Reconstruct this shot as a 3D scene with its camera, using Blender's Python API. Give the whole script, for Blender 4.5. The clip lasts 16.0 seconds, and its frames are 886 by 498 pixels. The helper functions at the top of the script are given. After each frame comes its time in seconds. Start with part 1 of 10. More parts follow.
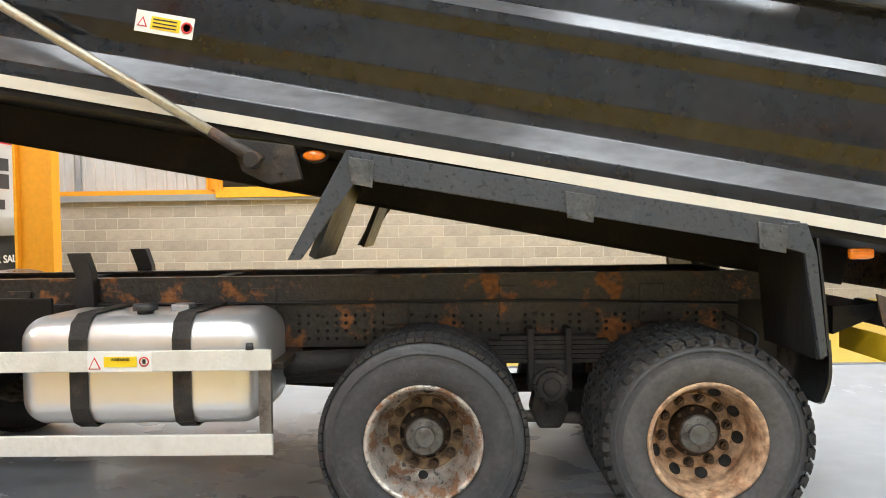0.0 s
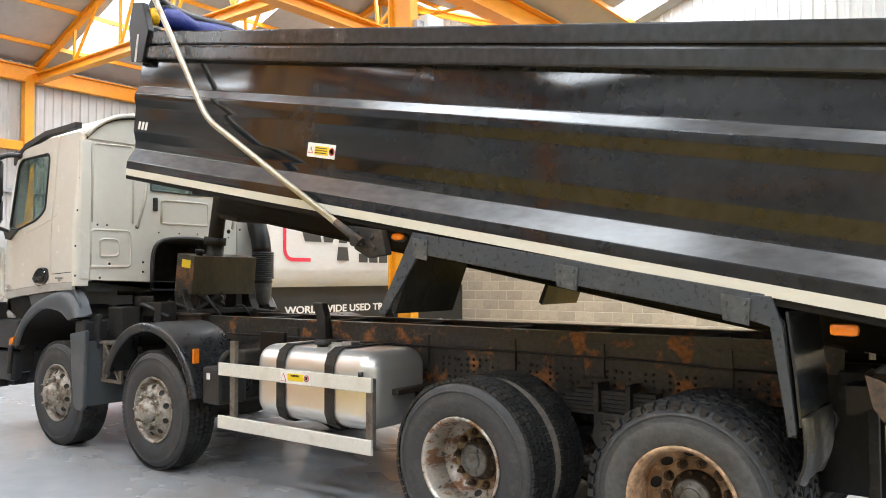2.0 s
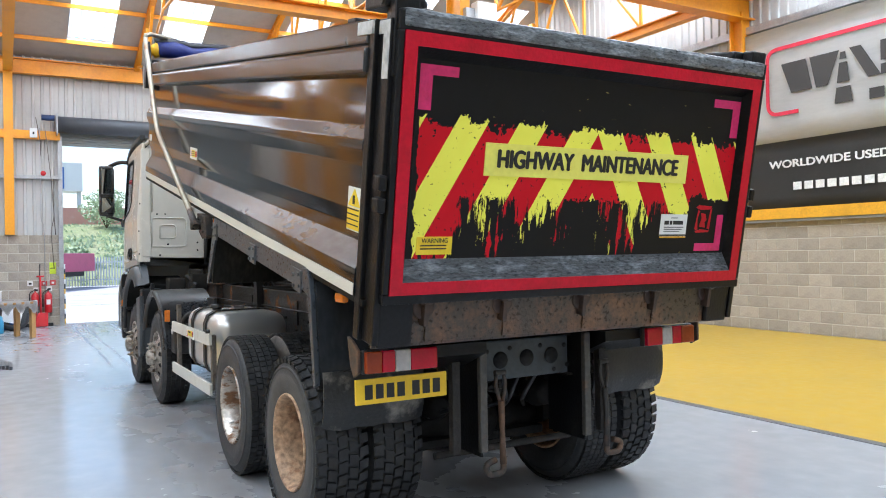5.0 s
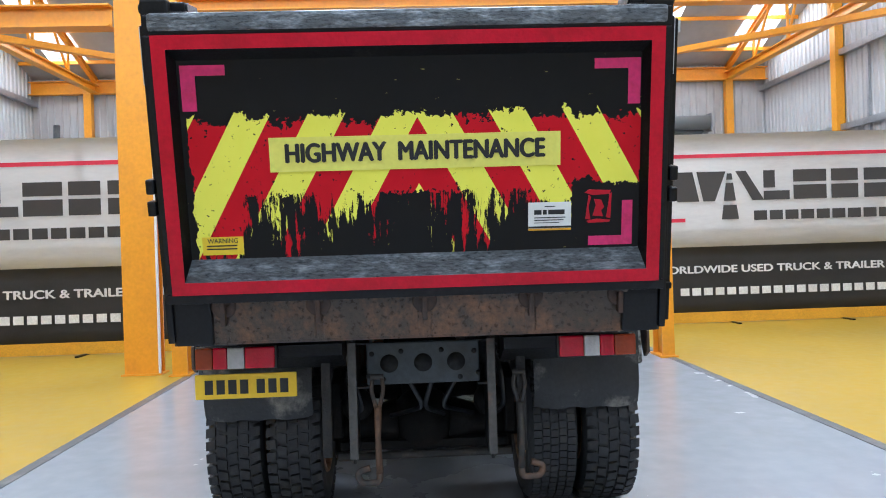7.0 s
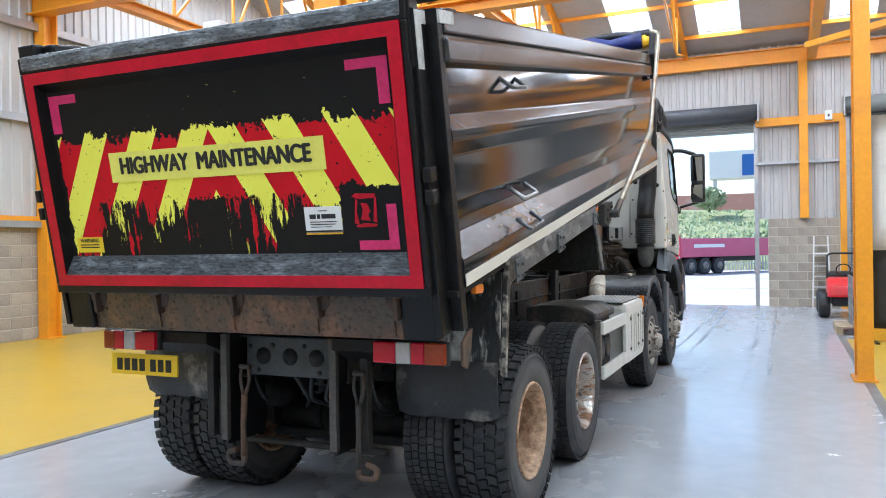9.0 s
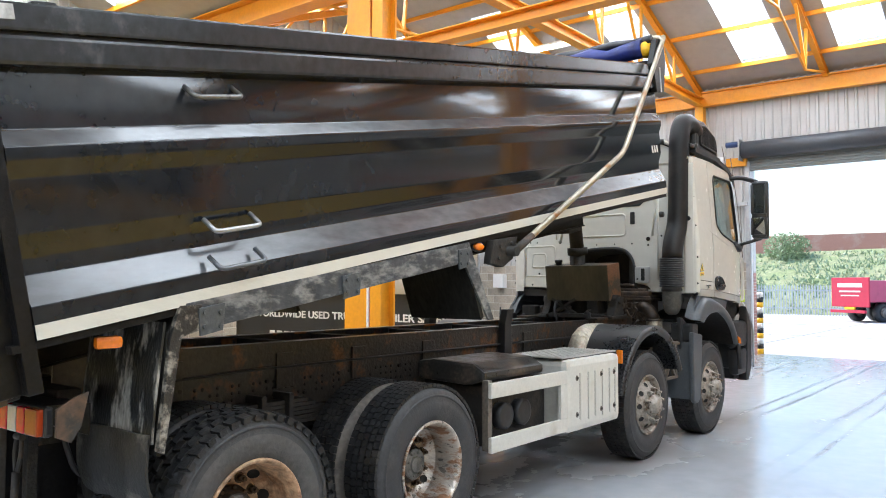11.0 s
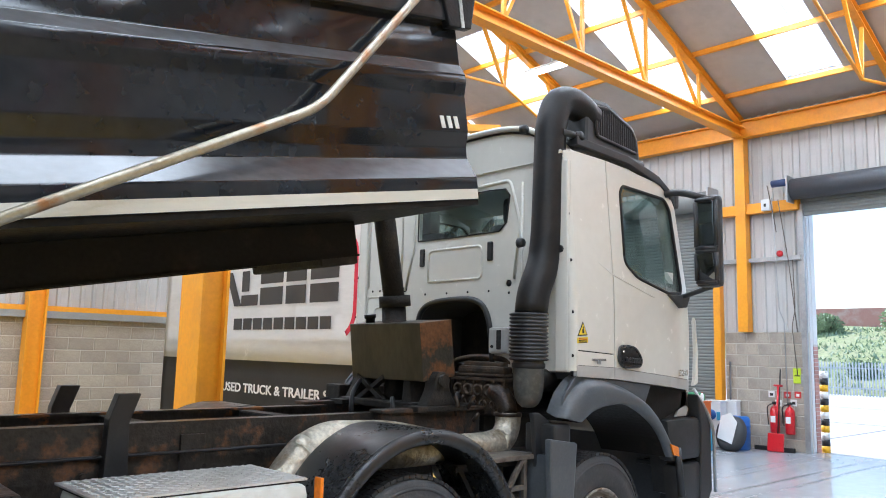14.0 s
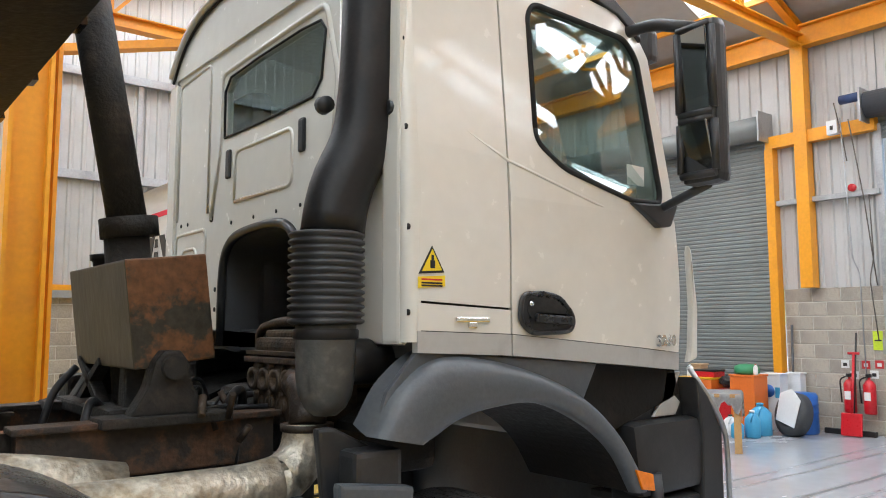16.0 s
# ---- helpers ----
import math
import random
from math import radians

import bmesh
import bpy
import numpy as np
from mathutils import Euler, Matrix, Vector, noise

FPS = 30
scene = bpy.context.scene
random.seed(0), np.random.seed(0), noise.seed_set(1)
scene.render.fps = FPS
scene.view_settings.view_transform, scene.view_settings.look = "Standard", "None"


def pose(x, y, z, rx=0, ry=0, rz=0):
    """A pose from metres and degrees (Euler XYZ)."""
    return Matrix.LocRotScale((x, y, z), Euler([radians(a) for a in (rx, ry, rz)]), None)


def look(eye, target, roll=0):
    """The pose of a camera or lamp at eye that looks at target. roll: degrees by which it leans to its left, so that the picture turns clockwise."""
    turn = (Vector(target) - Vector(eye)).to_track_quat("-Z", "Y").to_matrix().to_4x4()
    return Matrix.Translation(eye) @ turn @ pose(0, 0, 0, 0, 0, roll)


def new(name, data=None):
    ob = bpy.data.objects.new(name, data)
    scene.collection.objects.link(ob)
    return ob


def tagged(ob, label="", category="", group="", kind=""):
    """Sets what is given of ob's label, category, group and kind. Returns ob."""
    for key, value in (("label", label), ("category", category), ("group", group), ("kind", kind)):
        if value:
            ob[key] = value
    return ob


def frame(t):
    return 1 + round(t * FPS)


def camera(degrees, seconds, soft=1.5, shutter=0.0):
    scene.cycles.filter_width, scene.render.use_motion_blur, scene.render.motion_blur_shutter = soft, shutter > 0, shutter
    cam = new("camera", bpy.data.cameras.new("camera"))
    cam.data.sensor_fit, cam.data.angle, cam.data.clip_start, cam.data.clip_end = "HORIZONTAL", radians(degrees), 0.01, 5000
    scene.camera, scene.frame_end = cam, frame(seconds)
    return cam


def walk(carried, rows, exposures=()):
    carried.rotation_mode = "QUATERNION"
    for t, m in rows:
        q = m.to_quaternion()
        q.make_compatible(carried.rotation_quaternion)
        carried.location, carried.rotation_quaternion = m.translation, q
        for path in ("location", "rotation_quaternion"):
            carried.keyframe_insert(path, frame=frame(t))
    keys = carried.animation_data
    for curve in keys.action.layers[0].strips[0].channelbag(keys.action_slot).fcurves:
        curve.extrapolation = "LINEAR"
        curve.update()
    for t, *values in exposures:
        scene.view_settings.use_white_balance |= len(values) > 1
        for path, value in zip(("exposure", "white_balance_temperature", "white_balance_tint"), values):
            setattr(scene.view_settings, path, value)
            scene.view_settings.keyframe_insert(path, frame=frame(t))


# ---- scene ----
cam = camera(59.6, 16.0, soft=1.0)
METRES, EYE, TILT, LEAN, TURN = 21.85, 1.56, 0.0, 0.0, 1.3
ROWS = [
    (0.0, 0.0, 0.0, 0.0, -0.03, -1.85, 0.81),
    (0.5, 0.0283, -0.0091, 0.0004, 11.46, -0.43, 0.52),
    (1.0, 0.0576, -0.0128, 0.0016, 22.51, 1.04, 0.23),
    (1.5, 0.088, -0.0142, 0.0026, 30.59, 1.84, 0.23),
    (2.0, 0.1176, -0.0076, 0.0033, 36.12, 2.09, 0.2),
    (2.5, 0.1472, -0.0022, 0.0028, 40.05, 2.05, 0.0),
    (3.0, 0.1742, 0.0095, 0.002, 42.85, 1.76, -0.19),
    (3.5, 0.2017, 0.0229, 0.0025, 45.9, 1.41, -0.12),
    (4.0, 0.2238, 0.0433, 0.0025, 49.37, 0.97, 0.17),
    (6.5, 0.2835, 0.1842, 0.0028, 78.97, -0.18, 1.82),
    (7.0, 0.2837, 0.215, 0.0024, 86.32, -0.16, 1.77),
    (7.5, 0.2859, 0.2467, 0.0027, 93.68, -0.04, 1.58),
    (8.0, 0.2824, 0.2773, 0.0018, 100.27, -0.1, 1.43),
    (10.5, 0.2026, 0.4045, 0.003, 125.31, 1.5, -0.08),
    (11.0, 0.1725, 0.4154, 0.0035, 127.08, 2.64, -0.18),
    (11.5, 0.142, 0.4255, 0.0046, 128.55, 3.52, -0.25),
    (12.0, 0.1097, 0.4283, 0.0045, 129.74, 4.5, -0.48),
    (12.5, 0.0767, 0.4303, 0.0049, 130.99, 5.78, -0.9),
    (13.0, 0.044, 0.4289, 0.005, 132.43, 7.37, -1.21),
    (13.5, 0.0121, 0.4285, 0.0058, 134.02, 7.86, -1.44),
    (14.0, -0.0204, 0.4226, 0.0046, 135.05, 7.61, -1.42),
    (14.5, -0.0528, 0.415, 0.0042, 135.73, 6.74, -1.22),
    (15.0, -0.0833, 0.4026, 0.0031, 136.25, 5.83, -0.84),
    (15.5, -0.1137, 0.3908, 0.0027, 137.49, 5.78, -0.4),
    (16.0, -0.143, 0.3774, 0.0024, 139.99, 5.72, 0.14),
]
walk(cam, [(t, pose(0, 0, EYE, TILT, LEAN, TURN) @ pose(METRES * x, METRES * y, METRES * z, 90 + pitch, roll, yaw)) for t, x, y, z, yaw, pitch, roll in ROWS],
     [(0, 1.6, 6620, 10), (0.8, 1.63, 6600, 10), (1.5, 1.53, 6580, 10), (3, 1.3, 6400, 10), (6.5, 1.09, 5720, 10), (8, 1.08, 5620, 10), (10.5, 1.25, 6250, 10), (12, 1.26, 5950, 10), (13.5, 1.16, 5780, 10), (14, 1.2, 5850, 10), (15, 1.17, 6300, 10), (16, 1.07, 6400, 10)])

# ---- world, sun, exposure ----
SUN_UP, SUN_ROUND = 50, 185
world = bpy.data.worlds.new("world")
scene.world = world
world.use_nodes = True
wn = world.node_tree.nodes
sky = wn.new("ShaderNodeTexSky")
sky.sky_type = "NISHITA"
sky.sun_disc = False
sky.sun_elevation, sky.sun_rotation = radians(SUN_UP), radians(SUN_ROUND)
sky.air_density, sky.dust_density, sky.ozone_density = 1.0, 1.0, 1.0
world.node_tree.links.new(sky.outputs[0], wn["Background"].inputs[0])
wn["Background"].inputs[1].default_value = 0.15
sun = new("sun", bpy.data.lights.new("sun", "SUN"))
sun.data.energy, sun.data.angle, sun.data.color = 2.6, radians(10), (1.0, 0.97, 0.92)
sa, se = radians(SUN_ROUND), radians(SUN_UP)
sun.matrix_world = look((0, 0, 30), (-math.sin(sa) * math.cos(se) * 10, -math.cos(sa) * math.cos(se) * 10, 30 - math.sin(se) * 10))
SKYLIGHT_WATTS = 63

# ---- materials ----


def mat(name, c, rough=0.5, metal=0.0, c2=None, mask=(0.5, 0.65), mscale=2.0, grain=0.12, gscale=40.0, bump=0.1, bscale=60.0,
        rough2=None, coat=0.0, rvar=0.15, stretch=(1, 1, 1), detail=6.0, transmission=0.0, island=0.0, objvar=0.0):
    m = bpy.data.materials.new(name)
    m.use_nodes = True
    nt = m.node_tree
    N, L = nt.nodes, nt.links
    b = N["Principled BSDF"]
    co = N.new("ShaderNodeTexCoord")
    mp = N.new("ShaderNodeMapping")
    mp.inputs["Scale"].default_value = stretch
    L.new(co.outputs["Object"], mp.inputs[0])
    n1 = N.new("ShaderNodeTexNoise")
    n1.inputs["Scale"].default_value, n1.inputs["Detail"].default_value = gscale, detail
    n2 = N.new("ShaderNodeTexNoise")
    n2.inputs["Scale"].default_value, n2.inputs["Detail"].default_value, n2.inputs["Roughness"].default_value = mscale, 8.0, 0.65
    L.new(mp.outputs[0], n1.inputs[0])
    L.new(mp.outputs[0], n2.inputs[0])
    r1 = N.new("ShaderNodeMapRange")
    r1.inputs["From Min"].default_value, r1.inputs["From Max"].default_value = 0.3, 0.7
    r1.inputs["To Min"].default_value, r1.inputs["To Max"].default_value = 1 - grain, 1 + grain
    L.new(n1.outputs[0], r1.inputs[0])
    base = N.new("ShaderNodeMix")
    base.data_type = "RGBA"
    base.inputs["A"].default_value = (*c, 1)
    base.inputs["B"].default_value = (*(c2 or [v * (1 - grain) for v in c]), 1)
    r2 = N.new("ShaderNodeMapRange")
    r2.inputs["From Min"].default_value, r2.inputs["From Max"].default_value = mask
    L.new(n2.outputs[0], r2.inputs[0])
    L.new(r2.outputs[0], base.inputs["Factor"])
    mul = N.new("ShaderNodeMix")
    mul.data_type, mul.blend_type = "RGBA", "MULTIPLY"
    mul.inputs["Factor"].default_value = 1.0
    L.new(base.outputs["Result"], mul.inputs["A"])
    L.new(r1.outputs[0], mul.inputs["B"])
    out = mul
    if objvar:
        oi = N.new("ShaderNodeObjectInfo")
        r3 = N.new("ShaderNodeMapRange")
        r3.inputs["To Min"].default_value, r3.inputs["To Max"].default_value = 1 - objvar, 1 + objvar
        L.new(oi.outputs["Random"], r3.inputs[0])
        out = N.new("ShaderNodeMix")
        out.data_type, out.blend_type = "RGBA", "MULTIPLY"
        out.inputs["Factor"].default_value = 1.0
        L.new(mul.outputs["Result"], out.inputs["A"])
        L.new(r3.outputs[0], out.inputs["B"])
    L.new(out.outputs["Result"], b.inputs["Base Color"])
    rr = N.new("ShaderNodeMapRange")
    rr.inputs["From Min"].default_value, rr.inputs["From Max"].default_value = 0.3, 0.7
    rr.inputs["To Min"].default_value, rr.inputs["To Max"].default_value = max(rough - rvar * rough, 0.02), min(rough + rvar * rough, 1)
    L.new(n1.outputs[0], rr.inputs[0])
    if rough2 is not None:
        mr = N.new("ShaderNodeMix")
        mr.inputs["B"].default_value = rough2
        L.new(r2.outputs[0], mr.inputs["Factor"])
        L.new(rr.outputs[0], mr.inputs["A"])
        L.new(mr.outputs["Result"], b.inputs["Roughness"])
    else:
        L.new(rr.outputs[0], b.inputs["Roughness"])
    b.inputs["Metallic"].default_value = metal
    b.inputs["Coat Weight"].default_value = coat
    b.inputs["Coat Roughness"].default_value = 0.06
    b.inputs["Transmission Weight"].default_value = transmission
    if bump:
        n3 = N.new("ShaderNodeTexNoise")
        n3.inputs["Scale"].default_value, n3.inputs["Detail"].default_value = bscale, 4.0
        L.new(mp.outputs[0], n3.inputs[0])
        bp = N.new("ShaderNodeBump")
        bp.inputs["Strength"].default_value, bp.inputs["Distance"].default_value = bump, 0.02
        L.new(n3.outputs[0], bp.inputs["Height"])
        L.new(bp.outputs[0], b.inputs["Normal"])
    return m


M_FLOOR = mat("painted_concrete_grey", (0.35, 0.365, 0.39), 0.17, c2=(0.295, 0.295, 0.30), mask=(0.5, 0.8), mscale=0.5, grain=0.04, gscale=5, bump=0.004, bscale=2, rough2=0.26, rvar=0.3)


def floor_dirt(m, lines, zone):
    """Tyre marks along x (y, half width, x0, x1, strength) and brown damp stains within a zone (x0, x1, y0, y1)."""
    N, L = m.node_tree.nodes, m.node_tree.links
    b = N["Principled BSDF"]

    def math_node(op, a, c=0.0):
        n = N.new("ShaderNodeMath")
        n.operation = op
        for k, v in enumerate((a, c)):
            if isinstance(v, (int, float)):
                n.inputs[k].default_value = v
            else:
                L.new(v, n.inputs[k])
        return n.outputs[0]

    def ramp(v, a, c, lo=0.0, hi=1.0):
        n = N.new("ShaderNodeMapRange")
        n.inputs["From Min"].default_value, n.inputs["From Max"].default_value = a, c
        n.inputs["To Min"].default_value, n.inputs["To Max"].default_value = lo, hi
        L.new(v, n.inputs[0])
        return n.outputs[0]

    def noise_of(scale, stretch, detail=6.0):
        mp, n = N.new("ShaderNodeMapping"), N.new("ShaderNodeTexNoise")
        mp.inputs["Scale"].default_value = stretch
        n.inputs["Scale"].default_value, n.inputs["Detail"].default_value = scale, detail
        L.new(co.outputs["Object"], mp.inputs[0])
        L.new(mp.outputs[0], n.inputs[0])
        return n.outputs[0]

    co, xyz = N.new("ShaderNodeTexCoord"), N.new("ShaderNodeSeparateXYZ")
    L.new(co.outputs["Object"], xyz.inputs[0])
    x, y = xyz.outputs[0], xyz.outputs[1]
    wander = math_node("ADD", y, ramp(noise_of(0.35, (1, 0, 0), 2.0), 0.2, 0.8, -0.05, 0.05))
    patchy = ramp(noise_of(2.2, (0.25, 3, 1)), 0.34, 0.6, 0.25, 1.0)
    marks = None
    for y0, half, x0, x1, s in lines:
        d = math_node("ABSOLUTE", math_node("SUBTRACT", wander, y0))
        k = math_node("MULTIPLY", ramp(d, half, half * 0.4), math_node("MULTIPLY", ramp(x, x0, x0 + 1.5), ramp(x, x1, x1 - 1.5)))
        k = math_node("MULTIPLY", math_node("MULTIPLY", k, patchy), s)
        marks = k if marks is None else math_node("MAXIMUM", marks, k)
    x0, x1, y0, y1 = zone
    inside = math_node("MULTIPLY", math_node("MULTIPLY", ramp(x, x0, x0 + 1.6), ramp(x, x1, x1 - 1.6)), math_node("MULTIPLY", ramp(y, y0, y0 + 0.9), ramp(y, y1, y1 - 0.9)))
    stain = math_node("MULTIPLY", inside, ramp(noise_of(1.1, (0.6, 1, 1), 9.0), 0.42, 0.66, 0.05, 0.75))
    smear = math_node("MULTIPLY", ramp(noise_of(0.5, (0.35, 1.6, 1), 5.0), 0.52, 0.7), 0.35)
    last = b.inputs["Base Color"].links[0].from_socket
    for fac, colour in ((smear, (0.25, 0.25, 0.26)), (stain, (0.16, 0.135, 0.11)), (marks, (0.07, 0.066, 0.064))):
        mx = N.new("ShaderNodeMix")
        mx.data_type = "RGBA"
        L.new(fac, mx.inputs["Factor"])
        L.new(last, mx.inputs["A"])
        mx.inputs["B"].default_value = (*colour, 1)
        last = mx.outputs["Result"]
    L.new(last, b.inputs["Base Color"])
    rough = b.inputs["Roughness"].links[0].from_socket if b.inputs["Roughness"].links else b.inputs["Roughness"].default_value
    L.new(math_node("ADD", rough, math_node("MULTIPLY", math_node("MAXIMUM", math_node("MAXIMUM", marks, smear), stain), 0.34)), b.inputs["Roughness"])


floor_dirt(M_FLOOR, [(5.98, 0.035, -15.6, -5.6, 0.7), (6.22, 0.045, -15.6, -5.6, 0.75), (3.60, 0.04, -15.6, -5.6, 0.6), (3.84, 0.035, -15.6, -5.6, 0.6), (4.45, 0.05, -15.6, -8.5, 0.75), (4.78, 0.05, -15.6, -8.5, 0.75), (7.05, 0.05, -15.6, -3.0, 0.4), (7.3, 0.04, -15.6, -3.0, 0.4)], (-6.5, 2.6, 2.7, 6.9))
M_YELLOW_FLOOR = mat("painted_concrete_yellow", (0.50, 0.315, 0.03), 0.36, c2=(0.44, 0.29, 0.045), mask=(0.45, 0.75), mscale=0.7, grain=0.06, gscale=8, bump=0.03, bscale=4)
M_LINE = mat("dark_floor_line", (0.12, 0.12, 0.12), 0.4, c2=(0.2, 0.2, 0.19), mscale=3)
M_BLOCK = mat("concrete_block", (0.39, 0.347, 0.287), 0.9, c2=(0.32, 0.287, 0.243), mscale=2, grain=0.2, gscale=70, bump=0.35, bscale=90, objvar=0.14)
M_MORTAR = mat("mortar", (0.56, 0.53, 0.47), 0.95, bump=0.3)
M_CLAD = mat("white_coated_steel", (0.47, 0.465, 0.452), 0.42, c2=(0.41, 0.405, 0.392), mscale=0.8, grain=0.03, bump=0.02)
M_LINER = mat("roof_liner_board", (0.41, 0.405, 0.39), 0.6, c2=(0.355, 0.347, 0.332), mscale=0.6, grain=0.05, gscale=6, bump=0.04)
M_ORANGE = mat("orange_painted_steel", (0.78, 0.32, 0.012), 0.4, c2=(0.70, 0.28, 0.02), mscale=1.5, grain=0.06, gscale=20, bump=0.05, bscale=25)
M_GALV = mat("galvanised_steel", (0.42, 0.43, 0.44), 0.4, 0.8, c2=(0.33, 0.34, 0.35), mscale=3, grain=0.1)
M_FLASHING = mat("grey_coated_flashing", (0.27, 0.275, 0.27), 0.5, c2=(0.22, 0.222, 0.215), mscale=1.5, grain=0.06)
M_SHUTTER = mat("grey_green_shutter_steel", (0.215, 0.23, 0.225), 0.42, 0.15, c2=(0.19, 0.203, 0.20), mscale=0.9, grain=0.05, bump=0.03)
M_DARKGREY = mat("dark_grey_steel", (0.07, 0.075, 0.085), 0.45, 0.2)
M_BLACK_PAINT = mat("gloss_black_paint", (0.011, 0.0135, 0.018), 0.085, c2=(0.021, 0.023, 0.026), mask=(0.45, 0.75), mscale=1.6, grain=0.2, gscale=12, bump=0.07, bscale=1.3, rough2=0.135)
M_BLACK_PAINT.node_tree.nodes["Principled BSDF"].inputs["Specular IOR Level"].default_value = 0.5
# black paint with the rooflights' sheen lightened into its base colour
M_BLACK_SHEEN = mat("black_paint_pale_sheen", (0.07, 0.076, 0.086), 0.19, c2=(0.115, 0.12, 0.128), mask=(0.5, 0.8), mscale=4, grain=0.16, gscale=25, bump=0.015, bscale=30, rough2=0.23, stretch=(0.35, 1, 1))
M_BLACK_SHEEN.node_tree.nodes["Principled BSDF"].inputs["Specular IOR Level"].default_value = 0.85
M_BLACK_WORN = mat("worn_black_paint", (0.007, 0.007, 0.008), 0.36, c2=(0.026, 0.024, 0.022), mask=(0.58, 0.72), mscale=7, grain=0.3, gscale=60, bump=0.12, bscale=60, rough2=0.5)
M_BLACK_WORN.node_tree.nodes["Principled BSDF"].inputs["Specular IOR Level"].default_value = 0.28
M_RAIL = mat("scuffed_black_rail_paint", (0.026, 0.029, 0.033), 0.2, c2=(0.10, 0.105, 0.11), mask=(0.6, 0.76), mscale=2.4, grain=0.2, gscale=30, bump=0.04, bscale=2.5, rough2=0.34, stretch=(0.7, 1, 0.5))
# weathered black, with the grey sheen of its wet surface in the colours
M_BLACK_WET = mat("weathered_paint_wet_sheen", (0.085, 0.095, 0.105), 0.3, c2=(0.30, 0.33, 0.36), mask=(0.47, 0.66), mscale=14, grain=0.35, gscale=60, bump=0.35, bscale=55, rough2=0.2, stretch=(1, 0.5, 1.6))
M_APRON = mat("rust_stained_black_steel", (0.055, 0.037, 0.024), 0.3, c2=(0.17, 0.08, 0.036), mask=(0.46, 0.64), mscale=5, grain=0.3, gscale=40, bump=0.2)
M_UNDER = mat("dull_black_underbody", (0.014, 0.013, 0.012), 0.55, c2=(0.03, 0.024, 0.02), mask=(0.55, 0.72), mscale=4, grain=0.25, gscale=40, bump=0.1)
M_UNDER.node_tree.nodes["Principled BSDF"].inputs["Specular IOR Level"].default_value = 0.12
M_FENDER_STEEL = mat("blue_grey_painted_steel", (0.048, 0.057, 0.069), 0.3, c2=(0.085, 0.092, 0.10), mask=(0.58, 0.72), mscale=9, grain=0.12, gscale=40, bump=0.1, rough2=0.5)
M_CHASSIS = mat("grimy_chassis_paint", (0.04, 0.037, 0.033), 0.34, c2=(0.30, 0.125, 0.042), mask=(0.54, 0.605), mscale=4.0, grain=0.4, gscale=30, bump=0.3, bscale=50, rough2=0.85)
# far rails: darker base and browner rust than the near ones
M_CHASSIS_FAR = mat("far_chassis_paint", (0.03, 0.026, 0.022), 0.34, c2=(0.16, 0.08, 0.038), mask=(0.545, 0.64), mscale=4.0, grain=0.4, gscale=30, bump=0.3, bscale=50, rough2=0.85)
M_GRIME = mat("grimy_black_parts", (0.018, 0.016, 0.014), 0.7, c2=(0.06, 0.045, 0.035), mask=(0.5, 0.7), mscale=6, grain=0.4, gscale=40, bump=0.3, bscale=60)
M_RUSTY = mat("rusty_brown_steel", (0.036, 0.029, 0.024), 0.6, c2=(0.105, 0.055, 0.03), mask=(0.49, 0.58), mscale=6, grain=0.35, gscale=40, bump=0.3, bscale=60)
M_OILTANK = mat("oily_brown_tank_paint", (0.035, 0.033, 0.026), 0.45, c2=(0.15, 0.068, 0.029), mask=(0.495, 0.555), mscale=3.6, grain=0.35, gscale=30, bump=0.2, bscale=50)
M_WHITE = mat("white_cab_paint", (0.66, 0.645, 0.59), 0.24, c2=(0.62, 0.60, 0.54), mask=(0.5, 0.8), mscale=1.5, grain=0.02, gscale=15, bump=0.012, bscale=5, coat=0.4)
M_WHITE_STRIP = mat("dirty_white_strip", (0.62, 0.60, 0.53), 0.5, c2=(0.52, 0.46, 0.35), mask=(0.58, 0.78), mscale=3, grain=0.03, gscale=12, stretch=(0.4, 1, 1))
M_WHITE_METAL = mat("white_painted_metal", (0.62, 0.61, 0.56), 0.45, c2=(0.50, 0.47, 0.40), mask=(0.55, 0.75), mscale=5, grain=0.06)
M_PALE_ALU = mat("brushed_pale_aluminium", (0.72, 0.72, 0.71), 0.32, 0.65, c2=(0.6, 0.6, 0.58), mscale=4, grain=0.05, gscale=60)
M_TANK_ALU = mat("aluminium_tank_skin", (0.80, 0.80, 0.79), 0.33, 0.75, c2=(0.74, 0.73, 0.70), mask=(0.5, 0.75), mscale=2, grain=0.015, gscale=8, bump=0.0, rvar=0.06)
M_TYRE_DUSTY = mat("dusty_tyre_sidewall", (0.105, 0.092, 0.082), 0.8, c2=(0.065, 0.06, 0.057), mask=(0.5, 0.72), mscale=7, grain=0.2, gscale=40, bump=0.1, bscale=70)
M_TYRE = mat("tyre_rubber", (0.038, 0.039, 0.042), 0.62, c2=(0.075, 0.073, 0.07), mask=(0.5, 0.75), mscale=5, grain=0.25, gscale=40, bump=0.15, bscale=70)
M_TREAD = mat("tread_rubber", (0.014, 0.014, 0.015), 0.6, c2=(0.045, 0.041, 0.037), mask=(0.5, 0.7), mscale=8, grain=0.3, gscale=50, bump=0.2, bscale=80)
M_RIM_STEEL = mat("scuffed_steel_rim", (0.54, 0.50, 0.45), 0.3, 0.6, c2=(0.22, 0.12, 0.068), mask=(0.47, 0.58), mscale=13, grain=0.4, gscale=26, bump=0.35, bscale=40, rough2=0.8, stretch=(1, 0.4, 1))
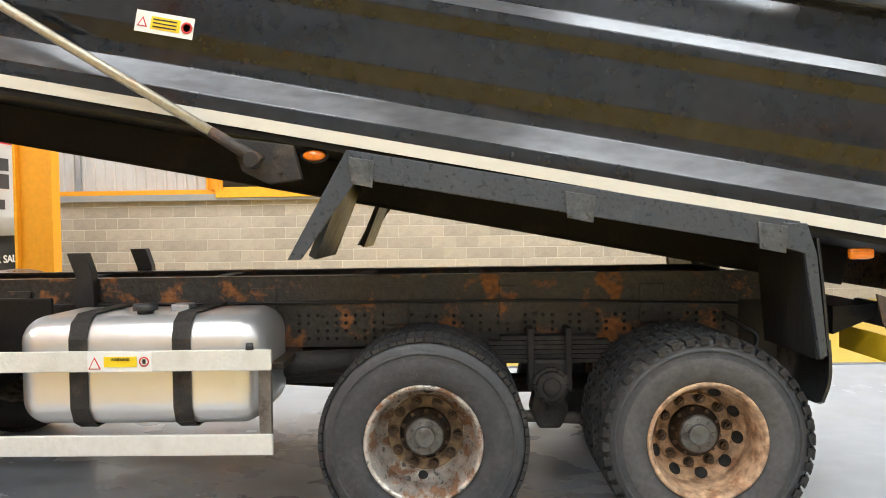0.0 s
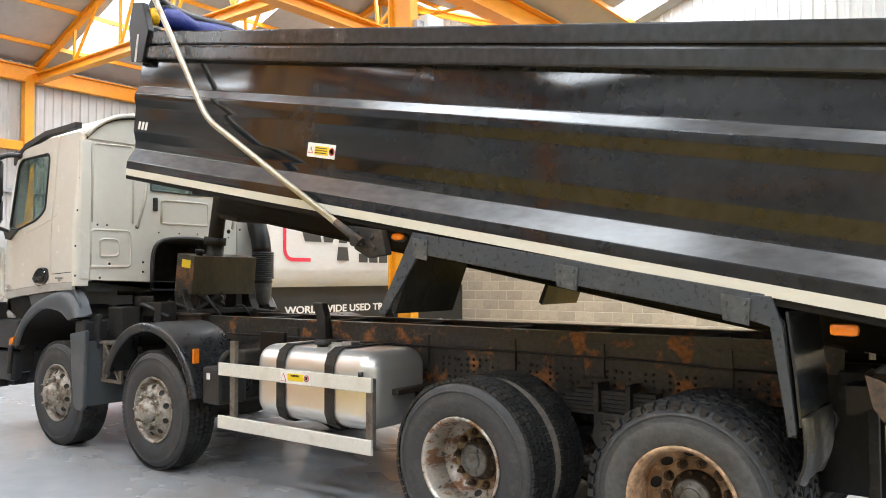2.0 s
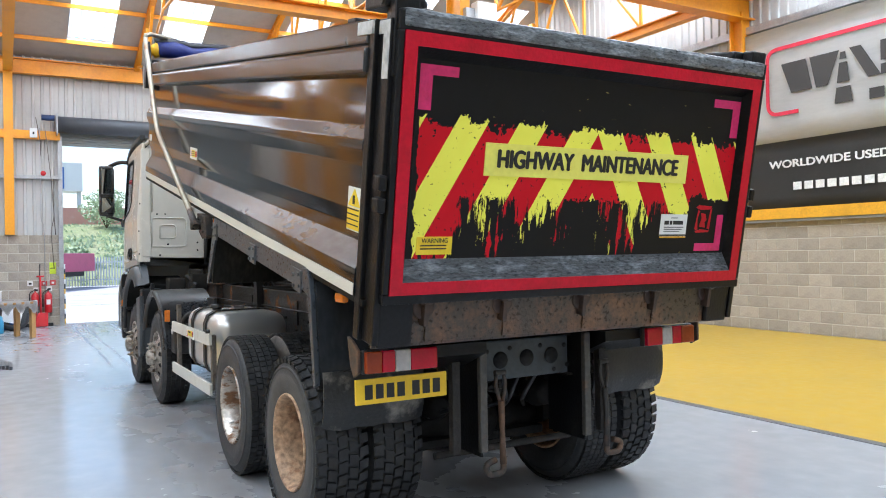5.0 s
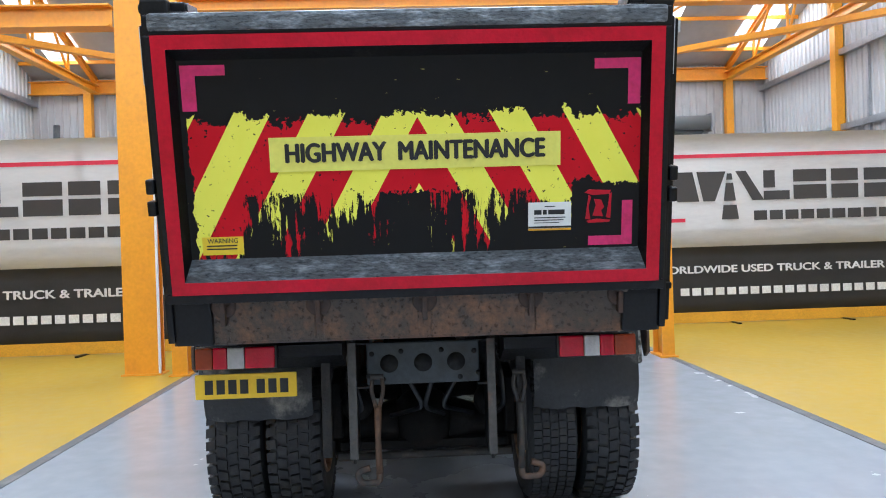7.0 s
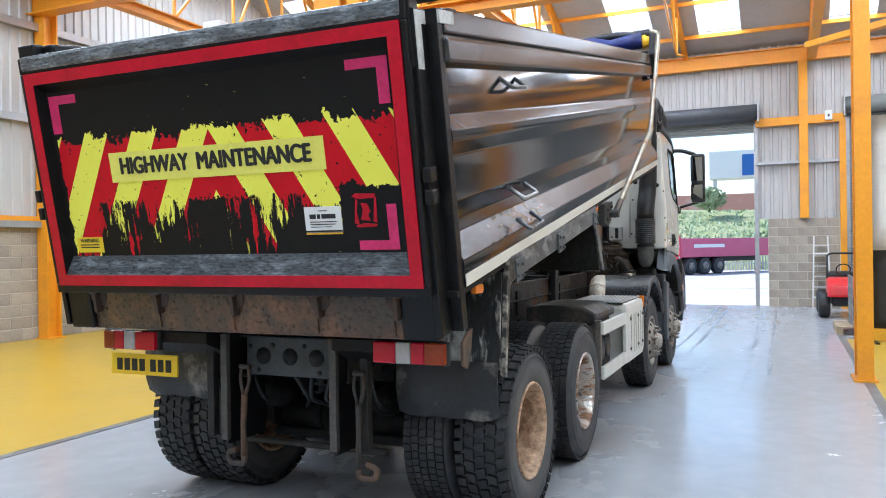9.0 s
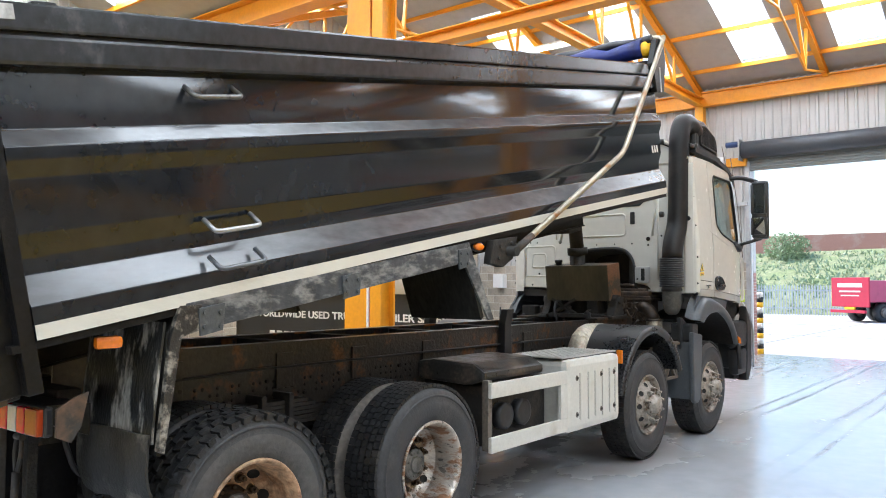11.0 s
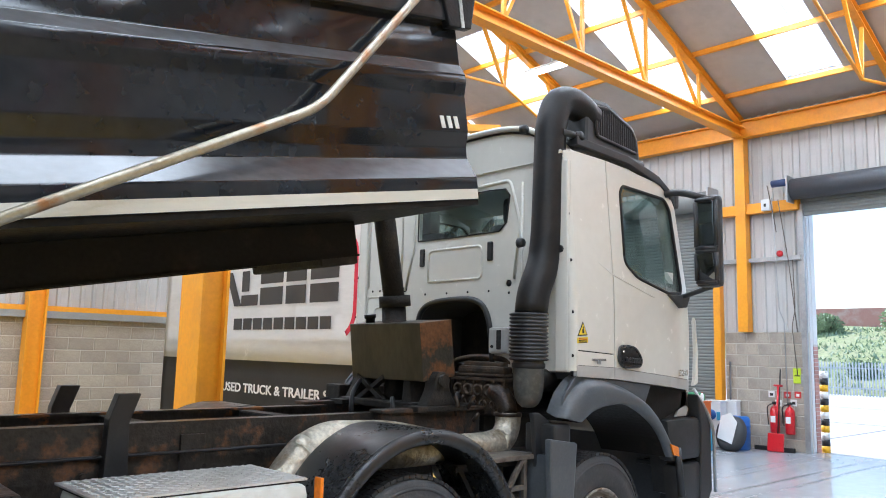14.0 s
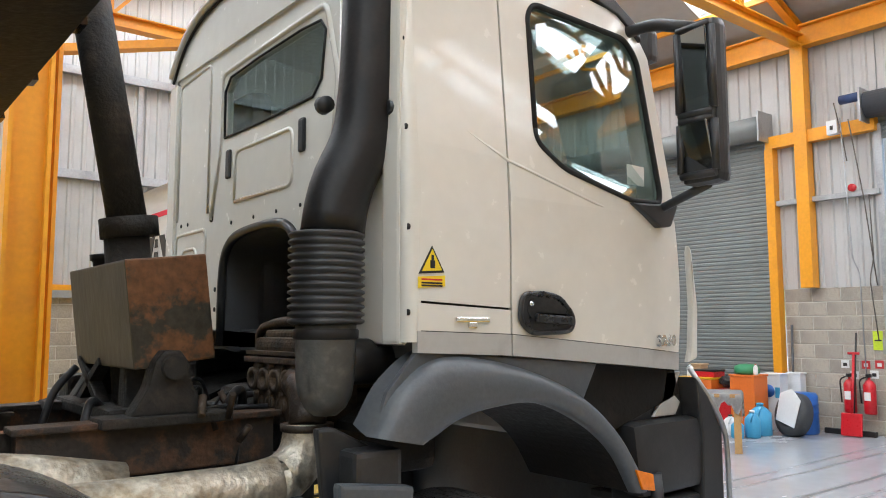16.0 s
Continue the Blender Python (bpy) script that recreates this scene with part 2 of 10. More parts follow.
M_RIM_RUST = mat("rusty_tan_rim", (0.43, 0.28, 0.17), 0.55, c2=(0.22, 0.11, 0.055), mask=(0.48, 0.64), mscale=10, grain=0.45, gscale=26, bump=0.4, bscale=40)
M_RIM_WHITE = mat("dusty_alloy_rim", (0.34, 0.31, 0.27), 0.5, 0.3, c2=(0.12, 0.085, 0.06), mask=(0.48, 0.6), mscale=9, grain=0.25, gscale=40, bump=0.2)
M_HUB = mat("dirty_hub_metal", (0.20, 0.15, 0.10), 0.55, 0.2, c2=(0.075, 0.045, 0.028), mask=(0.45, 0.65), mscale=9, grain=0.3, gscale=50, bump=0.2)
M_GREASE = mat("greasy_dark_steel", (0.035, 0.026, 0.02), 0.42, 0.3, c2=(0.10, 0.06, 0.035), mask=(0.52, 0.66), mscale=14, grain=0.3, gscale=60, bump=0.2)
M_NUT = mat("grubby_brown_nut", (0.085, 0.052, 0.03), 0.5, 0.3, c2=(0.06, 0.038, 0.025), mscale=20, grain=0.3)
M_DISC_TAN = mat("oil_stained_tan_disc", (0.27, 0.19, 0.11), 0.5, 0.1, c2=(0.10, 0.06, 0.035), mask=(0.47, 0.6), mscale=12, grain=0.35, gscale=40, bump=0.12)
M_FOIL = mat("crumpled_heat_foil", (0.56, 0.52, 0.43), 0.44, 0.75, c2=(0.36, 0.29, 0.20), mask=(0.47, 0.63), mscale=6, grain=0.25, bump=0.75, bscale=20, rough2=0.65)
M_OLIVE = mat("oily_olive_tank_paint", (0.072, 0.064, 0.043), 0.42, c2=(0.036, 0.031, 0.023), mask=(0.45, 0.65), mscale=3, grain=0.2, gscale=20, bump=0.1, bscale=30, stretch=(1, 1, 0.4))
M_HUBCAP = mat("grey_hub_cap", (0.17, 0.17, 0.16), 0.4, 0.5, c2=(0.06, 0.055, 0.05), mscale=12, grain=0.2)
M_PLASTIC = mat("black_plastic", (0.022, 0.023, 0.025), 0.42, c2=(0.035, 0.035, 0.036), mscale=4, grain=0.12, gscale=60, bump=0.06, bscale=150)
M_TRIM = mat("pale_grey_trim", (0.40, 0.40, 0.385), 0.4, c2=(0.34, 0.335, 0.32), mscale=3, grain=0.03, bump=0.02)
M_GREY_PLASTIC = mat("grey_wheel_arch_plastic", (0.075, 0.084, 0.094), 0.38, c2=(0.12, 0.125, 0.13), mask=(0.5, 0.75), mscale=3, grain=0.1, gscale=60, bump=0.05, bscale=150)
M_FENDER_WORN = mat("worn_blue_grey_steel", (0.055, 0.062, 0.07), 0.34, c2=(0.20, 0.20, 0.195), mask=(0.5, 0.62), mscale=10, grain=0.3, gscale=40, bump=0.2, rough2=0.5, stretch=(0.5, 1, 1))
M_BATTERED = mat("battered_black_edge", (0.022, 0.02, 0.018), 0.45, c2=(0.34, 0.31, 0.26), mask=(0.47, 0.58), mscale=9, grain=0.3, gscale=50, bump=0.3)
M_TOWLEG = mat("rust_worn_steel", (0.035, 0.031, 0.027), 0.55, c2=(0.14, 0.075, 0.042), mask=(0.48, 0.64), mscale=4, grain=0.25)
M_LEG = mat("dusty_grey_brown_steel", (0.075, 0.07, 0.063), 0.5, c2=(0.15, 0.085, 0.05), mask=(0.55, 0.68), mscale=4, grain=0.25)
M_BACKPLATE = mat("scratched_black_plate", (0.02, 0.021, 0.021), 0.36, c2=(0.32, 0.31, 0.28), mask=(0.515, 0.60), mscale=5, grain=0.35, gscale=40, bump=0.2, rough2=0.6, stretch=(1, 1.4, 0.45))
M_TYRE_PALE = mat("mud_dried_sidewall", (0.17, 0.15, 0.13), 0.85, c2=(0.08, 0.073, 0.066), mask=(0.5, 0.7), mscale=6, grain=0.2, gscale=40, bump=0.1, bscale=70)
M_CROSS = mat("blue_grey_cross_member", (0.05, 0.06, 0.066), 0.4, c2=(0.03, 0.032, 0.033), mscale=5, grain=0.2)
M_FLAP = mat("scuffed_rubber_flap", (0.017, 0.017, 0.017), 0.4, c2=(0.22, 0.20, 0.17), mask=(0.53, 0.68), mscale=4, grain=0.3, gscale=40, bump=0.2)
M_LATCH = mat("rust_brown_boss", (0.055, 0.03, 0.02), 0.6, c2=(0.025, 0.018, 0.014), mscale=12, grain=0.3)
M_JOINT = mat("worn_joint_plate", (0.07, 0.078, 0.085), 0.4, c2=(0.17, 0.165, 0.155), mask=(0.5, 0.68), mscale=7, grain=0.25, gscale=40, bump=0.15)
M_WING = mat("dusty_wing_plastic", (0.018, 0.019, 0.021), 0.28, c2=(0.036, 0.033, 0.03), mask=(0.48, 0.72), mscale=2.5, grain=0.15, gscale=50, bump=0.04, bscale=100, rough2=0.55)
M_TYRE_DUSTY = mat("dusty_tyre_sidewall", (0.078, 0.076, 0.073), 0.7, c2=(0.05, 0.048, 0.046), mask=(0.45, 0.7), mscale=6, grain=0.25, gscale=40, bump=0.12, bscale=70)
M_TYRE_CLEAN = mat("darker_tyre_sidewall", (0.026, 0.025, 0.025), 0.66, c2=(0.058, 0.054, 0.05), mask=(0.5, 0.72), mscale=7, grain=0.2, gscale=40, bump=0.1, bscale=70)
M_COVER = mat("dusty_moulded_cover", (0.032, 0.031, 0.03), 0.32, c2=(0.10, 0.075, 0.055), mask=(0.5, 0.66), mscale=5, grain=0.3, gscale=40, bump=0.12, rough2=0.6)
M_WING_PLATE = mat("dusty_black_wing_plate", (0.022, 0.022, 0.021), 0.34, c2=(0.045, 0.043, 0.038), mask=(0.52, 0.74), mscale=6, grain=0.3, gscale=40, bump=0.15, rough2=0.55, stretch=(1, 1, 0.25))
M_WING_PLATE.node_tree.nodes["Principled BSDF"].inputs["Specular IOR Level"].default_value = 0.15
M_POST = mat("dirty_grey_bracket", (0.16, 0.14, 0.12), 0.6, 0.3, c2=(0.07, 0.05, 0.04), mask=(0.5, 0.65), mscale=9, grain=0.25)
M_CASTING = mat("dirty_brown_casting", (0.085, 0.058, 0.038), 0.6, 0.2, c2=(0.03, 0.024, 0.02), mask=(0.45, 0.62), mscale=9, grain=0.3, gscale=40, bump=0.3)
M_STACK = mat("matt_black_duct", (0.014, 0.0135, 0.014), 0.42, c2=(0.026, 0.022, 0.02), mask=(0.5, 0.7), mscale=4, grain=0.15, bump=0.05)
M_STACK.node_tree.nodes["Principled BSDF"].inputs["Specular IOR Level"].default_value = 0.3
M_DUCT_GREY = mat("grey_rubber_duct", (0.06, 0.062, 0.06), 0.45, c2=(0.11, 0.108, 0.10), mscale=5, grain=0.15)
M_SEAM = mat("panel_gap_black", (0.012, 0.012, 0.012), 0.8)
M_ROD = mat("worn_sheet_rod", (0.42, 0.38, 0.30), 0.4, 0.7, c2=(0.30, 0.15, 0.07), mask=(0.55, 0.68), mscale=5, grain=0.15)
M_TARP = mat("blue_tarpaulin", (0.012, 0.022, 0.16), 0.5, c2=(0.01, 0.014, 0.09), mscale=5, grain=0.2, bump=0.5, bscale=14)
M_TARP_DARK = mat("dark_tarpaulin", (0.018, 0.018, 0.025), 0.4, grain=0.2, bump=0.4, bscale=20)
M_YELLOW_TRIM = mat("yellow_plastic", (0.75, 0.42, 0.01), 0.45)
M_RED_TAPE = mat("red_reflective_paint", (0.50, 0.004, 0.022), 0.34, c2=(0.40, 0.004, 0.016), mscale=4, grain=0.1)
M_RED_TAPE.node_tree.nodes["Principled BSDF"].inputs["Specular IOR Level"].default_value = 0.3
M_PINK = mat("pink_conspicuity_tape", (0.62, 0.02, 0.14), 0.4, c2=(0.5, 0.015, 0.09), mscale=8, grain=0.1)
M_WHITE_TAPE = mat("worn_white_tape", (0.52, 0.53, 0.53), 0.5, c2=(0.33, 0.34, 0.34), mscale=8, grain=0.15)
M_BOARD_YELLOW = mat("fluorescent_yellow_vinyl", (0.76, 0.72, 0.13), 0.4, c2=(0.62, 0.58, 0.12), mask=(0.6, 0.75), mscale=6, grain=0.04)
M_PLATE_YELLOW = mat("number_plate_yellow", (0.80, 0.52, 0.02), 0.35, grain=0.04)
M_INK = mat("black_ink", (0.015, 0.015, 0.015), 0.5)
M_LABEL_WHITE = mat("white_label", (0.75, 0.75, 0.73), 0.5, grain=0.02)
M_LABEL_YELLOW = mat("yellow_label", (0.80, 0.58, 0.02), 0.45, grain=0.03)
M_LABEL_RED = mat("red_label", (0.55, 0.03, 0.03), 0.5)
M_LENS_RED = mat("red_lamp_lens", (0.52, 0.003, 0.025), 0.14, coat=0.1, grain=0.1)
M_LENS_DARKRED = mat("dark_amber_red_lens", (0.33, 0.045, 0.012), 0.14, coat=0.1, grain=0.1)
M_LENS_WHITE = mat("white_lamp_lens", (0.48, 0.46, 0.45), 0.15, coat=0.6)
M_LENS_AMBER = mat("amber_lens", (0.80, 0.21, 0.01), 0.18, coat=0.5)
M_BANNER_TOP = mat("pale_grey_banner_fabric", (0.78, 0.76, 0.73), 0.85, c2=(0.71, 0.69, 0.66), mscale=0.7, grain=0.03, gscale=5, bump=0.15, bscale=2.5, stretch=(1, 1, 4))
M_BANNER_DARK = mat("charcoal_banner_fabric", (0.075, 0.072, 0.068), 0.85, c2=(0.065, 0.062, 0.058), mscale=0.7, grain=0.04, bump=0.12, bscale=3)
M_BANNER_YELLOW = mat("amber_banner_band", (0.72, 0.37, 0.02), 0.8)
M_BANNER_RED = mat("red_banner_ink", (0.66, 0.035, 0.07), 0.8)
M_BANNER_INK = mat("charcoal_banner_ink", (0.06, 0.056, 0.054), 0.9)
M_BANNER_WHITE = mat("white_banner_ink", (0.78, 0.78, 0.76), 0.85)
M_CONCRETE_OUT = mat("yard_concrete", (0.52, 0.51, 0.49), 0.8, c2=(0.44, 0.43, 0.41), mscale=0.5, grain=0.1, gscale=4, bump=0.1)
M_CHROME = mat("chrome", (0.8, 0.8, 0.8), 0.12, 1.0, grain=0.03, bump=0)
M_INTERIOR = mat("cab_interior_grey", (0.06, 0.062, 0.065), 0.7)
M_CURTAIN = mat("pale_cab_lining", (0.35, 0.36, 0.34), 0.8)


def glass_mat(name, tint, alpha=0.0):
    m = bpy.data.materials.new(name)
    m.use_nodes = True
    N, L = m.node_tree.nodes, m.node_tree.links
    clear, gloss, mix = N.new("ShaderNodeBsdfTransparent"), N.new("ShaderNodeBsdfGlossy"), N.new("ShaderNodeMixShader")
    face, power, scale = N.new("ShaderNodeLayerWeight"), N.new("ShaderNodeMath"), N.new("ShaderNodeMath")
    clear.inputs["Color"].default_value = (*tint, 1)
    gloss.inputs["Roughness"].default_value = 0.02
    power.operation, power.inputs[1].default_value = "POWER", 3.0
    scale.operation, scale.inputs[1].default_value, scale.inputs[2].default_value = "MULTIPLY_ADD", 0.6, 0.085
    face.inputs["Blend"].default_value = 0.5
    L.new(face.outputs["Facing"], power.inputs[0])
    L.new(power.outputs[0], scale.inputs[0])
    L.new(scale.outputs[0], mix.inputs[0])
    L.new(clear.outputs[0], mix.inputs[1])
    L.new(gloss.outputs[0], mix.inputs[2])
    L.new(mix.outputs[0], N["Material Output"].inputs["Surface"])
    return m



def sheet_mat():
    """Weathered white rooflight sheet that lets the daylight through."""
    m = bpy.data.materials.new("translucent_rooflight_sheet")
    m.use_nodes = True
    N, L = m.node_tree.nodes, m.node_tree.links
    t, n, r = N.new("ShaderNodeBsdfTranslucent"), N.new("ShaderNodeTexNoise"), N.new("ShaderNodeValToRGB")
    n.inputs["Scale"].default_value = 3.0
    r.color_ramp.elements[0].color, r.color_ramp.elements[1].color = (0.78, 0.79, 0.78, 1), (0.92, 0.92, 0.91, 1)
    L.new(n.outputs[0], r.inputs[0])
    L.new(r.outputs[0], t.inputs["Color"])
    L.new(t.outputs[0], N["Material Output"].inputs["Surface"])
    return m


M_SHEET = sheet_mat()
M_GLASS = glass_mat("tinted_cab_glass", (0.70, 0.79, 0.77))
M_MIRROR = mat("mirror_glass", (0.34, 0.36, 0.37), 0.03, 1.0, grain=0.01, bump=0)

# ---- mesh helpers ----


def box(bm, x0, x1, y0, y1, z0, z1, bev=0.0):
    r = bmesh.ops.create_cube(bm, size=1.0)
    vs = r["verts"]
    for v in vs:
        v.co = Vector(((x0 + x1) / 2 + v.co.x * (x1 - x0), (y0 + y1) / 2 + v.co.y * (y1 - y0), (z0 + z1) / 2 + v.co.z * (z1 - z0)))
    if bev:
        es = list({e for v in vs for e in v.link_edges})
        bmesh.ops.bevel(bm, geom=es, offset=bev, segments=2, affect="EDGES", profile=0.6)
    return bm


def obox(bm, a, b, wide, tall, side=(0, 1, 0), bev=0.0):
    """A bar from a to b: wide along side, tall across it."""
    a, b = Vector(a), Vector(b)
    d = (b - a).normalized()
    s = Vector(side)
    s = (s - d * s.dot(d)).normalized()
    u = d.cross(s)
    vs = [bm.verts.new(p + s * (i * wide / 2) + u * (j * tall / 2)) for p in (a, b) for i, j in ((-1, -1), (1, -1), (1, 1), (-1, 1))]
    fs = [(0, 1, 2, 3), (7, 6, 5, 4), (0, 4, 5, 1), (1, 5, 6, 2), (2, 6, 7, 3), (3, 7, 4, 0)]
    faces = [bm.faces.new([vs[k] for k in f]) for f in fs]
    bmesh.ops.recalc_face_normals(bm, faces=faces)
    if bev:
        bmesh.ops.bevel(bm, geom=list({e for f in faces for e in f.edges}), offset=bev, segments=2, affect="EDGES", profile=0.6)
    return bm


def ibeam(bm, a, b, deep, wide, side=(0, 1, 0), t=0.025):
    """A rolled steel section from a to b: wide along side, deep across it."""
    a, b = Vector(a), Vector(b)
    d = (b - a).normalized()
    s = Vector(side)
    s = (s - d * s.dot(d)).normalized()
    u = d.cross(s)
    for k in (-1, 1):
        o = u * (k * (deep - t) / 2)
        obox(bm, a + o, b + o, wide, t, side)
    obox(bm, a, b, t * 0.7, deep - 2 * t, side)
    return bm


def tube(bm, pts, r, n=10, caps=True):
    pts = [Vector(p) for p in pts]
    rings = []
    for i, p in enumerate(pts):
        d = (pts[min(i + 1, len(pts) - 1)] - pts[max(i - 1, 0)]).normalized()
        s = d.orthogonal().normalized() if i == 0 else (s - d * s.dot(d)).normalized()
        u = d.cross(s)
        rad = r[i] if isinstance(r, (list, tuple)) else r
        rings.append([bm.verts.new(p + (s * math.cos(2 * math.pi * k / n) + u * math.sin(2 * math.pi * k / n)) * rad) for k in range(n)])
    for a, b in zip(rings, rings[1:]):
        for k in range(n):
            f = bm.faces.new((a[k], a[(k + 1) % n], b[(k + 1) % n], b[k]))
            f.smooth = True
    if caps:
        bm.faces.new(rings[0][::-1])
        bm.faces.new(rings[-1])
    return bm


def bend(pts, r=0.1, n=5):
    """A polyline with its inner corners rounded."""
    pts = [Vector(p) for p in pts]
    out = [pts[0]]
    for a, p, b in zip(pts, pts[1:], pts[2:]):
        q, s = p + (a - p).normalized() * r, p + (b - p).normalized() * r
        out += [q * (1 - t) ** 2 + p * 2 * t * (1 - t) + s * t * t for t in [k / n for k in range(n + 1)]]
    return out + [pts[-1]]


def prism(bm, pts, axis, a0, a1, bev=0.0):
    """A polygon drawn in the plane across axis, from a0 to a1. Axis y takes (x, z), axis x takes (y, z), axis z takes (x, y)."""
    def P(p, a):
        return {"y": (p[0], a, p[1]), "x": (a, p[0], p[1]), "z": (p[0], p[1], a)}[axis]
    v0, v1 = [bm.verts.new(P(p, a0)) for p in pts], [bm.verts.new(P(p, a1)) for p in pts]
    n = len(pts)
    faces = [bm.faces.new(v0), bm.faces.new(v1[::-1])] + [bm.faces.new((v0[(k + 1) % n], v0[k], v1[k], v1[(k + 1) % n])) for k in range(n)]
    bmesh.ops.recalc_face_normals(bm, faces=faces)
    if bev:
        bmesh.ops.bevel(bm, geom=list({e for f in faces for e in f.edges}), offset=bev, segments=2, affect="EDGES", profile=0.6)
    return bm


def lathe(bm, prof, n=40, axis="y", c=(0, 0, 0), smooth=True, caps=True):
    """prof: (distance along the axis, radius) from one end to the other."""
    rings = []
    for a, r in prof:
        ring = []
        for k in range(n):
            t = 2 * math.pi * k / n
            p = {"y": (r * math.cos(t), a, r * math.sin(t)), "z": (r * math.cos(t), r * math.sin(t), a), "x": (a, r * math.cos(t), r * math.sin(t))}[axis]
            ring.append(bm.verts.new(Vector(p) + Vector(c)))
        rings.append(ring)
    fs = []
    for a, b in zip(rings, rings[1:]):
        for k in range(n):
            f = bm.faces.new((a[k], a[(k + 1) % n], b[(k + 1) % n], b[k]))
            f.smooth = smooth
            fs.append(f)
    if caps and prof[0][1] > 1e-4:
        fs.append(bm.faces.new(rings[0][::-1]))
    if caps and prof[-1][1] > 1e-4:
        fs.append(bm.faces.new(rings[-1]))
    bmesh.ops.recalc_face_normals(bm, faces=fs)
    return bm


def soft(bm, deg=32):
    """Smooth shading, with the folds sharper than deg kept crisp."""
    bm.normal_update()
    for f in bm.faces:
        f.smooth = True
    for e in bm.edges:
        e.smooth = len(e.link_faces) == 2 and e.calc_face_angle(0.0) < radians(deg)
    return bm


def spline(pts, n=5):
    """More points on a smooth line through pts."""
    pts = [Vector((*p, 0)) if len(p) == 2 else Vector(p) for p in pts]
    q = [pts[0] * 2 - pts[1]] + pts + [pts[-1] * 2 - pts[-2]]
    out = []
    for a, b, c, d in zip(q, q[1:], q[2:], q[3:]):
        for k in range(n):
            t = k / n
            out.append(0.5 * (2 * b + (c - a) * t + (2 * a - 5 * b + 4 * c - d) * t * t + (3 * b - a - 3 * c + d) * t ** 3))
    return out + [pts[-1]]


def loft(bm, rows):
    """A skin through rows of points of equal count."""
    rings = [[bm.verts.new(p) for p in r] for r in rows]
    for a, b in zip(rings, rings[1:]):
        for k in range(len(a) - 1):
            bm.faces.new((a[k], a[k + 1], b[k + 1], b[k]))
    bmesh.ops.recalc_face_normals(bm, faces=bm.faces[:])
    return bm


def mesh_of(bm, name, material):
    me = bpy.data.meshes.new(name)
    bm.normal_update()
    bm.to_mesh(me)
    bm.free()
    for m in material if isinstance(material, (list, tuple)) else [material]:
        me.materials.append(m)
    return me


def base(name, at, label, category, group="", kind=""):
    """An Empty at the foot of a thing."""
    ob = new(name)
    ob.location = at
    ob.empty_display_size = 0.2
    return tagged(ob, label, category, group, kind)


def part(name, bm, material, parent, label=""):
    """One mesh, drawn in world coordinates, under a thing or under a part."""
    ob = new(name, mesh_of(bm, name, material))
    ob.parent = parent
    ob.matrix_parent_inverse = Matrix.Translation(-parent.location) if parent.parent is None else Matrix.Identity(4)
    if label:
        tagged(ob, label)
    return ob


def solid(name, bm, material, label, category, kind="", group=""):
    """A thing of one mesh."""
    return tagged(new(name, mesh_of(bm, name, material)), label, category, group, kind)


def lettering(words, wide, tall, bold=0.0, depth=0.003):
    """A mesh of the words in the built-in font, wide by tall metres, centred on x and z, facing -y."""
    cu = bpy.data.curves.new("words", "FONT")
    cu.body, cu.extrude, cu.offset = words, 0.01, 0.0
    ob = bpy.data.objects.new("words", cu)
    scene.collection.objects.link(ob)
    bpy.context.view_layer.update()
    me = bpy.data.meshes.new_from_object(ob.evaluated_get(bpy.context.evaluated_depsgraph_get()))
    bpy.data.objects.remove(ob)
    bm = bmesh.new()
    bm.from_mesh(me)
    bpy.data.meshes.remove(me)
    xs, ys = [v.co.x for v in bm.verts], [v.co.y for v in bm.verts]
    for v in bm.verts:
        v.co = Vector(((v.co.x - (min(xs) + max(xs)) / 2) * wide / (max(xs) - min(xs)), -v.co.z / 0.01 * depth / 2, (v.co.y - (min(ys) + max(ys)) / 2) * tall / (max(ys) - min(ys))))
    if bold:
        # heavier strokes: the same outline again, a little to each side
        me = bpy.data.meshes.new("words")
        bm.to_mesh(me)
        for k, (dx, dz) in enumerate(((-bold, 0), (bold, 0), (0, bold * 0.6), (0, -bold * 0.6))):
            n = len(bm.verts)
            bm.from_mesh(me)
            bm.verts.ensure_lookup_table()
            for v in bm.verts[n:]:
                v.co += Vector((dx, -0.0004 * (k + 1), dz))
        bpy.data.meshes.remove(me)
    return bm


def by_word(bm, gap):
    """The letters of a line of words, parted at the wide gaps: one bmesh for each word."""
    spans = []
    seen = set()
    for v in bm.verts:
        if v in seen:
            continue
        stack, isle = [v], []
        seen.add(v)
        while stack:
            a = stack.pop()
            isle.append(a.co.x)
            for e in a.link_edges:
                b = e.other_vert(a)
                if b not in seen:
                    seen.add(b)
                    stack.append(b)
        spans.append((min(isle), max(isle)))
    spans.sort()
    cuts, reach = [], spans[0][1]
    for a, b in spans:
        if a - reach > gap:
            cuts.append((a + reach) / 2)
        reach = max(reach, b)
    edges = [-1e9] + cuts + [1e9]
    out = []
    for lo, hi in zip(edges, edges[1:]):
        c = bm.copy()
        bmesh.ops.delete(c, geom=[v for v in c.verts if not lo < v.co.x <= hi], context="VERTS")
        out.append(c)
    bm.free()
    return out


def moved(bm, m):
    bmesh.ops.transform(bm, matrix=m, verts=bm.verts[:])
    return bm

# ---- the hall ----
XW, XV, XE = -15.5, -4.6, 6.3           # far wall, valley, next valley
XEND = 17.2
YN, YS = 15.0, -5.35                    # gable walls
EAVE, SLOPE = 6.5, 0.373
BLOCK_TOP = 2.2


def roof_z(x):
    span = (XE - XV)
    k = (x - XV) % span
    return EAVE + SLOPE * min(k, span - k)


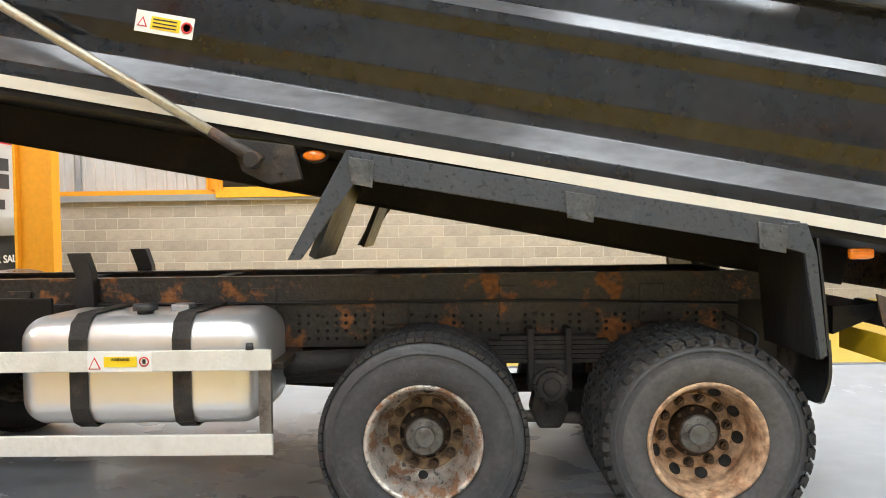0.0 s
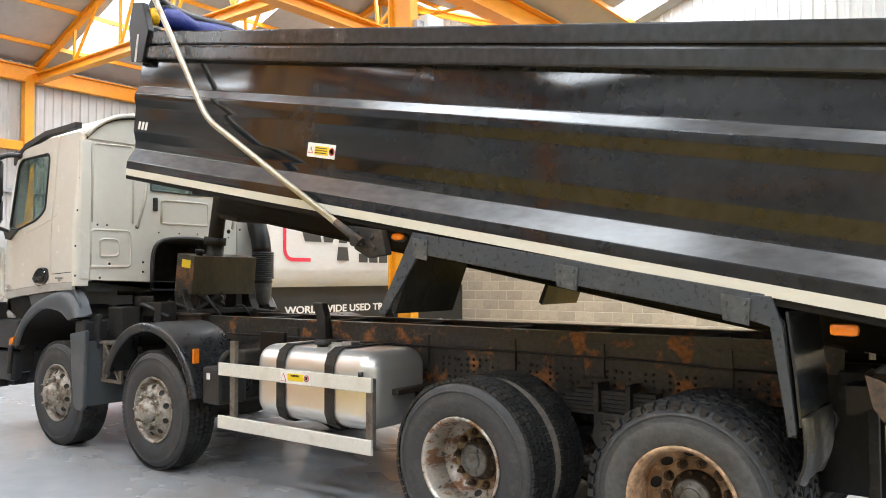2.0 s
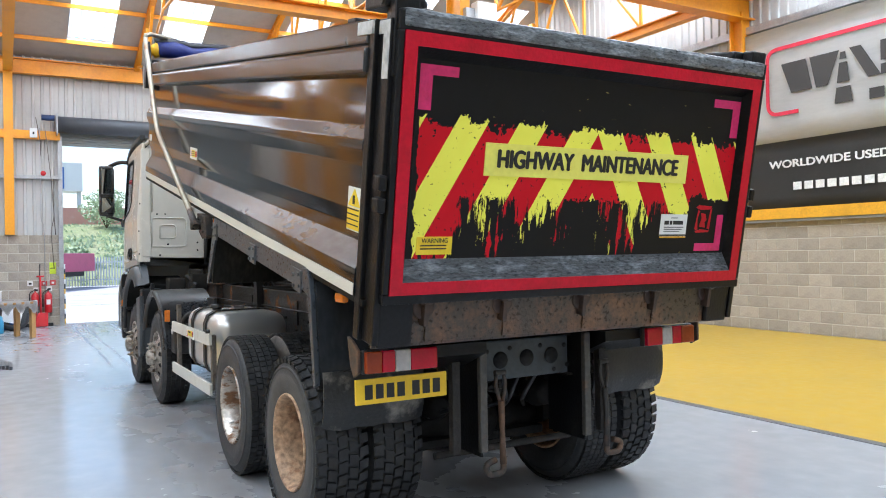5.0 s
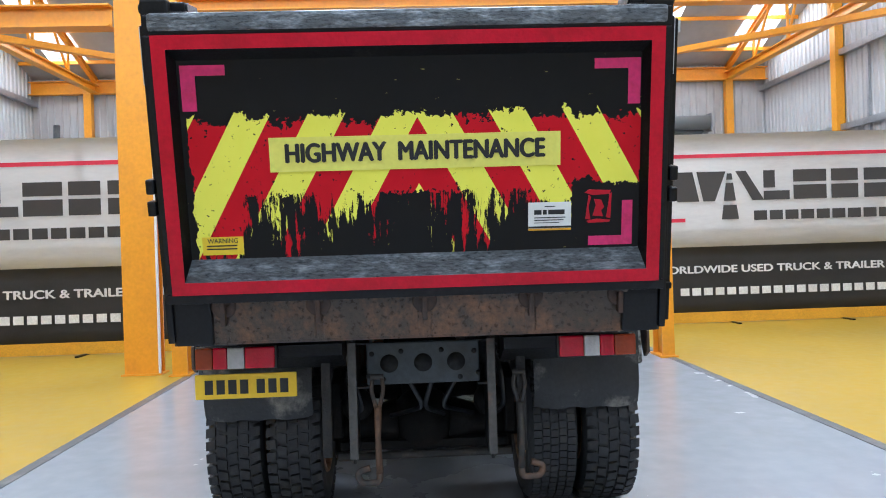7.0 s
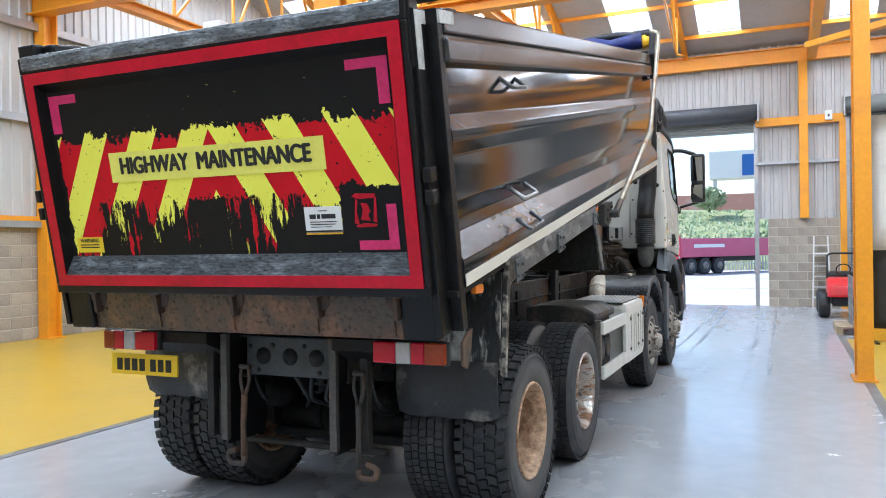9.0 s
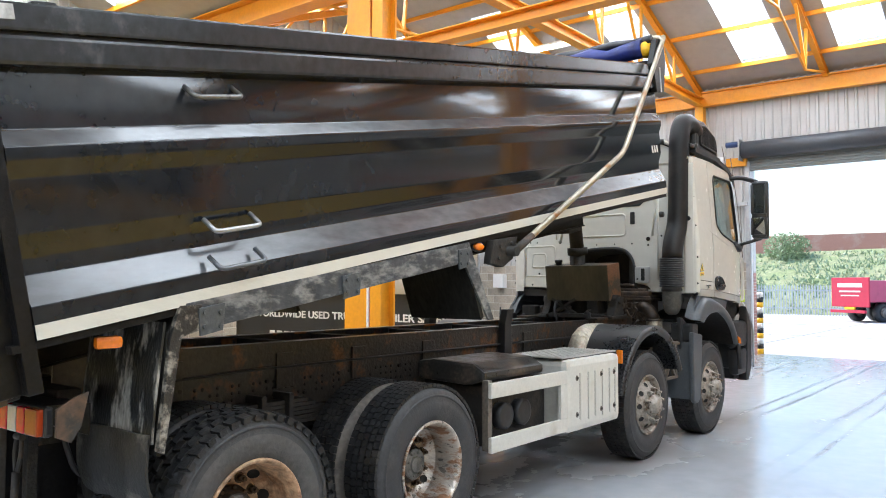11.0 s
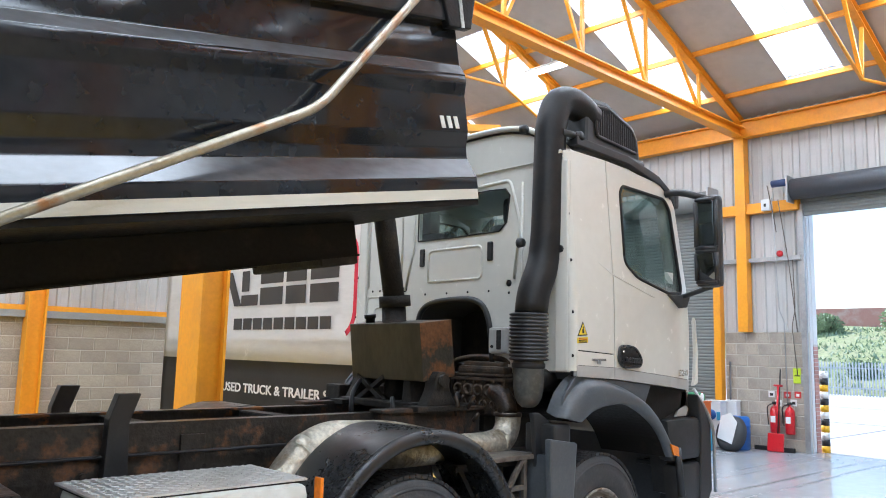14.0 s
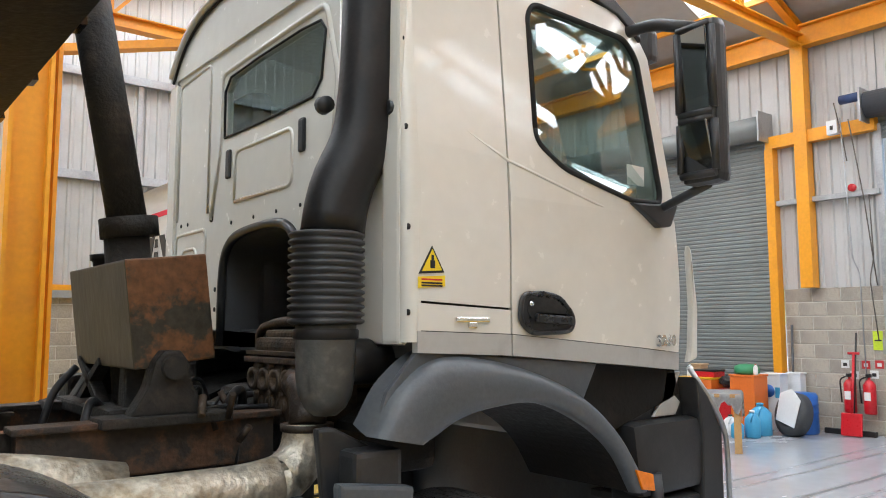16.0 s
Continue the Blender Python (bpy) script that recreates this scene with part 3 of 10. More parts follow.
def floor_sheet(name, x0, x1, y0, y1, z0, z1, material, label, category):
    return solid(name, box(bmesh.new(), x0, x1, y0, y1, z0, z1), material, label, category, "structure")


floor_sheet("floor", XW - 0.3, XEND, YS - 0.2, YN + 0.2, -0.3, 0.0, M_FLOOR, "glossy grey painted concrete workshop floor", "floor")
floor_sheet("floor_yellow_1", -8.7, XEND, YS, 1.79, 0.0, 0.004, M_YELLOW_FLOOR, "yellow painted bay beside the grey lane", "floor")
floor_sheet("floor_yellow_2", -8.7, XEND, 8.41, YN, 0.0, 0.004, M_YELLOW_FLOOR, "yellow painted bay beside the grey lane", "floor")
floor_sheet("floor_line_1", -9.6, XEND, 1.79, 1.89, 0.0, 0.005, M_LINE, "dark grey painted line along the yellow bay", "floor line")
floor_sheet("floor_line_2", -9.6, XEND, 8.31, 8.41, 0.0, 0.005, M_LINE, "dark grey painted line along the yellow bay", "floor line")


def cladding(name, axis, at, a0, a1, z0, top, inward, label):
    """Ribbed steel sheet along an axis, its top following top(a)."""
    bm = bmesh.new()
    pitch, deep = 0.2, 0.032
    prof, a = [], a0
    while a < a1:
        prof += [(a, 0), (a + 0.115, 0), (a + 0.135, deep), (a + 0.18, deep)]
        a += pitch
    prof = [(min(p, a1), d) for p, d in prof] + [(a1, 0)]
    lo, hi, bk_lo, bk_hi = [], [], [], []
    for p, d in prof:
        q = at + inward * d
        b = at - inward * 0.05
        f = (lambda c, z: (p, c, z)) if axis == "x" else (lambda c, z: (c, p, z))
        lo.append(bm.verts.new(f(q, z0)))
        hi.append(bm.verts.new(f(q, top(p))))
        bk_lo.append(bm.verts.new(f(b, z0)))
        bk_hi.append(bm.verts.new(f(b, top(p))))
    for i in range(len(prof) - 1):
        if prof[i + 1][0] - prof[i][0] < 1e-5:
            continue
        bm.faces.new((lo[i], lo[i + 1], hi[i + 1], hi[i]))
        bm.faces.new((bk_lo[i + 1], bk_lo[i], bk_hi[i], bk_hi[i + 1]))
        bm.faces.new((lo[i + 1], lo[i], bk_lo[i], bk_lo[i + 1]))
    return solid(name, bm, M_CLAD, label, "wall", "structure")


CLAD_LABEL = "white ribbed steel cladding above grey blockwork"
for i, (y0, y1, z0) in enumerate(((YS, -2.4, BLOCK_TOP), (-2.4, 1.7, 4.7), (1.7, 3.42, BLOCK_TOP), (3.42, 6.86, 4.4), (6.86, 8.9, BLOCK_TOP), (8.9, 13.2, 4.7), (13.2, YN, BLOCK_TOP))):
    cladding("wall_west_%d" % (i + 1), "y", XW, y0, y1, z0, lambda a: EAVE + 0.05, 1, CLAD_LABEL)
cladding("wall_north", "x", YN, XW, XEND, BLOCK_TOP, lambda a: roof_z(a) + 0.02, -1, CLAD_LABEL)
cladding("wall_south", "x", YS, XW, XEND, BLOCK_TOP, lambda a: roof_z(a) + 0.02, 1, CLAD_LABEL)
solid("wall_east", box(bmesh.new(), XEND, XEND + 0.2, YS - 0.2, YN + 0.2, -0.3, EAVE), M_CLAD, "plain white steel end wall", "wall", "structure")

# roof lining with the rooflights cut out of it
LIGHT_Y = [-4.0, -1.3, 1.5, 4.06, 6.1, 9.0, 11.4, 14.1]
LIGHT_W = 0.49
bm = bmesh.new()


def roof_piece(bm, x0, x1, y0, y1, up=0.0):
    z0, z1 = roof_z(x0) + up, roof_z(x1) + up
    vs = [bm.verts.new(p) for p in ((x0, y0, z0), (x1, y0, z1), (x1, y1, z1), (x0, y1, z0), (x0, y0, z0 + 0.08), (x1, y0, z1 + 0.08), (x1, y1, z1 + 0.08), (x0, y1, z0 + 0.08))]
    for f in ((3, 2, 1, 0), (4, 5, 6, 7), (0, 1, 5, 4), (1, 2, 6, 5), (2, 3, 7, 6), (3, 0, 4, 7)):
        bm.faces.new([vs[k] for k in f])


slopes = []
for s in range(3):
    e = XV - (XE - XV) + s * (XE - XV)
    mid = e + (XE - XV) / 2
    slopes += [(e, mid, 1), (e + (XE - XV), mid, -1)]
for e, mid, sg in slopes:
    la, lb = e + sg * 0.8, e + sg * 4.2
    ys = [YS - 0.2]
    for y in LIGHT_Y:
        roof_piece(bm, *sorted((e, mid - sg * 1e-4)), ys[-1], y - LIGHT_W)
        roof_piece(bm, *sorted((e, la)), y - LIGHT_W, y + LIGHT_W)
        roof_piece(bm, *sorted((lb, mid - sg * 1e-4)), y - LIGHT_W, y + LIGHT_W)
        ys.append(y + LIGHT_W)
    roof_piece(bm, *sorted((e, mid - sg * 1e-4)), ys[-1], YN + 0.2)
solid("ceiling", bm, M_LINER, "pale grey pitched roof lining with long rooflights", "ceiling", "structure")

# white sheets over the rooflights
for e, mid, sg in slopes:
    for y in LIGHT_Y:
        bm = bmesh.new()
        x0, x1 = sorted((e + sg * 0.76, e + sg * 4.25))
        n = 24
        a, b = [], []
        for k in range(n + 1):
            q = y - LIGHT_W - 0.04 + (2 * LIGHT_W + 0.08) * k / n
            up = 0.10 + (0.025 if k % 4 in (1, 2) else 0.0)
            a.append((x0, q, roof_z(x0) + up))
            b.append((x1, q, roof_z(x1) + up))
        loft(bm, [a, b])
        solid("rooflight", bm, M_SHEET, "translucent white corrugated rooflight sheet", "rooflight", "structure", "rooflights")

# daylight standing in each rooflight
for k, (e, mid, sg) in enumerate(slopes):
    la, lb = e + sg * 0.8, e + sg * 4.2
    for y in LIGHT_Y if k < 4 else LIGHT_Y[1::3]:
        lamp = bpy.data.lights.new("rooflight_daylight", "AREA")
        lamp.shape, lamp.size, lamp.size_y = "RECTANGLE", abs(lb - la) * math.hypot(1, SLOPE), 2 * LIGHT_W
        lamp.energy, lamp.color = SKYLIGHT_WATTS, (0.86, 0.94, 1.0)
        ob = new("rooflight_daylight", lamp)
        ob.matrix_world = pose((la + lb) / 2, y, roof_z((la + lb) / 2) + 0.05, 0, -sg * math.degrees(math.atan(SLOPE)), 0)

# steelwork


def truss(y, lattice=True):
    """A roof truss across one span: bottom tie, rafters and web, from the far wall to the valley."""
    t = base("roof_truss", (XW, y, EAVE - 0.4), "orange painted steel lattice roof truss", "roof truss", "roof trusses", "structure")
    mid = (XW + XV) / 2
    if lattice:
        part("bottom_tie", ibeam(bmesh.new(), (XW + 0.1, y, EAVE - 0.33), (XV, y, EAVE - 0.33), 0.2, 0.2, (0, 1, 0), 0.02), M_ORANGE, t)
    for a, sg in ((XW, 1), (XV, -1)):
        part("rafter", ibeam(bmesh.new(), (a, y, EAVE - 0.14), (mid, y, roof_z(mid) - 0.14), 0.15, 0.12, (0, 1, 0), 0.015), M_ORANGE, t)
    if lattice:
        n = 6
        xs = [XW + (XV - XW) * k / n for k in range(n + 1)]
        for k in range(1, n):
            bm = obox(bmesh.new(), (xs[k], y, EAVE - 0.25), (xs[k], y, roof_z(xs[k]) - 0.2), 0.05, 0.06)
            part("vertical", bm, M_ORANGE, t)
            q = xs[k] + (0.9 if k <= n // 2 else -0.9)
            part("diagonal", obox(bmesh.new(), (xs[k], y, EAVE - 0.25), (q, y, roof_z(q) - 0.2), 0.05, 0.05), M_ORANGE, t)
    return t


for y in (2.33, 8.15, 13.9, -3.6):
    truss(y)
for y in (5.2, 11.0, -0.6):
    truss(y, False)
    # light lattice under the plain rafters
    t = base("roof_brace", (XW, y, EAVE), "slim orange steel bracing under the rafters", "roof brace", "roof braces", "structure")
    for x in (-13.6, -11.6, -7.6):
        z = roof_z(x)
        part("hanger", obox(bmesh.new(), (x, y, z - 0.2), (x + 0.1, y, z - 1.1), 0.06, 0.05), M_ORANGE, t)
        part("hanger", obox(bmesh.new(), (x + 0.8, y, roof_z(x + 0.8) - 0.2), (x + 0.1, y, z - 1.1), 0.06, 0.05), M_ORANGE, t)
    part("tie", tube(bmesh.new(), [(XW + 0.2, y, EAVE - 0.05), (-13.5, y, roof_z(-13.6) - 1.1), (-11.5, y, roof_z(-11.6) - 1.1), (-7.5, y, roof_z(-7.6) - 1.1), (XV, y, EAVE - 0.05)], 0.03, 8), M_ORANGE, t)

for x in (-14.68, -13.4, -12.1, -10.8, -9.3, -8.0, -6.7, -5.42, -3.78, -2.5, -1.2, 0.1, 1.6, 2.9, 4.2, 5.48):
    z = roof_z(x) - 0.045
    solid("purlin", obox(bmesh.new(), (x, YS + 0.05, z), (x, YN - 0.05, z), 0.06, 0.09, (1, 0, 0)), M_ORANGE, "orange steel purlin under the roof lining", "purlin", "structure", "purlins")
solid("eaves_beam", ibeam(bmesh.new(), (XW + 0.16, YS, EAVE - 0.27), (XW + 0.16, YN, EAVE - 0.27), 0.36, 0.2, (1, 0, 0)), M_ORANGE, "orange steel eaves beam on the far wall", "beam", "structure")
solid("valley_beam", ibeam(bmesh.new(), (XV, YS, EAVE - 0.25), (XV, YN, EAVE - 0.25), 0.42, 0.3, (1, 0, 0)), M_ORANGE, "heavy orange steel valley beam", "beam", "structure")
solid("girder_south", ibeam(bmesh.new(), (-4.5, YS, 4.84), (-4.5, 0.92, 4.84), 0.3, 0.26, (1, 0, 0)), M_ORANGE, "deep orange girder from column to gable wall", "beam", "structure")
solid("girder_north", ibeam(bmesh.new(), (-4.45, 1.84, 4.95), (-4.45, YN, 4.95), 0.17, 0.2, (1, 0, 0), 0.015), M_ORANGE, "slim orange girder between columns", "beam", "structure")
for name, x, y, dx, dy in (("column_1", -4.615, 1.17, 0.25, 0.46), ("column_2", -4.45, 1.73, 0.3, 0.2), ("column_3", -4.6, 8.33, 0.42, 0.17), ("column_4", -4.7, YN - 0.16, 0.3, 0.22), ("column_5", -4.75, YS + 0.16, 0.3, 0.26)):
    bm = bmesh.new()
    t = 0.03
    foot = BLOCK_TOP + 0.09 if name == "column_4" else 0
    box(bm, x - dx / 2, x - dx / 2 + t, y - dy / 2, y + dy / 2, foot, EAVE - 0.3)
    box(bm, x + dx / 2 - t, x + dx / 2, y - dy / 2, y + dy / 2, foot, EAVE - 0.3)
    box(bm, x - dx / 2 + t, x + dx / 2 - t, y - 0.02, y + 0.02, foot, EAVE - 0.3)
    if not foot:
        box(bm, x - dx / 2 - 0.04, x + dx / 2 + 0.04, y - dy / 2 - 0.04, y + dy / 2 + 0.04, 0, 0.025)
    solid(name, bm, M_ORANGE, "orange steel column standing on the blockwork" if foot else "orange painted steel column on the workshop floor", "column", "structure")
for i, y in enumerate((2.33, 7.95, -3.8, 13.9)):
    bm = box(bmesh.new(), XW + 0.05, XW + 0.25, y - 0.1, y + 0.1, BLOCK_TOP, EAVE - 0.4)
    solid("wall_column_%d" % (i + 1), bm, M_ORANGE, "orange steel wall column standing on blockwork", "column", "structure")
for i, (y0, y1, yj) in enumerate(((1.72, 3.42, 1.77), (6.86, 8.86, 8.8))):
    solid("door_head_rail_%d" % (i + 1), box(bmesh.new(), XW + 0.05, XW + 0.2, y0, y1, 4.5, 4.7), M_ORANGE, "orange steel rail beside the roller doors", "rail", "structure")
    solid("door_jamb_%d" % (i + 1), box(bmesh.new(), XW + 0.03, XW + 0.2, yj - 0.07, yj + 0.07, 0, 4.5), M_ORANGE, "orange steel door jamb", "jamb", "structure")
    solid("sheeting_rail_%d" % (i + 1), box(bmesh.new(), XW + 0.05, XW + 0.15, y0, y1, 3.55, 3.63), M_GALV, "galvanised sheeting rail", "rail", "structure")
for name, y, dy in (("north", YN, -1), ("south", YS, 1)):
    for z in (4.02, 5.75):
        q = y + dy * 0.1
        solid("sheeting_rail_" + name, box(bmesh.new(), XW, XEND, *sorted((y + dy * 0.035, y + dy * 0.16)), z, z + 0.14), M_GALV, "galvanised sheeting rail across the cladding", "rail", "structure")
    solid("sill_flashing_" + name, box(bmesh.new(), XW, XEND, *sorted((y + dy * 0.0, y + dy * 0.155)), BLOCK_TOP - 0.12, BLOCK_TOP), M_FLASHING, "plain grey flashing under the sill rail", "flashing", "structure")
    solid("sill_rail_" + name, box(bmesh.new(), XW, XEND, *sorted((y + dy * 0.0, y + dy * 0.14)), BLOCK_TOP, BLOCK_TOP + 0.09), M_ORANGE, "orange sill rail on top of the blockwork", "rail", "structure")
    for x in (-10.4, -7.4, -1.4, 1.6):
        solid("wall_post_" + name, box(bmesh.new(), x - 0.04, x + 0.04, *sorted((y + dy * 0.035, y + dy * 0.1)), 2.3, 5.75), M_GALV, "galvanised post on the cladding", "post", "structure")
    for x in (-11.5,):
        solid("gable_post_" + name, box(bmesh.new(), x - 0.11, x + 0.11, *sorted((y + dy * 0.04, y + dy * 0.24)), 0, roof_z(x) - 0.2), M_ORANGE, "orange steel gable post", "column", "structure")
for i, (a, b) in enumerate((((-4.6, 13.2, 5.0), (-9.2, 7.9, 5.0)), ((-4.6, -2.7, 5.0), (-9.0, 1.6, 5.0)))):
    solid("plan_brace_%d" % (i + 1), obox(bmesh.new(), a, b, 0.1, 0.14, (0, 0, 1)), M_ORANGE, "orange steel diagonal brace", "brace", "structure")

# roller doors
for i, (y0, y1, z0, z1, shut) in enumerate(((3.42, 6.86, 4.38, 5.0, False), (8.9, 13.2, 0.0, 4.75, True), (-2.4, 1.7, 0.0, 4.75, True))):
    d = base("door_%d" % (i + 1), (XW, (y0 + y1) / 2, 0), "steel roller shutter, rolled up" if not shut else "closed grey-green steel roller shutter", "roller door", "", "structure")
    bm = bmesh.new()
    z, pts = z0, []
    while z < z1 - 0.02:
        pts += [(XW + 0.035, z), (XW + 0.048, z + 0.014), (XW + 0.048, z + 0.046), (XW + 0.035, z + 0.058)]
        z += 0.068
    pts += [(XW + 0.01, z), (XW + 0.01, z0)]
    prism(bm, pts, "y", y0, y1)
    part("curtain", bm, M_SHUTTER, d)
    bm = lathe(bmesh.new(), [(y0 - 0.05, 0.0), (y0 - 0.05, 0.2), (y1 + 0.05, 0.2), (y1 + 0.05, 0.0)], 24, "y", (XW + 0.28, 0, 4.86))
    part("roll", bm, M_DARKGREY if not shut else M_SHUTTER, d)
    for y in (y0 - 0.07, y1 + 0.07):
        part("bracket", box(bmesh.new(), XW + 0.05, XW + 0.5, y - 0.015, y + 0.015, 4.6, 5.1), M_GALV, d)
    for y in (y0, y1):
        part("guide", box(bmesh.new(), XW + 0.035, XW + 0.1, y - 0.05, y + 0.05, 0, 4.6), M_GALV, d)
    if not shut:
        bm = lathe(bmesh.new(), [(y0 - 0.4, 0), (y0 - 0.4, 0.07), (y0 - 0.12, 0.07), (y0 - 0.12, 0)], 16, "y", (XW + 0.35, 0, 5.0))
        part("motor", bm, mat("blue_motor", (0.03, 0.06, 0.16), 0.4), d)

# outside
ground = solid("ground", box(bmesh.new(), -260, XW - 0.3, -220, 220, -0.32, -0.02), M_CONCRETE_OUT, "pale concrete yard reaching into the distance", "ground", "structure")

# ---- the tipper truck, its nose towards -x ----
YC = 4.885
TILT_BODY = radians(10.6)
cb, sb = math.cos(TILT_BODY), math.sin(TILT_BODY)
BODY = Matrix(((cb, 0, sb, 2.30), (0, 1, 0, 0), (-sb, 0, cb, 1.40), (0, 0, 0, 1)))   # body: x to the rear, z up from its floor edge
truck = base("tipper_truck", (-1.0, YC, 0), "white-cabbed four-axle tipper truck with a raised black steel body", "truck")


def bpart(name, bm, material, parent=None, label=""):
    return part(name, moved(bm, BODY), material, parent or truck, label)


def both(f):
    for sg in (-1, 1):
        f(sg)


FRONT, REAR = -6.27, -0.09
HW = 1.25                                # half width of the body
YG, PO = YC - 0.0165, 1.19               # middle of the tailgate, half width over the rear posts
SIDE = [(1.04, -0.045), (0.80, -0.045), (0.735, -0.005), (0.685, -0.005), (0.615, -0.03), (0.405, -0.032), (0.315, -0.062), (0.25, -0.065), (0.13, -0.002), (0.0, -0.002)]


def body_side(sg):
    pts = [(YC + sg * (HW + o), w) for w, o in SIDE] + [(YC + sg * (HW - 0.13), 0.0), (YC + sg * (HW - 0.13), 1.04)]
    bm = prism(bmesh.new(), pts, "x", FRONT, REAR)
    bm.normal_update()
    folds = [e for e in bm.edges if abs(e.verts[0].co.x - e.verts[1].co.x) > 1 and e.calc_face_angle(0.0) > radians(12)]
    bmesh.ops.bevel(bm, geom=folds, offset=0.007, segments=3, affect="EDGES", profile=0.5)
    soft(bm, 20)
    bm.normal_update()
    # faces turned up and outward take the paler colour that carries the sheen
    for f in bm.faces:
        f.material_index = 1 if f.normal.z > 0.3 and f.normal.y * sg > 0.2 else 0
    bpart("side_panel", bm, [M_BLACK_PAINT, M_BLACK_SHEEN], label="glossy black folded steel side with reflections")
    # top rail: two boxes and a groove
    bm = bmesh.new()
    y0, y1 = sorted((YC + sg * (HW - 0.14), YC + sg * HW))
    box(bm, FRONT - 0.02, REAR, y0, y1, 1.165, 1.275, 0.012)
    y0, y1 = sorted((YC + sg * (HW - 0.14), YC + sg * (HW + 0.008)))
    box(bm, FRONT - 0.02, REAR, y0, y1, 1.035, 1.15, 0.016)
    y0, y1 = sorted((YC + sg * (HW - 0.12), YC + sg * (HW - 0.03)))
    box(bm, FRONT - 0.01, REAR, y0, y1, 1.15, 1.17)
    bpart("top_rail", bm, M_RAIL)
    y0, y1 = sorted((YC + sg * HW, YC + sg * (HW + 0.004)))
    bpart("side_marking", box(bmesh.new(), FRONT + 0.01, REAR, y0, y1, 0.004, 0.062), M_WHITE_STRIP, label="dirty white strip along the lower edge")
    # rear post
    bm = bmesh.new()
    y0, y1 = sorted((YC + sg * (HW - 0.2), YC + sg * (HW - 0.008)))
    bpart("post_web", box(bm, REAR, -0.03, y0, y1, -0.2, 1.27, 0.006), M_BLACK_WORN)
    y0, y1 = sorted((YG + sg * (PO - 0.2), YG + sg * (PO - 0.02)))
    bpart("rear_post", box(bmesh.new(), -0.04, 0.075, y0, y1, -0.22, 1.33, 0.012), M_BLACK_WORN)
    y0, y1 = sorted((YG + sg * (PO - 0.02), YG + sg * (PO + 0.012)))
    bpart("post_flange", box(bmesh.new(), -0.04, 0.085, y0, y1, -0.2, 1.27, 0.006), M_BLACK_WORN)
    bm = bmesh.new()
    y0, y1 = sorted((YG + sg * (PO - 0.18), YG + sg * (PO + 0.02)))
    box(bm, -0.2, 0.03, y0, y1, 1.32, 1.375, 0.012)
    box(bm, -0.40, -0.3, y0, y1, 1.275, 1.30, 0.01)
    box(bm, 0.03, 0.10, *sorted((YG + sg * (PO - 0.12), YG + sg * (PO - 0.0))), 1.02, 1.38, 0.012)
    tube(bm, [(0.0, y0 - 0.01, 1.35), (0.0, y1 + 0.01, 1.35)], 0.022, 12)
    bpart("tailgate_hinge", bm, M_BLACK_WORN, label="heavy worn black pivot lug")
    # white corner tape
    bm = bmesh.new()
    y0, y1 = sorted((YG + sg * (PO + 0.012), YG + sg * (PO + 0.016)))
    box(bm, -0.028, 0.08, y0, y1, 1.205, 1.262)
    box(bm, -0.2, -0.035, *sorted((YC + sg * (HW - 0.008), YC + sg * (HW + 0.004))), 1.205, 1.262)
    box(bm, 0.02, 0.08, y0, y1, 1.01, 1.205)
    bpart("corner_tape", bm, M_WHITE_TAPE, label="worn silver-white corner marking tape")
    # catches on the rear post
    bm = bmesh.new()
    for w in (0.42, 0.52):
        y0, y1 = sorted((YG + sg * (PO - 0.0), YG + sg * (PO + 0.04)))
        box(bm, 0.045, 0.12, y0, y1, w, w + 0.07, 0.01)
    bpart("catch", bm, M_BLACK_WORN)
    # front plate of the sheet gear
    bm = bmesh.new()
    y0, y1 = sorted((YC + sg * (HW - 0.03), YC + sg * (HW + 0.03)))
    prism(bm, [(FRONT + 0.12, 1.0), (FRONT + 0.16, 1.28), (FRONT + 0.02, 1.52), (FRONT - 0.14, 1.52), (FRONT - 0.16, 1.3), (FRONT - 0.06, 1.0)], "y", y0, y1, 0.008)
    bpart("sheet_bracket", bm, M_BLACK_WORN)
    bpart("bracket_edge", box(bmesh.new(), FRONT + 0.0, FRONT + 0.025, *sorted((YC + sg * (HW + 0.03), YC + sg * (HW + 0.035))), 1.0, 1.24), M_WHITE_TAPE)


both(body_side)

# hollow inside: floor, headboard, tailgate
bpart("body_floor", box(bmesh.new(), FRONT, 0.0, YC - HW + 0.01, YC + HW - 0.01, -0.03, -0.001), M_UNDER)
bm = box(bmesh.new(), FRONT, FRONT + 0.06, YC - HW + 0.14, YC + HW - 0.14, 0.0, 1.27)
for y in (-0.7, 0, 0.7):
    box(bm, FRONT - 0.05, FRONT, YC + y - 0.05, YC + y + 0.05, 0.0, 1.27)
bpart("headboard", bm, M_BLACK_PAINT)
bpart("headboard_cap", box(bmesh.new(), FRONT - 0.1, FRONT + 0.12, YC - HW + 0.05, YC + HW - 0.05, 1.275, 1.32, 0.01), M_BLACK_WORN)

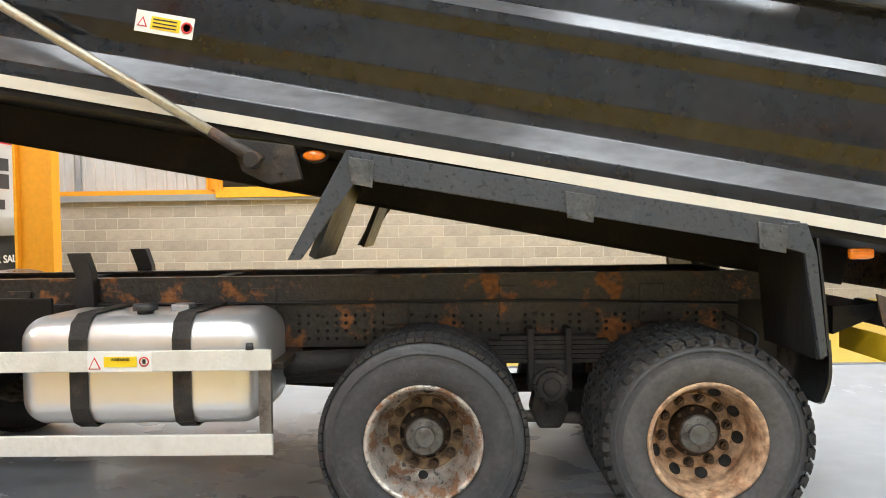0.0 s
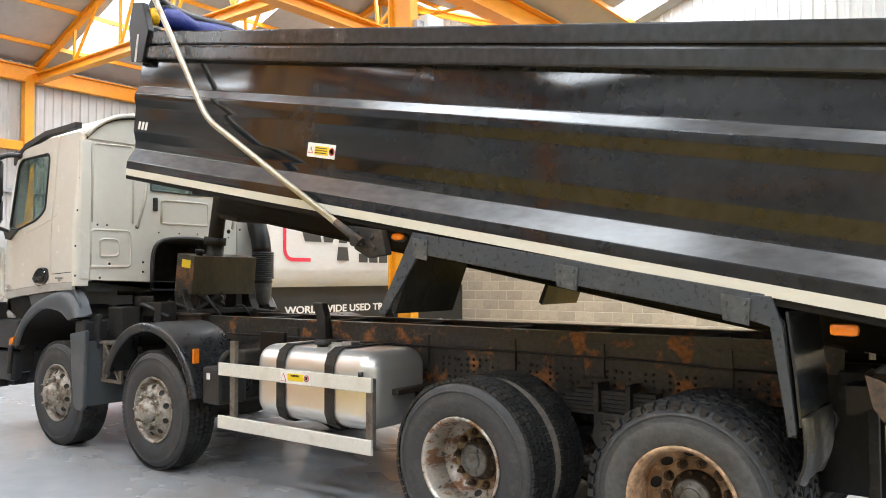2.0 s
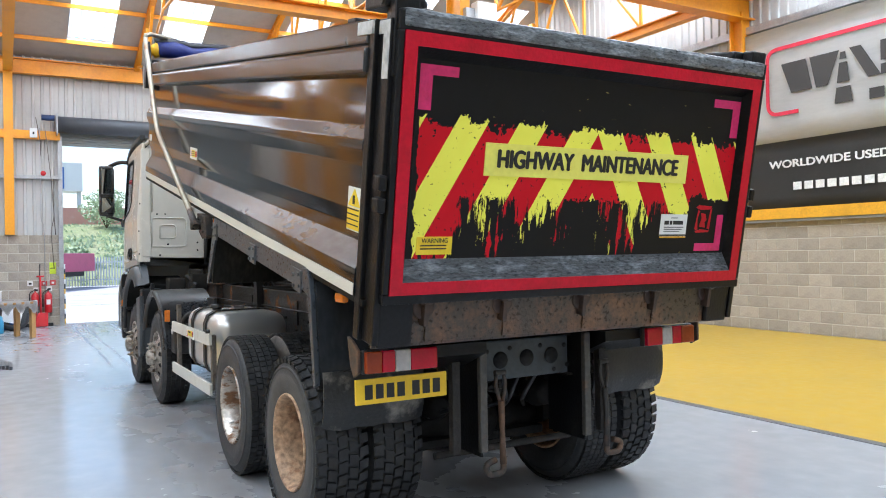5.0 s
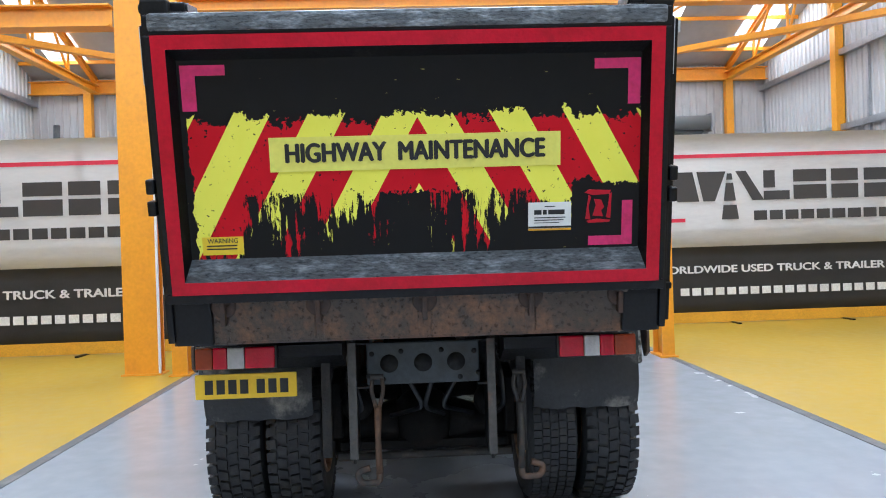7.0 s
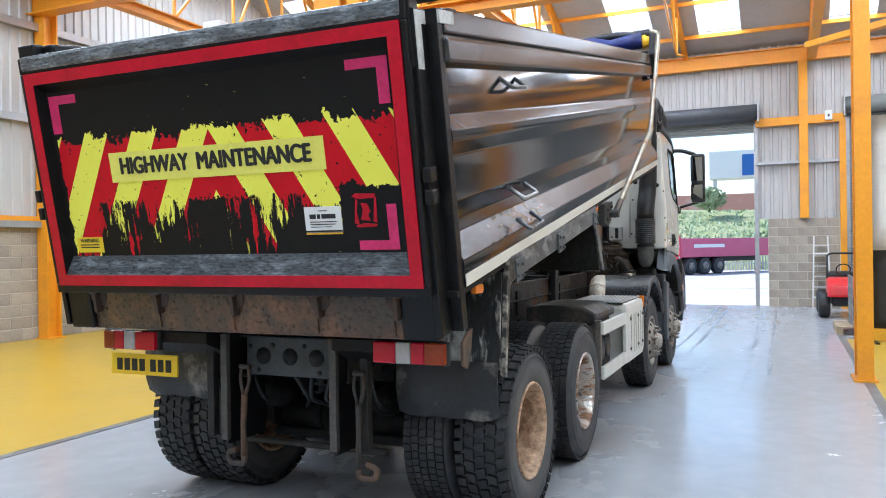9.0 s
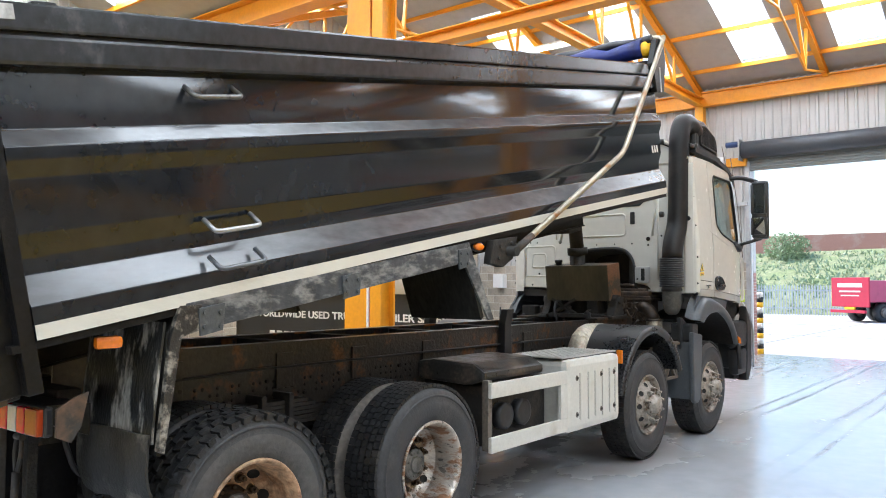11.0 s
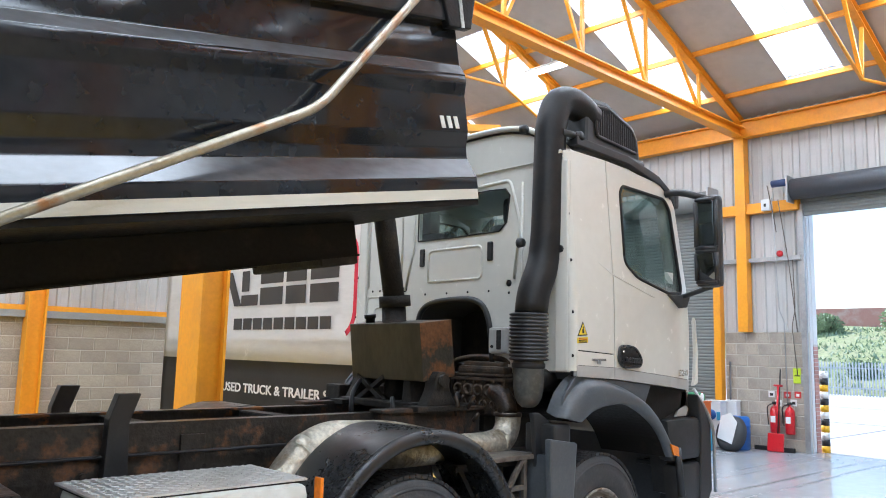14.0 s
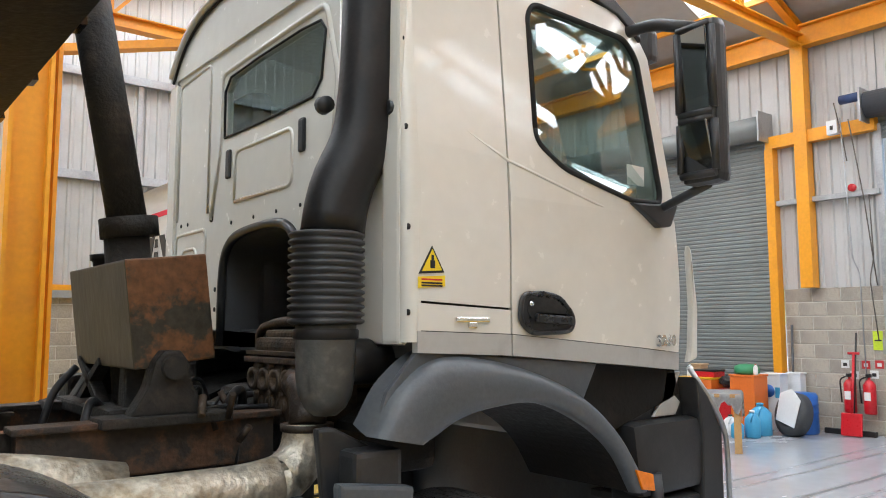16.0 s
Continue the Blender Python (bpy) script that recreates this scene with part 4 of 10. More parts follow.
# tailgate: frame, slanted inner lips, panel
TW = 1.18
bm = bmesh.new()
gate = bpart("tailgate", box(bmesh.new(), -0.02, 0.07, YG - TW + 0.02, YG + TW - 0.02, 0.06, 1.26), M_BLACK_WORN, label="black steel tailgate with a red border and torn chevrons")
RO = 1.1485                              # red border, outer half width
W0, W1 = 0.045, 1.222
bm = bmesh.new()
XR = 0.128
for a, b in (((-TW, 1.222), (TW, 1.31)), ((-TW, 0.0), (TW, 0.048))):
    box(bm, 0.0, XR - 0.006, YG + a[0], YG + b[0], a[1], b[1], 0.008)
for sg in (-1, 1):
    box(bm, 0.0, XR - 0.006, *sorted((YG + sg * RO, YG + sg * TW)), 0.048, 1.222, 0.008)
bpart("gate_frame", bm, M_BLACK_WORN, gate)
bpart("gate_top_rail", box(bmesh.new(), 0.0, XR + 0.002, YG - TW + 0.02, YG + TW - 0.02, 1.236, 1.318, 0.02), M_BLACK_WET, gate, "weathered grey-black top rail, beaded with water")


def red_bar(pts):
    bm = bmesh.new()
    prism(bm, pts, "x", 0.02, XR)
    bpart("red_border", bm, M_RED_TAPE, gate)


t = 0.062
red_bar([(YG - RO, W1), (YG + RO, W1), (YG + RO - t, W1 - t), (YG - RO + t, W1 - t)])
red_bar([(YG - RO, W0), (YG + RO, W0), (YG + RO - t, W0 + t * 0.95), (YG - RO + t, W0 + t * 0.95)])
for sg in (-1, 1):
    red_bar([(YG + sg * RO, W0), (YG + sg * RO, W1), (YG + sg * (RO - t), W1 - t), (YG + sg * (RO - t), W0 + t * 0.95)])


def lip(name, a, b, material):
    """A slanted lip from the border, a = (y, w) pairs at the front edge, b at the panel."""
    bm = bmesh.new()
    f = [bm.verts.new((XR - 0.004, y, w)) for y, w in a]
    g = [bm.verts.new((0.078, y, w)) for y, w in b]
    bm.faces.new((f[0], f[1], g[1], g[0]))
    bmesh.ops.solidify(bm, geom=bm.faces[:], thickness=0.006)
    return bpart(name, bm, material, gate)


PI_, PB, PT = 1.058, 0.205, 1.115         # panel half width, bottom, top
ro = RO - t
bt, tp = W0 + t * 0.95, W1 - t
lip("lip", ((YG - ro, tp), (YG + ro, tp)), ((YG - PI_, PT), (YG + PI_, PT)), M_BLACK_WORN)
# the lower lip faces up: its wet reflection is put in as paler grey
lip("lip", ((YG - ro, bt), (YG + ro, bt)), ((YG - PI_, PB), (YG + PI_, PB)), M_BLACK_WET)
for sg in (-1, 1):
    lip("lip", ((YG + sg * ro, bt), (YG + sg * ro, tp)), ((YG + sg * PI_, PB), (YG + sg * PI_, PT)), M_BLACK_WORN)


def chevron_mat():
    """Torn red and yellow chevron vinyl over black paint; y across, z up the panel."""
    m = bpy.data.materials.new("torn_chevron_vinyl")
    m.use_nodes = True
    N, L = m.node_tree.nodes, m.node_tree.links
    b = N["Principled BSDF"]

    def math_(op, a, c=None, d=None):
        n = N.new("ShaderNodeMath")
        n.operation = op
        for i, v in enumerate((a, c, d)):
            if v is None:
                continue
            if isinstance(v, (int, float)):
                n.inputs[i].default_value = v
            else:
                L.new(v, n.inputs[i])
        return n.outputs[0]

    def noise_(vec, scale, sx=1, sz=1, detail=5.0, rough=0.6):
        mp = N.new("ShaderNodeMapping")
        mp.inputs["Scale"].default_value = (1, sx, sz)
        L.new(vec, mp.inputs[0])
        n = N.new("ShaderNodeTexNoise")
        n.inputs["Scale"].default_value, n.inputs["Detail"].default_value, n.inputs["Roughness"].default_value = scale, detail, rough
        L.new(mp.outputs[0], n.inputs[0])
        return n.outputs[0]

    def mix(f, a, c):
        n = N.new("ShaderNodeMix")
        n.data_type = "RGBA"
        for key, v in (("Factor", f), ("A", a), ("B", c)):
            if isinstance(v, tuple):
                n.inputs[key].default_value = (*v, 1)
            else:
                L.new(v, n.inputs[key])
        return n.outputs["Result"]

    co = N.new("ShaderNodeTexCoord").outputs["Object"]
    sp = N.new("ShaderNodeSeparateXYZ")
    L.new(co, sp.inputs[0])
    y, z = sp.outputs["Y"], sp.outputs["Z"]
    s = math_("ABSOLUTE", y)
    fine, mid, drip = noise_(co, 42, 1, 1), noise_(co, 9, 1, 1), noise_(co, 14, 2.2, 0.22, 6.0, 0.75)
    lat = math_("ADD", s, math_("MULTIPLY", math_("SUBTRACT", z, 0.539), 0.56))
    ph = math_("FRACT", math_("DIVIDE", math_("SUBTRACT", lat, 0.512), 0.342))
    yellow = math_("LESS_THAN", ph, 0.5)
    # torn upper edge
    rag = math_("ADD", math_("MULTIPLY", math_("SUBTRACT", mid, 0.5), 0.22), math_("MULTIPLY", math_("SUBTRACT", fine, 0.5), 0.12))
    top = math_("LESS_THAN", math_("ADD", z, rag), math_("ADD", 0.825, math_("MULTIPLY", yellow, 0.03)))
    # dripping lower edge, deeper towards the sides
    wide = noise_(co, 5.5, 1, 0.5)
    deep = math_("ADD", math_("MULTIPLY", math_("SUBTRACT", drip, 0.5), 1.3), math_("MULTIPLY", math_("SUBTRACT", wide, 0.47), 1.1))
    deep = math_("ADD", deep, math_("MULTIPLY", math_("MAXIMUM", math_("SUBTRACT", math_("MULTIPLY", y, -1.0), 0.72), 0.0), 1.5))
    low = math_("SUBTRACT", 0.50, math_("MAXIMUM", deep, 0.0))
    low = math_("ADD", low, math_("MULTIPLY", math_("SUBTRACT", fine, 0.5), 0.10))
    # the vinyl is peeled off further up at one end
    bare = math_("MULTIPLY", math_("GREATER_THAN", math_("ADD", y, math_("MULTIPLY", math_("SUBTRACT", mid, 0.5), 0.3)), 0.74), math_("ADD", 0.43, math_("MULTIPLY", wide, 0.2)))
    low = math_("MAXIMUM", low, math_("ADD", bare, math_("MULTIPLY", math_("SUBTRACT", fine, 0.5), 0.08)))
    under = math_("GREATER_THAN", z, low)
    flake = math_("LESS_THAN", math_("ADD", fine, math_("MULTIPLY", math_("SUBTRACT", mid, 0.5), 0.35)), 0.655)
    side = math_("LESS_THAN", math_("ADD", s, math_("MULTIPLY", math_("SUBTRACT", mid, 0.5), 0.09)), 1.045)
    keep = math_("MULTIPLY", math_("MULTIPLY", top, under), math_("MULTIPLY", side, flake))
    red = mix(mid, (0.47, 0.004, 0.012), (0.58, 0.007, 0.018))
    yel = mix(mid, (0.80, 0.78, 0.08), (0.88, 0.85, 0.12))
    vinyl = mix(yellow, red, yel)
    black = mix(mid, (0.007, 0.007, 0.007), (0.012, 0.011, 0.011))
    # stray scratches of yellow
    scr = noise_(co, 30, 0.6, 1.6, 3.0, 0.5)
    stray = math_("MULTIPLY", math_("GREATER_THAN", scr, 0.735), 0.6)
    L.new(mix(keep, mix(stray, black, (0.5, 0.46, 0.12)), vinyl), b.inputs["Base Color"])
    rg = math_("ADD", 0.36, math_("MULTIPLY", mid, 0.2))
    L.new(rg, b.inputs["Roughness"])
    b.inputs["Specular IOR Level"].default_value = 0.16
    bp = N.new("ShaderNodeBump")
    bp.inputs["Strength"].default_value, bp.inputs["Distance"].default_value = 0.5, 0.0015
    L.new(keep, bp.inputs["Height"])
    L.new(bp.outputs[0], b.inputs["Normal"])
    return m


def gate_flat(name, bm, material, label=""):
    """A flat piece on the tailgate panel, drawn about the panel's centre line: x proud, y across, z up."""
    ob = new(name, mesh_of(bm, name, material))
    ob.parent = gate
    ob.matrix_basis = BODY @ Matrix.Translation((0.078, YC, 0))
    if label:
        tagged(ob, label)
    return ob


gate_flat("gate_panel", box(bmesh.new(), -0.01, 0.0, -PI_ - 0.025, PI_ - 0.01, PB - 0.005, PT + 0.005), chevron_mat(), "black panel with torn red and yellow chevron vinyl")
gate_flat("board", box(bmesh.new(), 0.0, 0.004, -0.684, 0.664, 0.605, 0.763), M_BOARD_YELLOW, "yellow reflective notice board")
for bm in by_word(lettering("HIGHWAY  MAINTENANCE", 1.195, 0.085, 0.0052), 0.045):
    gate_flat("notice_word", moved(bm, Matrix.Translation((0.0045, -0.01, 0.69)) @ Matrix.Rotation(radians(90), 4, "Z")), M_INK, "black block lettering")
for k, (y0, y1, z0, z1) in enumerate(((-1.06, -0.86, 1.047, 1.093), (-1.06, -0.995, 0.89, 1.047), (0.82, 1.035, 1.042, 1.088), (0.978, 1.035, 0.88, 1.042), (0.80, 1.01, 0.218, 0.262), (0.96, 1.01, 0.262, 0.43))):
    gate_flat("pink_marker", box(bmesh.new(), 0.0, 0.003, y0, y1, z0, z1), M_PINK, "pink corner marking tape")
gate_flat("dealer_label", box(bmesh.new(), 0.0, 0.003, 0.512, 0.716, 0.305, 0.43), M_LABEL_WHITE, "white dealer label with dark bars")
for y0, y1, z0, z1, m in ((0.54, 0.575, 0.372, 0.394, M_INK), (0.582, 0.60, 0.372, 0.394, M_INK), (0.607, 0.685, 0.372, 0.394, M_INK), (0.59, 0.64, 0.408, 0.412, M_INK), (0.54, 0.69, 0.355, 0.359, M_INK), (0.54, 0.68, 0.343, 0.347, M_INK), (0.54, 0.66, 0.331, 0.334, M_INK), (0.512, 0.716, 0.307, 0.316, M_INK), (0.512, 0.716, 0.296, 0.304, M_BANNER_YELLOW)):
    gate_flat("label_bar", box(bmesh.new(), 0.003, 0.0045, y0, y1, z0, z1), m)
gate_flat("old_warning_sticker", box(bmesh.new(), 0.0, 0.003, -1.02, -0.83, 0.225, 0.31), M_LABEL_YELLOW, "torn yellow warning sticker")
gate_flat("sticker_words", moved(lettering("WARNING", 0.14, 0.022), Matrix.Translation((0.004, -0.925, 0.292)) @ Matrix.Rotation(radians(90), 4, "Z")), M_INK)
for z in (0.265, 0.25):
    gate_flat("label_bar", box(bmesh.new(), 0.003, 0.0042, -1.0, -0.86, z, z + 0.006), M_INK)
for pts in ([(0.78, 0.47), (0.80, 0.485), (0.905, 0.48), (0.90, 0.462), (0.82, 0.458)], [(0.785, 0.345), (0.80, 0.46), (0.812, 0.45), (0.80, 0.40), (0.81, 0.34)], [(0.885, 0.35), (0.90, 0.46), (0.91, 0.47), (0.905, 0.345)],
            [(0.82, 0.36), (0.835, 0.41), (0.825, 0.44), (0.86, 0.435), (0.875, 0.40), (0.86, 0.385), (0.87, 0.355)], [(0.79, 0.335), (0.84, 0.345), (0.905, 0.338), (0.90, 0.328), (0.80, 0.325)]):
    gate_flat("red_scrap", prism(bmesh.new(), pts, "x", 0.0, 0.002), M_RED_TAPE, "torn scrap of red vinyl")

# apron below the tailgate with its hinge plates
bpart("apron", box(bmesh.new(), 0.015, 0.05, YG - 1.185, YG + 1.185, -0.225, 0.02, 0.006), M_APRON)
for a, b in ((-0.93, -0.52), (-0.48, -0.02), (0.04, 0.5), (0.55, 0.93)):
    bpart("apron_plate", box(bmesh.new(), 0.05, 0.062, YC + a, YC + b, -0.205, -0.005, 0.004), M_APRON, label="dark rust-stained infill plate")
for y in (-0.95, -0.5, 0.01, 0.525, 0.96):
    bm = box(bmesh.new(), 0.05, 0.10, YC + y - 0.012, YC + y + 0.012, -0.12, 0.06, 0.004)
    tube(bm, [(0.085, YC + y - 0.03, 0.005), (0.085, YC + y + 0.03, 0.005)], 0.022, 10)
    lathe(bm, [(0.048, 0.0), (0.048, 0.062), (0.068, 0.06), (0.070, 0.05), (0.066, 0.0)], 20, "x", (0, YC + y, -0.03))
    bpart("gate_latch", bm, M_LATCH, label="round rusty pivot boss with a slot")

# stickers on the sides
for sg, bx, w, ww, hh in ((-1, -3.83, 0.425, 0.28, 0.1),):
    y = YC + sg * (HW - 0.033)
    bpart("warning_sticker", box(bmesh.new(), bx - ww / 2, bx + ww / 2, *sorted((y, y + sg * 0.004)), w - hh / 2, w + hh / 2), M_LABEL_WHITE, label="white and yellow warning sticker")
    bpart("sticker_panel", box(bmesh.new(), bx - 0.065, bx + 0.075, *sorted((y, y + sg * 0.006)), w - 0.03, w + 0.03), M_LABEL_YELLOW)
    bpart("sticker_symbol", prism(bmesh.new(), [(bx - 0.13, w - 0.025), (bx - 0.08, w - 0.025), (bx - 0.105, w + 0.022)], "y", *sorted((y, y + sg * 0.006))), M_LABEL_RED)
    bpart("symbol_field", prism(bmesh.new(), [(bx - 0.121, w - 0.02), (bx - 0.089, w - 0.02), (bx - 0.105, w + 0.011)], "y", *sorted((y, y + sg * 0.008))), M_LABEL_WHITE)
    bpart("sticker_ring", lathe(bmesh.new(), [(y + sg * 0.004, 0.018), (y + sg * 0.007, 0.018), (y + sg * 0.007, 0.027), (y + sg * 0.004, 0.027)], 20, "y", (bx + 0.108, 0, w)), M_LABEL_RED)
    for k in range(3):
        bpart("label_bar", box(bmesh.new(), bx - 0.055, bx + 0.06, *sorted((y, y + sg * 0.008)), w - 0.02 + k * 0.017, w - 0.014 + k * 0.017), M_INK)
y = YC - HW + 0.063
bpart("hazard_sticker", box(bmesh.new(), -0.278, -0.112, y - 0.036, y + 0.01, 0.295, 0.505), M_LABEL_WHITE, label="white hazard sticker with a yellow triangle")
bpart("hazard_triangle", prism(bmesh.new(), [(-0.266, 0.415), (-0.124, 0.415), (-0.195, 0.497)], "y", y - 0.040, y - 0.03), M_LABEL_YELLOW)
bpart("hazard_figure", box(bmesh.new(), -0.205, -0.185, y - 0.043, y - 0.03, 0.425, 0.466), M_INK)
bpart("hazard_text_panel", box(bmesh.new(), -0.27, -0.12, y - 0.040, y - 0.03, 0.303, 0.405), M_LABEL_YELLOW)
for k in range(4):
    bpart("label_bar", box(bmesh.new(), -0.265, -0.13, y - 0.042, y - 0.03, 0.322 + k * 0.025, 0.328 + k * 0.025), M_INK)
for sg in (-1, 1):
    y = YC + sg * (HW - 0.034)
    for k in range(3):
        a = FRONT + 0.07 + k * 0.055
        bpart("maker_mark", prism(bmesh.new(), [(a, 0.42), (a + 0.03, 0.42), (a + 0.042, 0.49), (a + 0.012, 0.49)], "y", *sorted((y, y + sg * 0.006))), M_LABEL_WHITE)

# grab loops on the far side
for bx, w, off, k in ((-1.05, 0.98, -0.055, 0), (-1.04, 0.37, -0.03, 1), (-1.02, 0.2, 0.0, 0)):
    y = YC + HW + off
    bpart("grab_step", tube(bmesh.new(), bend([(bx - 0.13, y, w), (bx - 0.13, y + 0.08, w - 0.06), (bx + 0.13, y + 0.08, w - 0.06), (bx + 0.13, y, w)], 0.03), 0.012, 8), M_GALV if k else M_HUBCAP if w > 0.5 else M_BLACK_SHEEN, label="bare bent steel grab step" if k else "bent black steel grab step")

# sheet roll and its rods
bm = tube(bmesh.new(), [(FRONT + 0.02, YC - 1.14 + 0.19 * k, 1.44 + 0.012 * math.sin(k * 1.7)) for k in range(13)], [0.085 + 0.02 * math.sin(k * 2.3) for k in range(13)], 14)
bpart("sheet_roll", bm, M_TARP, label="rolled blue tarpaulin across the front of the body")
bm = tube(bmesh.new(), [(FRONT + 0.0, YC - 1.18 + 0.2 * k, 1.525 + 0.012 * math.sin(k * 2.1)) for k in range(13)], 0.045, 10)
bpart("sheet_hem", bm, M_TARP_DARK)
for sg in (-1, 1):
    bpart("roll_end", lathe(bmesh.new(), [(YC + sg * 1.12, 0.0), (YC + sg * 1.12, 0.075), (YC + sg * 1.17, 0.085), (YC + sg * 1.19, 0.06), (YC + sg * 1.215, 0.06), (YC + sg * 1.215, 0.0)], 16, "y", (FRONT + 0.02, 0, 1.43)), M_YELLOW_TRIM, label="yellow plastic spool end")
for sg, pts in ((-1, [(-0.92, 3.58, 1.86), (-2.56, 3.56, 2.88), (-3.30, 3.57, 3.98), (-3.42, 3.60, 4.10), (-3.62, 3.95, 4.10)]), (1, [(-0.96, 6.20, 1.86), (-2.65, 6.24, 2.79), (-3.61, 6.2, 4.0), (-3.70, 6.18, 4.10), (-3.72, 5.9, 4.11)])):
    part("sheet_rod", tube(bmesh.new(), bend(pts, 0.12), 0.024, 10), M_ROD, truck, "bent worn steel sheeting arm with a rusty end")
    p, q = Vector(pts[0]), Vector(pts[1])
    part("rod_end", tube(bmesh.new(), [p, p + (q - p) * 0.06, p + (q - p) * 0.14], [0.031, 0.029, 0.026], 10), M_RUSTY, truck, "rusted flattened arm end")
    y = pts[0][1]
    bm = prism(bmesh.new(), [(-1.08, 1.98), (-0.78, 1.94), (-0.74, 1.78), (-0.9, 1.76), (-1.02, 1.82)], "y", *sorted((y - sg * 0.04, y - sg * 0.1)), 0.006)
    tube(bm, [(-0.96, y - sg * 0.1, 1.87), (-0.96, y + sg * 0.035, 1.87)], 0.035, 12)
    for q in ((-0.86, 1.9), (-0.84, 1.82), (-1.0, 1.93)):
        tube(bm, [(q[0], y - sg * 0.05, q[1]), (q[0], y - sg * 0.025, q[1])], 0.014, 6)
    part("rod_pivot", bm, M_GRIME, truck)
    bm = lathe(bmesh.new(), [(y - sg * 0.12, 0.0), (y - sg * 0.12, 0.052), (y - sg * 0.105, 0.052), (y - sg * 0.105, 0.0)], 22, "y", (-0.675, 0, 1.89))
    for v in bm.verts:
        v.co.z = 1.895 + (v.co.z - 1.89) * 0.68
        v.co.x = -0.69 + (v.co.x + 0.675) * 1.3
    part("lamp_base", bm, M_PLASTIC, truck)
    bm = lathe(bmesh.new(), [(y - sg * 0.106, 0.043), (y - sg * 0.092, 0.041), (y - sg * 0.085, 0.03), (y - sg * 0.082, 0.0)], 22, "y", (-0.675, 0, 1.89))
    for v in bm.verts:
        v.co.z = 1.895 + (v.co.z - 1.89) * 0.62
        v.co.x = -0.69 + (v.co.x + 0.675) * 1.3
    part("side_lamp", bm, M_LENS_AMBER, truck, "oval amber side marker lamp")
    # second marker near the rear
    bm = box(bmesh.new(), 1.835, 1.955, *sorted((YC + sg * 1.16, YC + sg * 1.2)), 1.365, 1.42, 0.02)
    part("side_lamp", bm, M_LENS_AMBER, truck, "amber side marker lamp")

# body underframe
for sg in (-1, 1):
    bm = bmesh.new()
    box(bm, -5.95, -0.1, *sorted((YC + sg * 0.36, YC + sg * 0.46)), -0.24, -0.03, 0.006)
    box(bm, -5.95, -0.4, *sorted((YC + sg * 0.345, YC + sg * 0.475)), -0.25, -0.238)
    bpart("body_runner", bm, M_UNDER)
bpart("ram_crosshead", box(bmesh.new(), -5.98, -5.7, YC - 0.42, YC + 0.42, -0.3, -0.03, 0.02), M_GRIME)


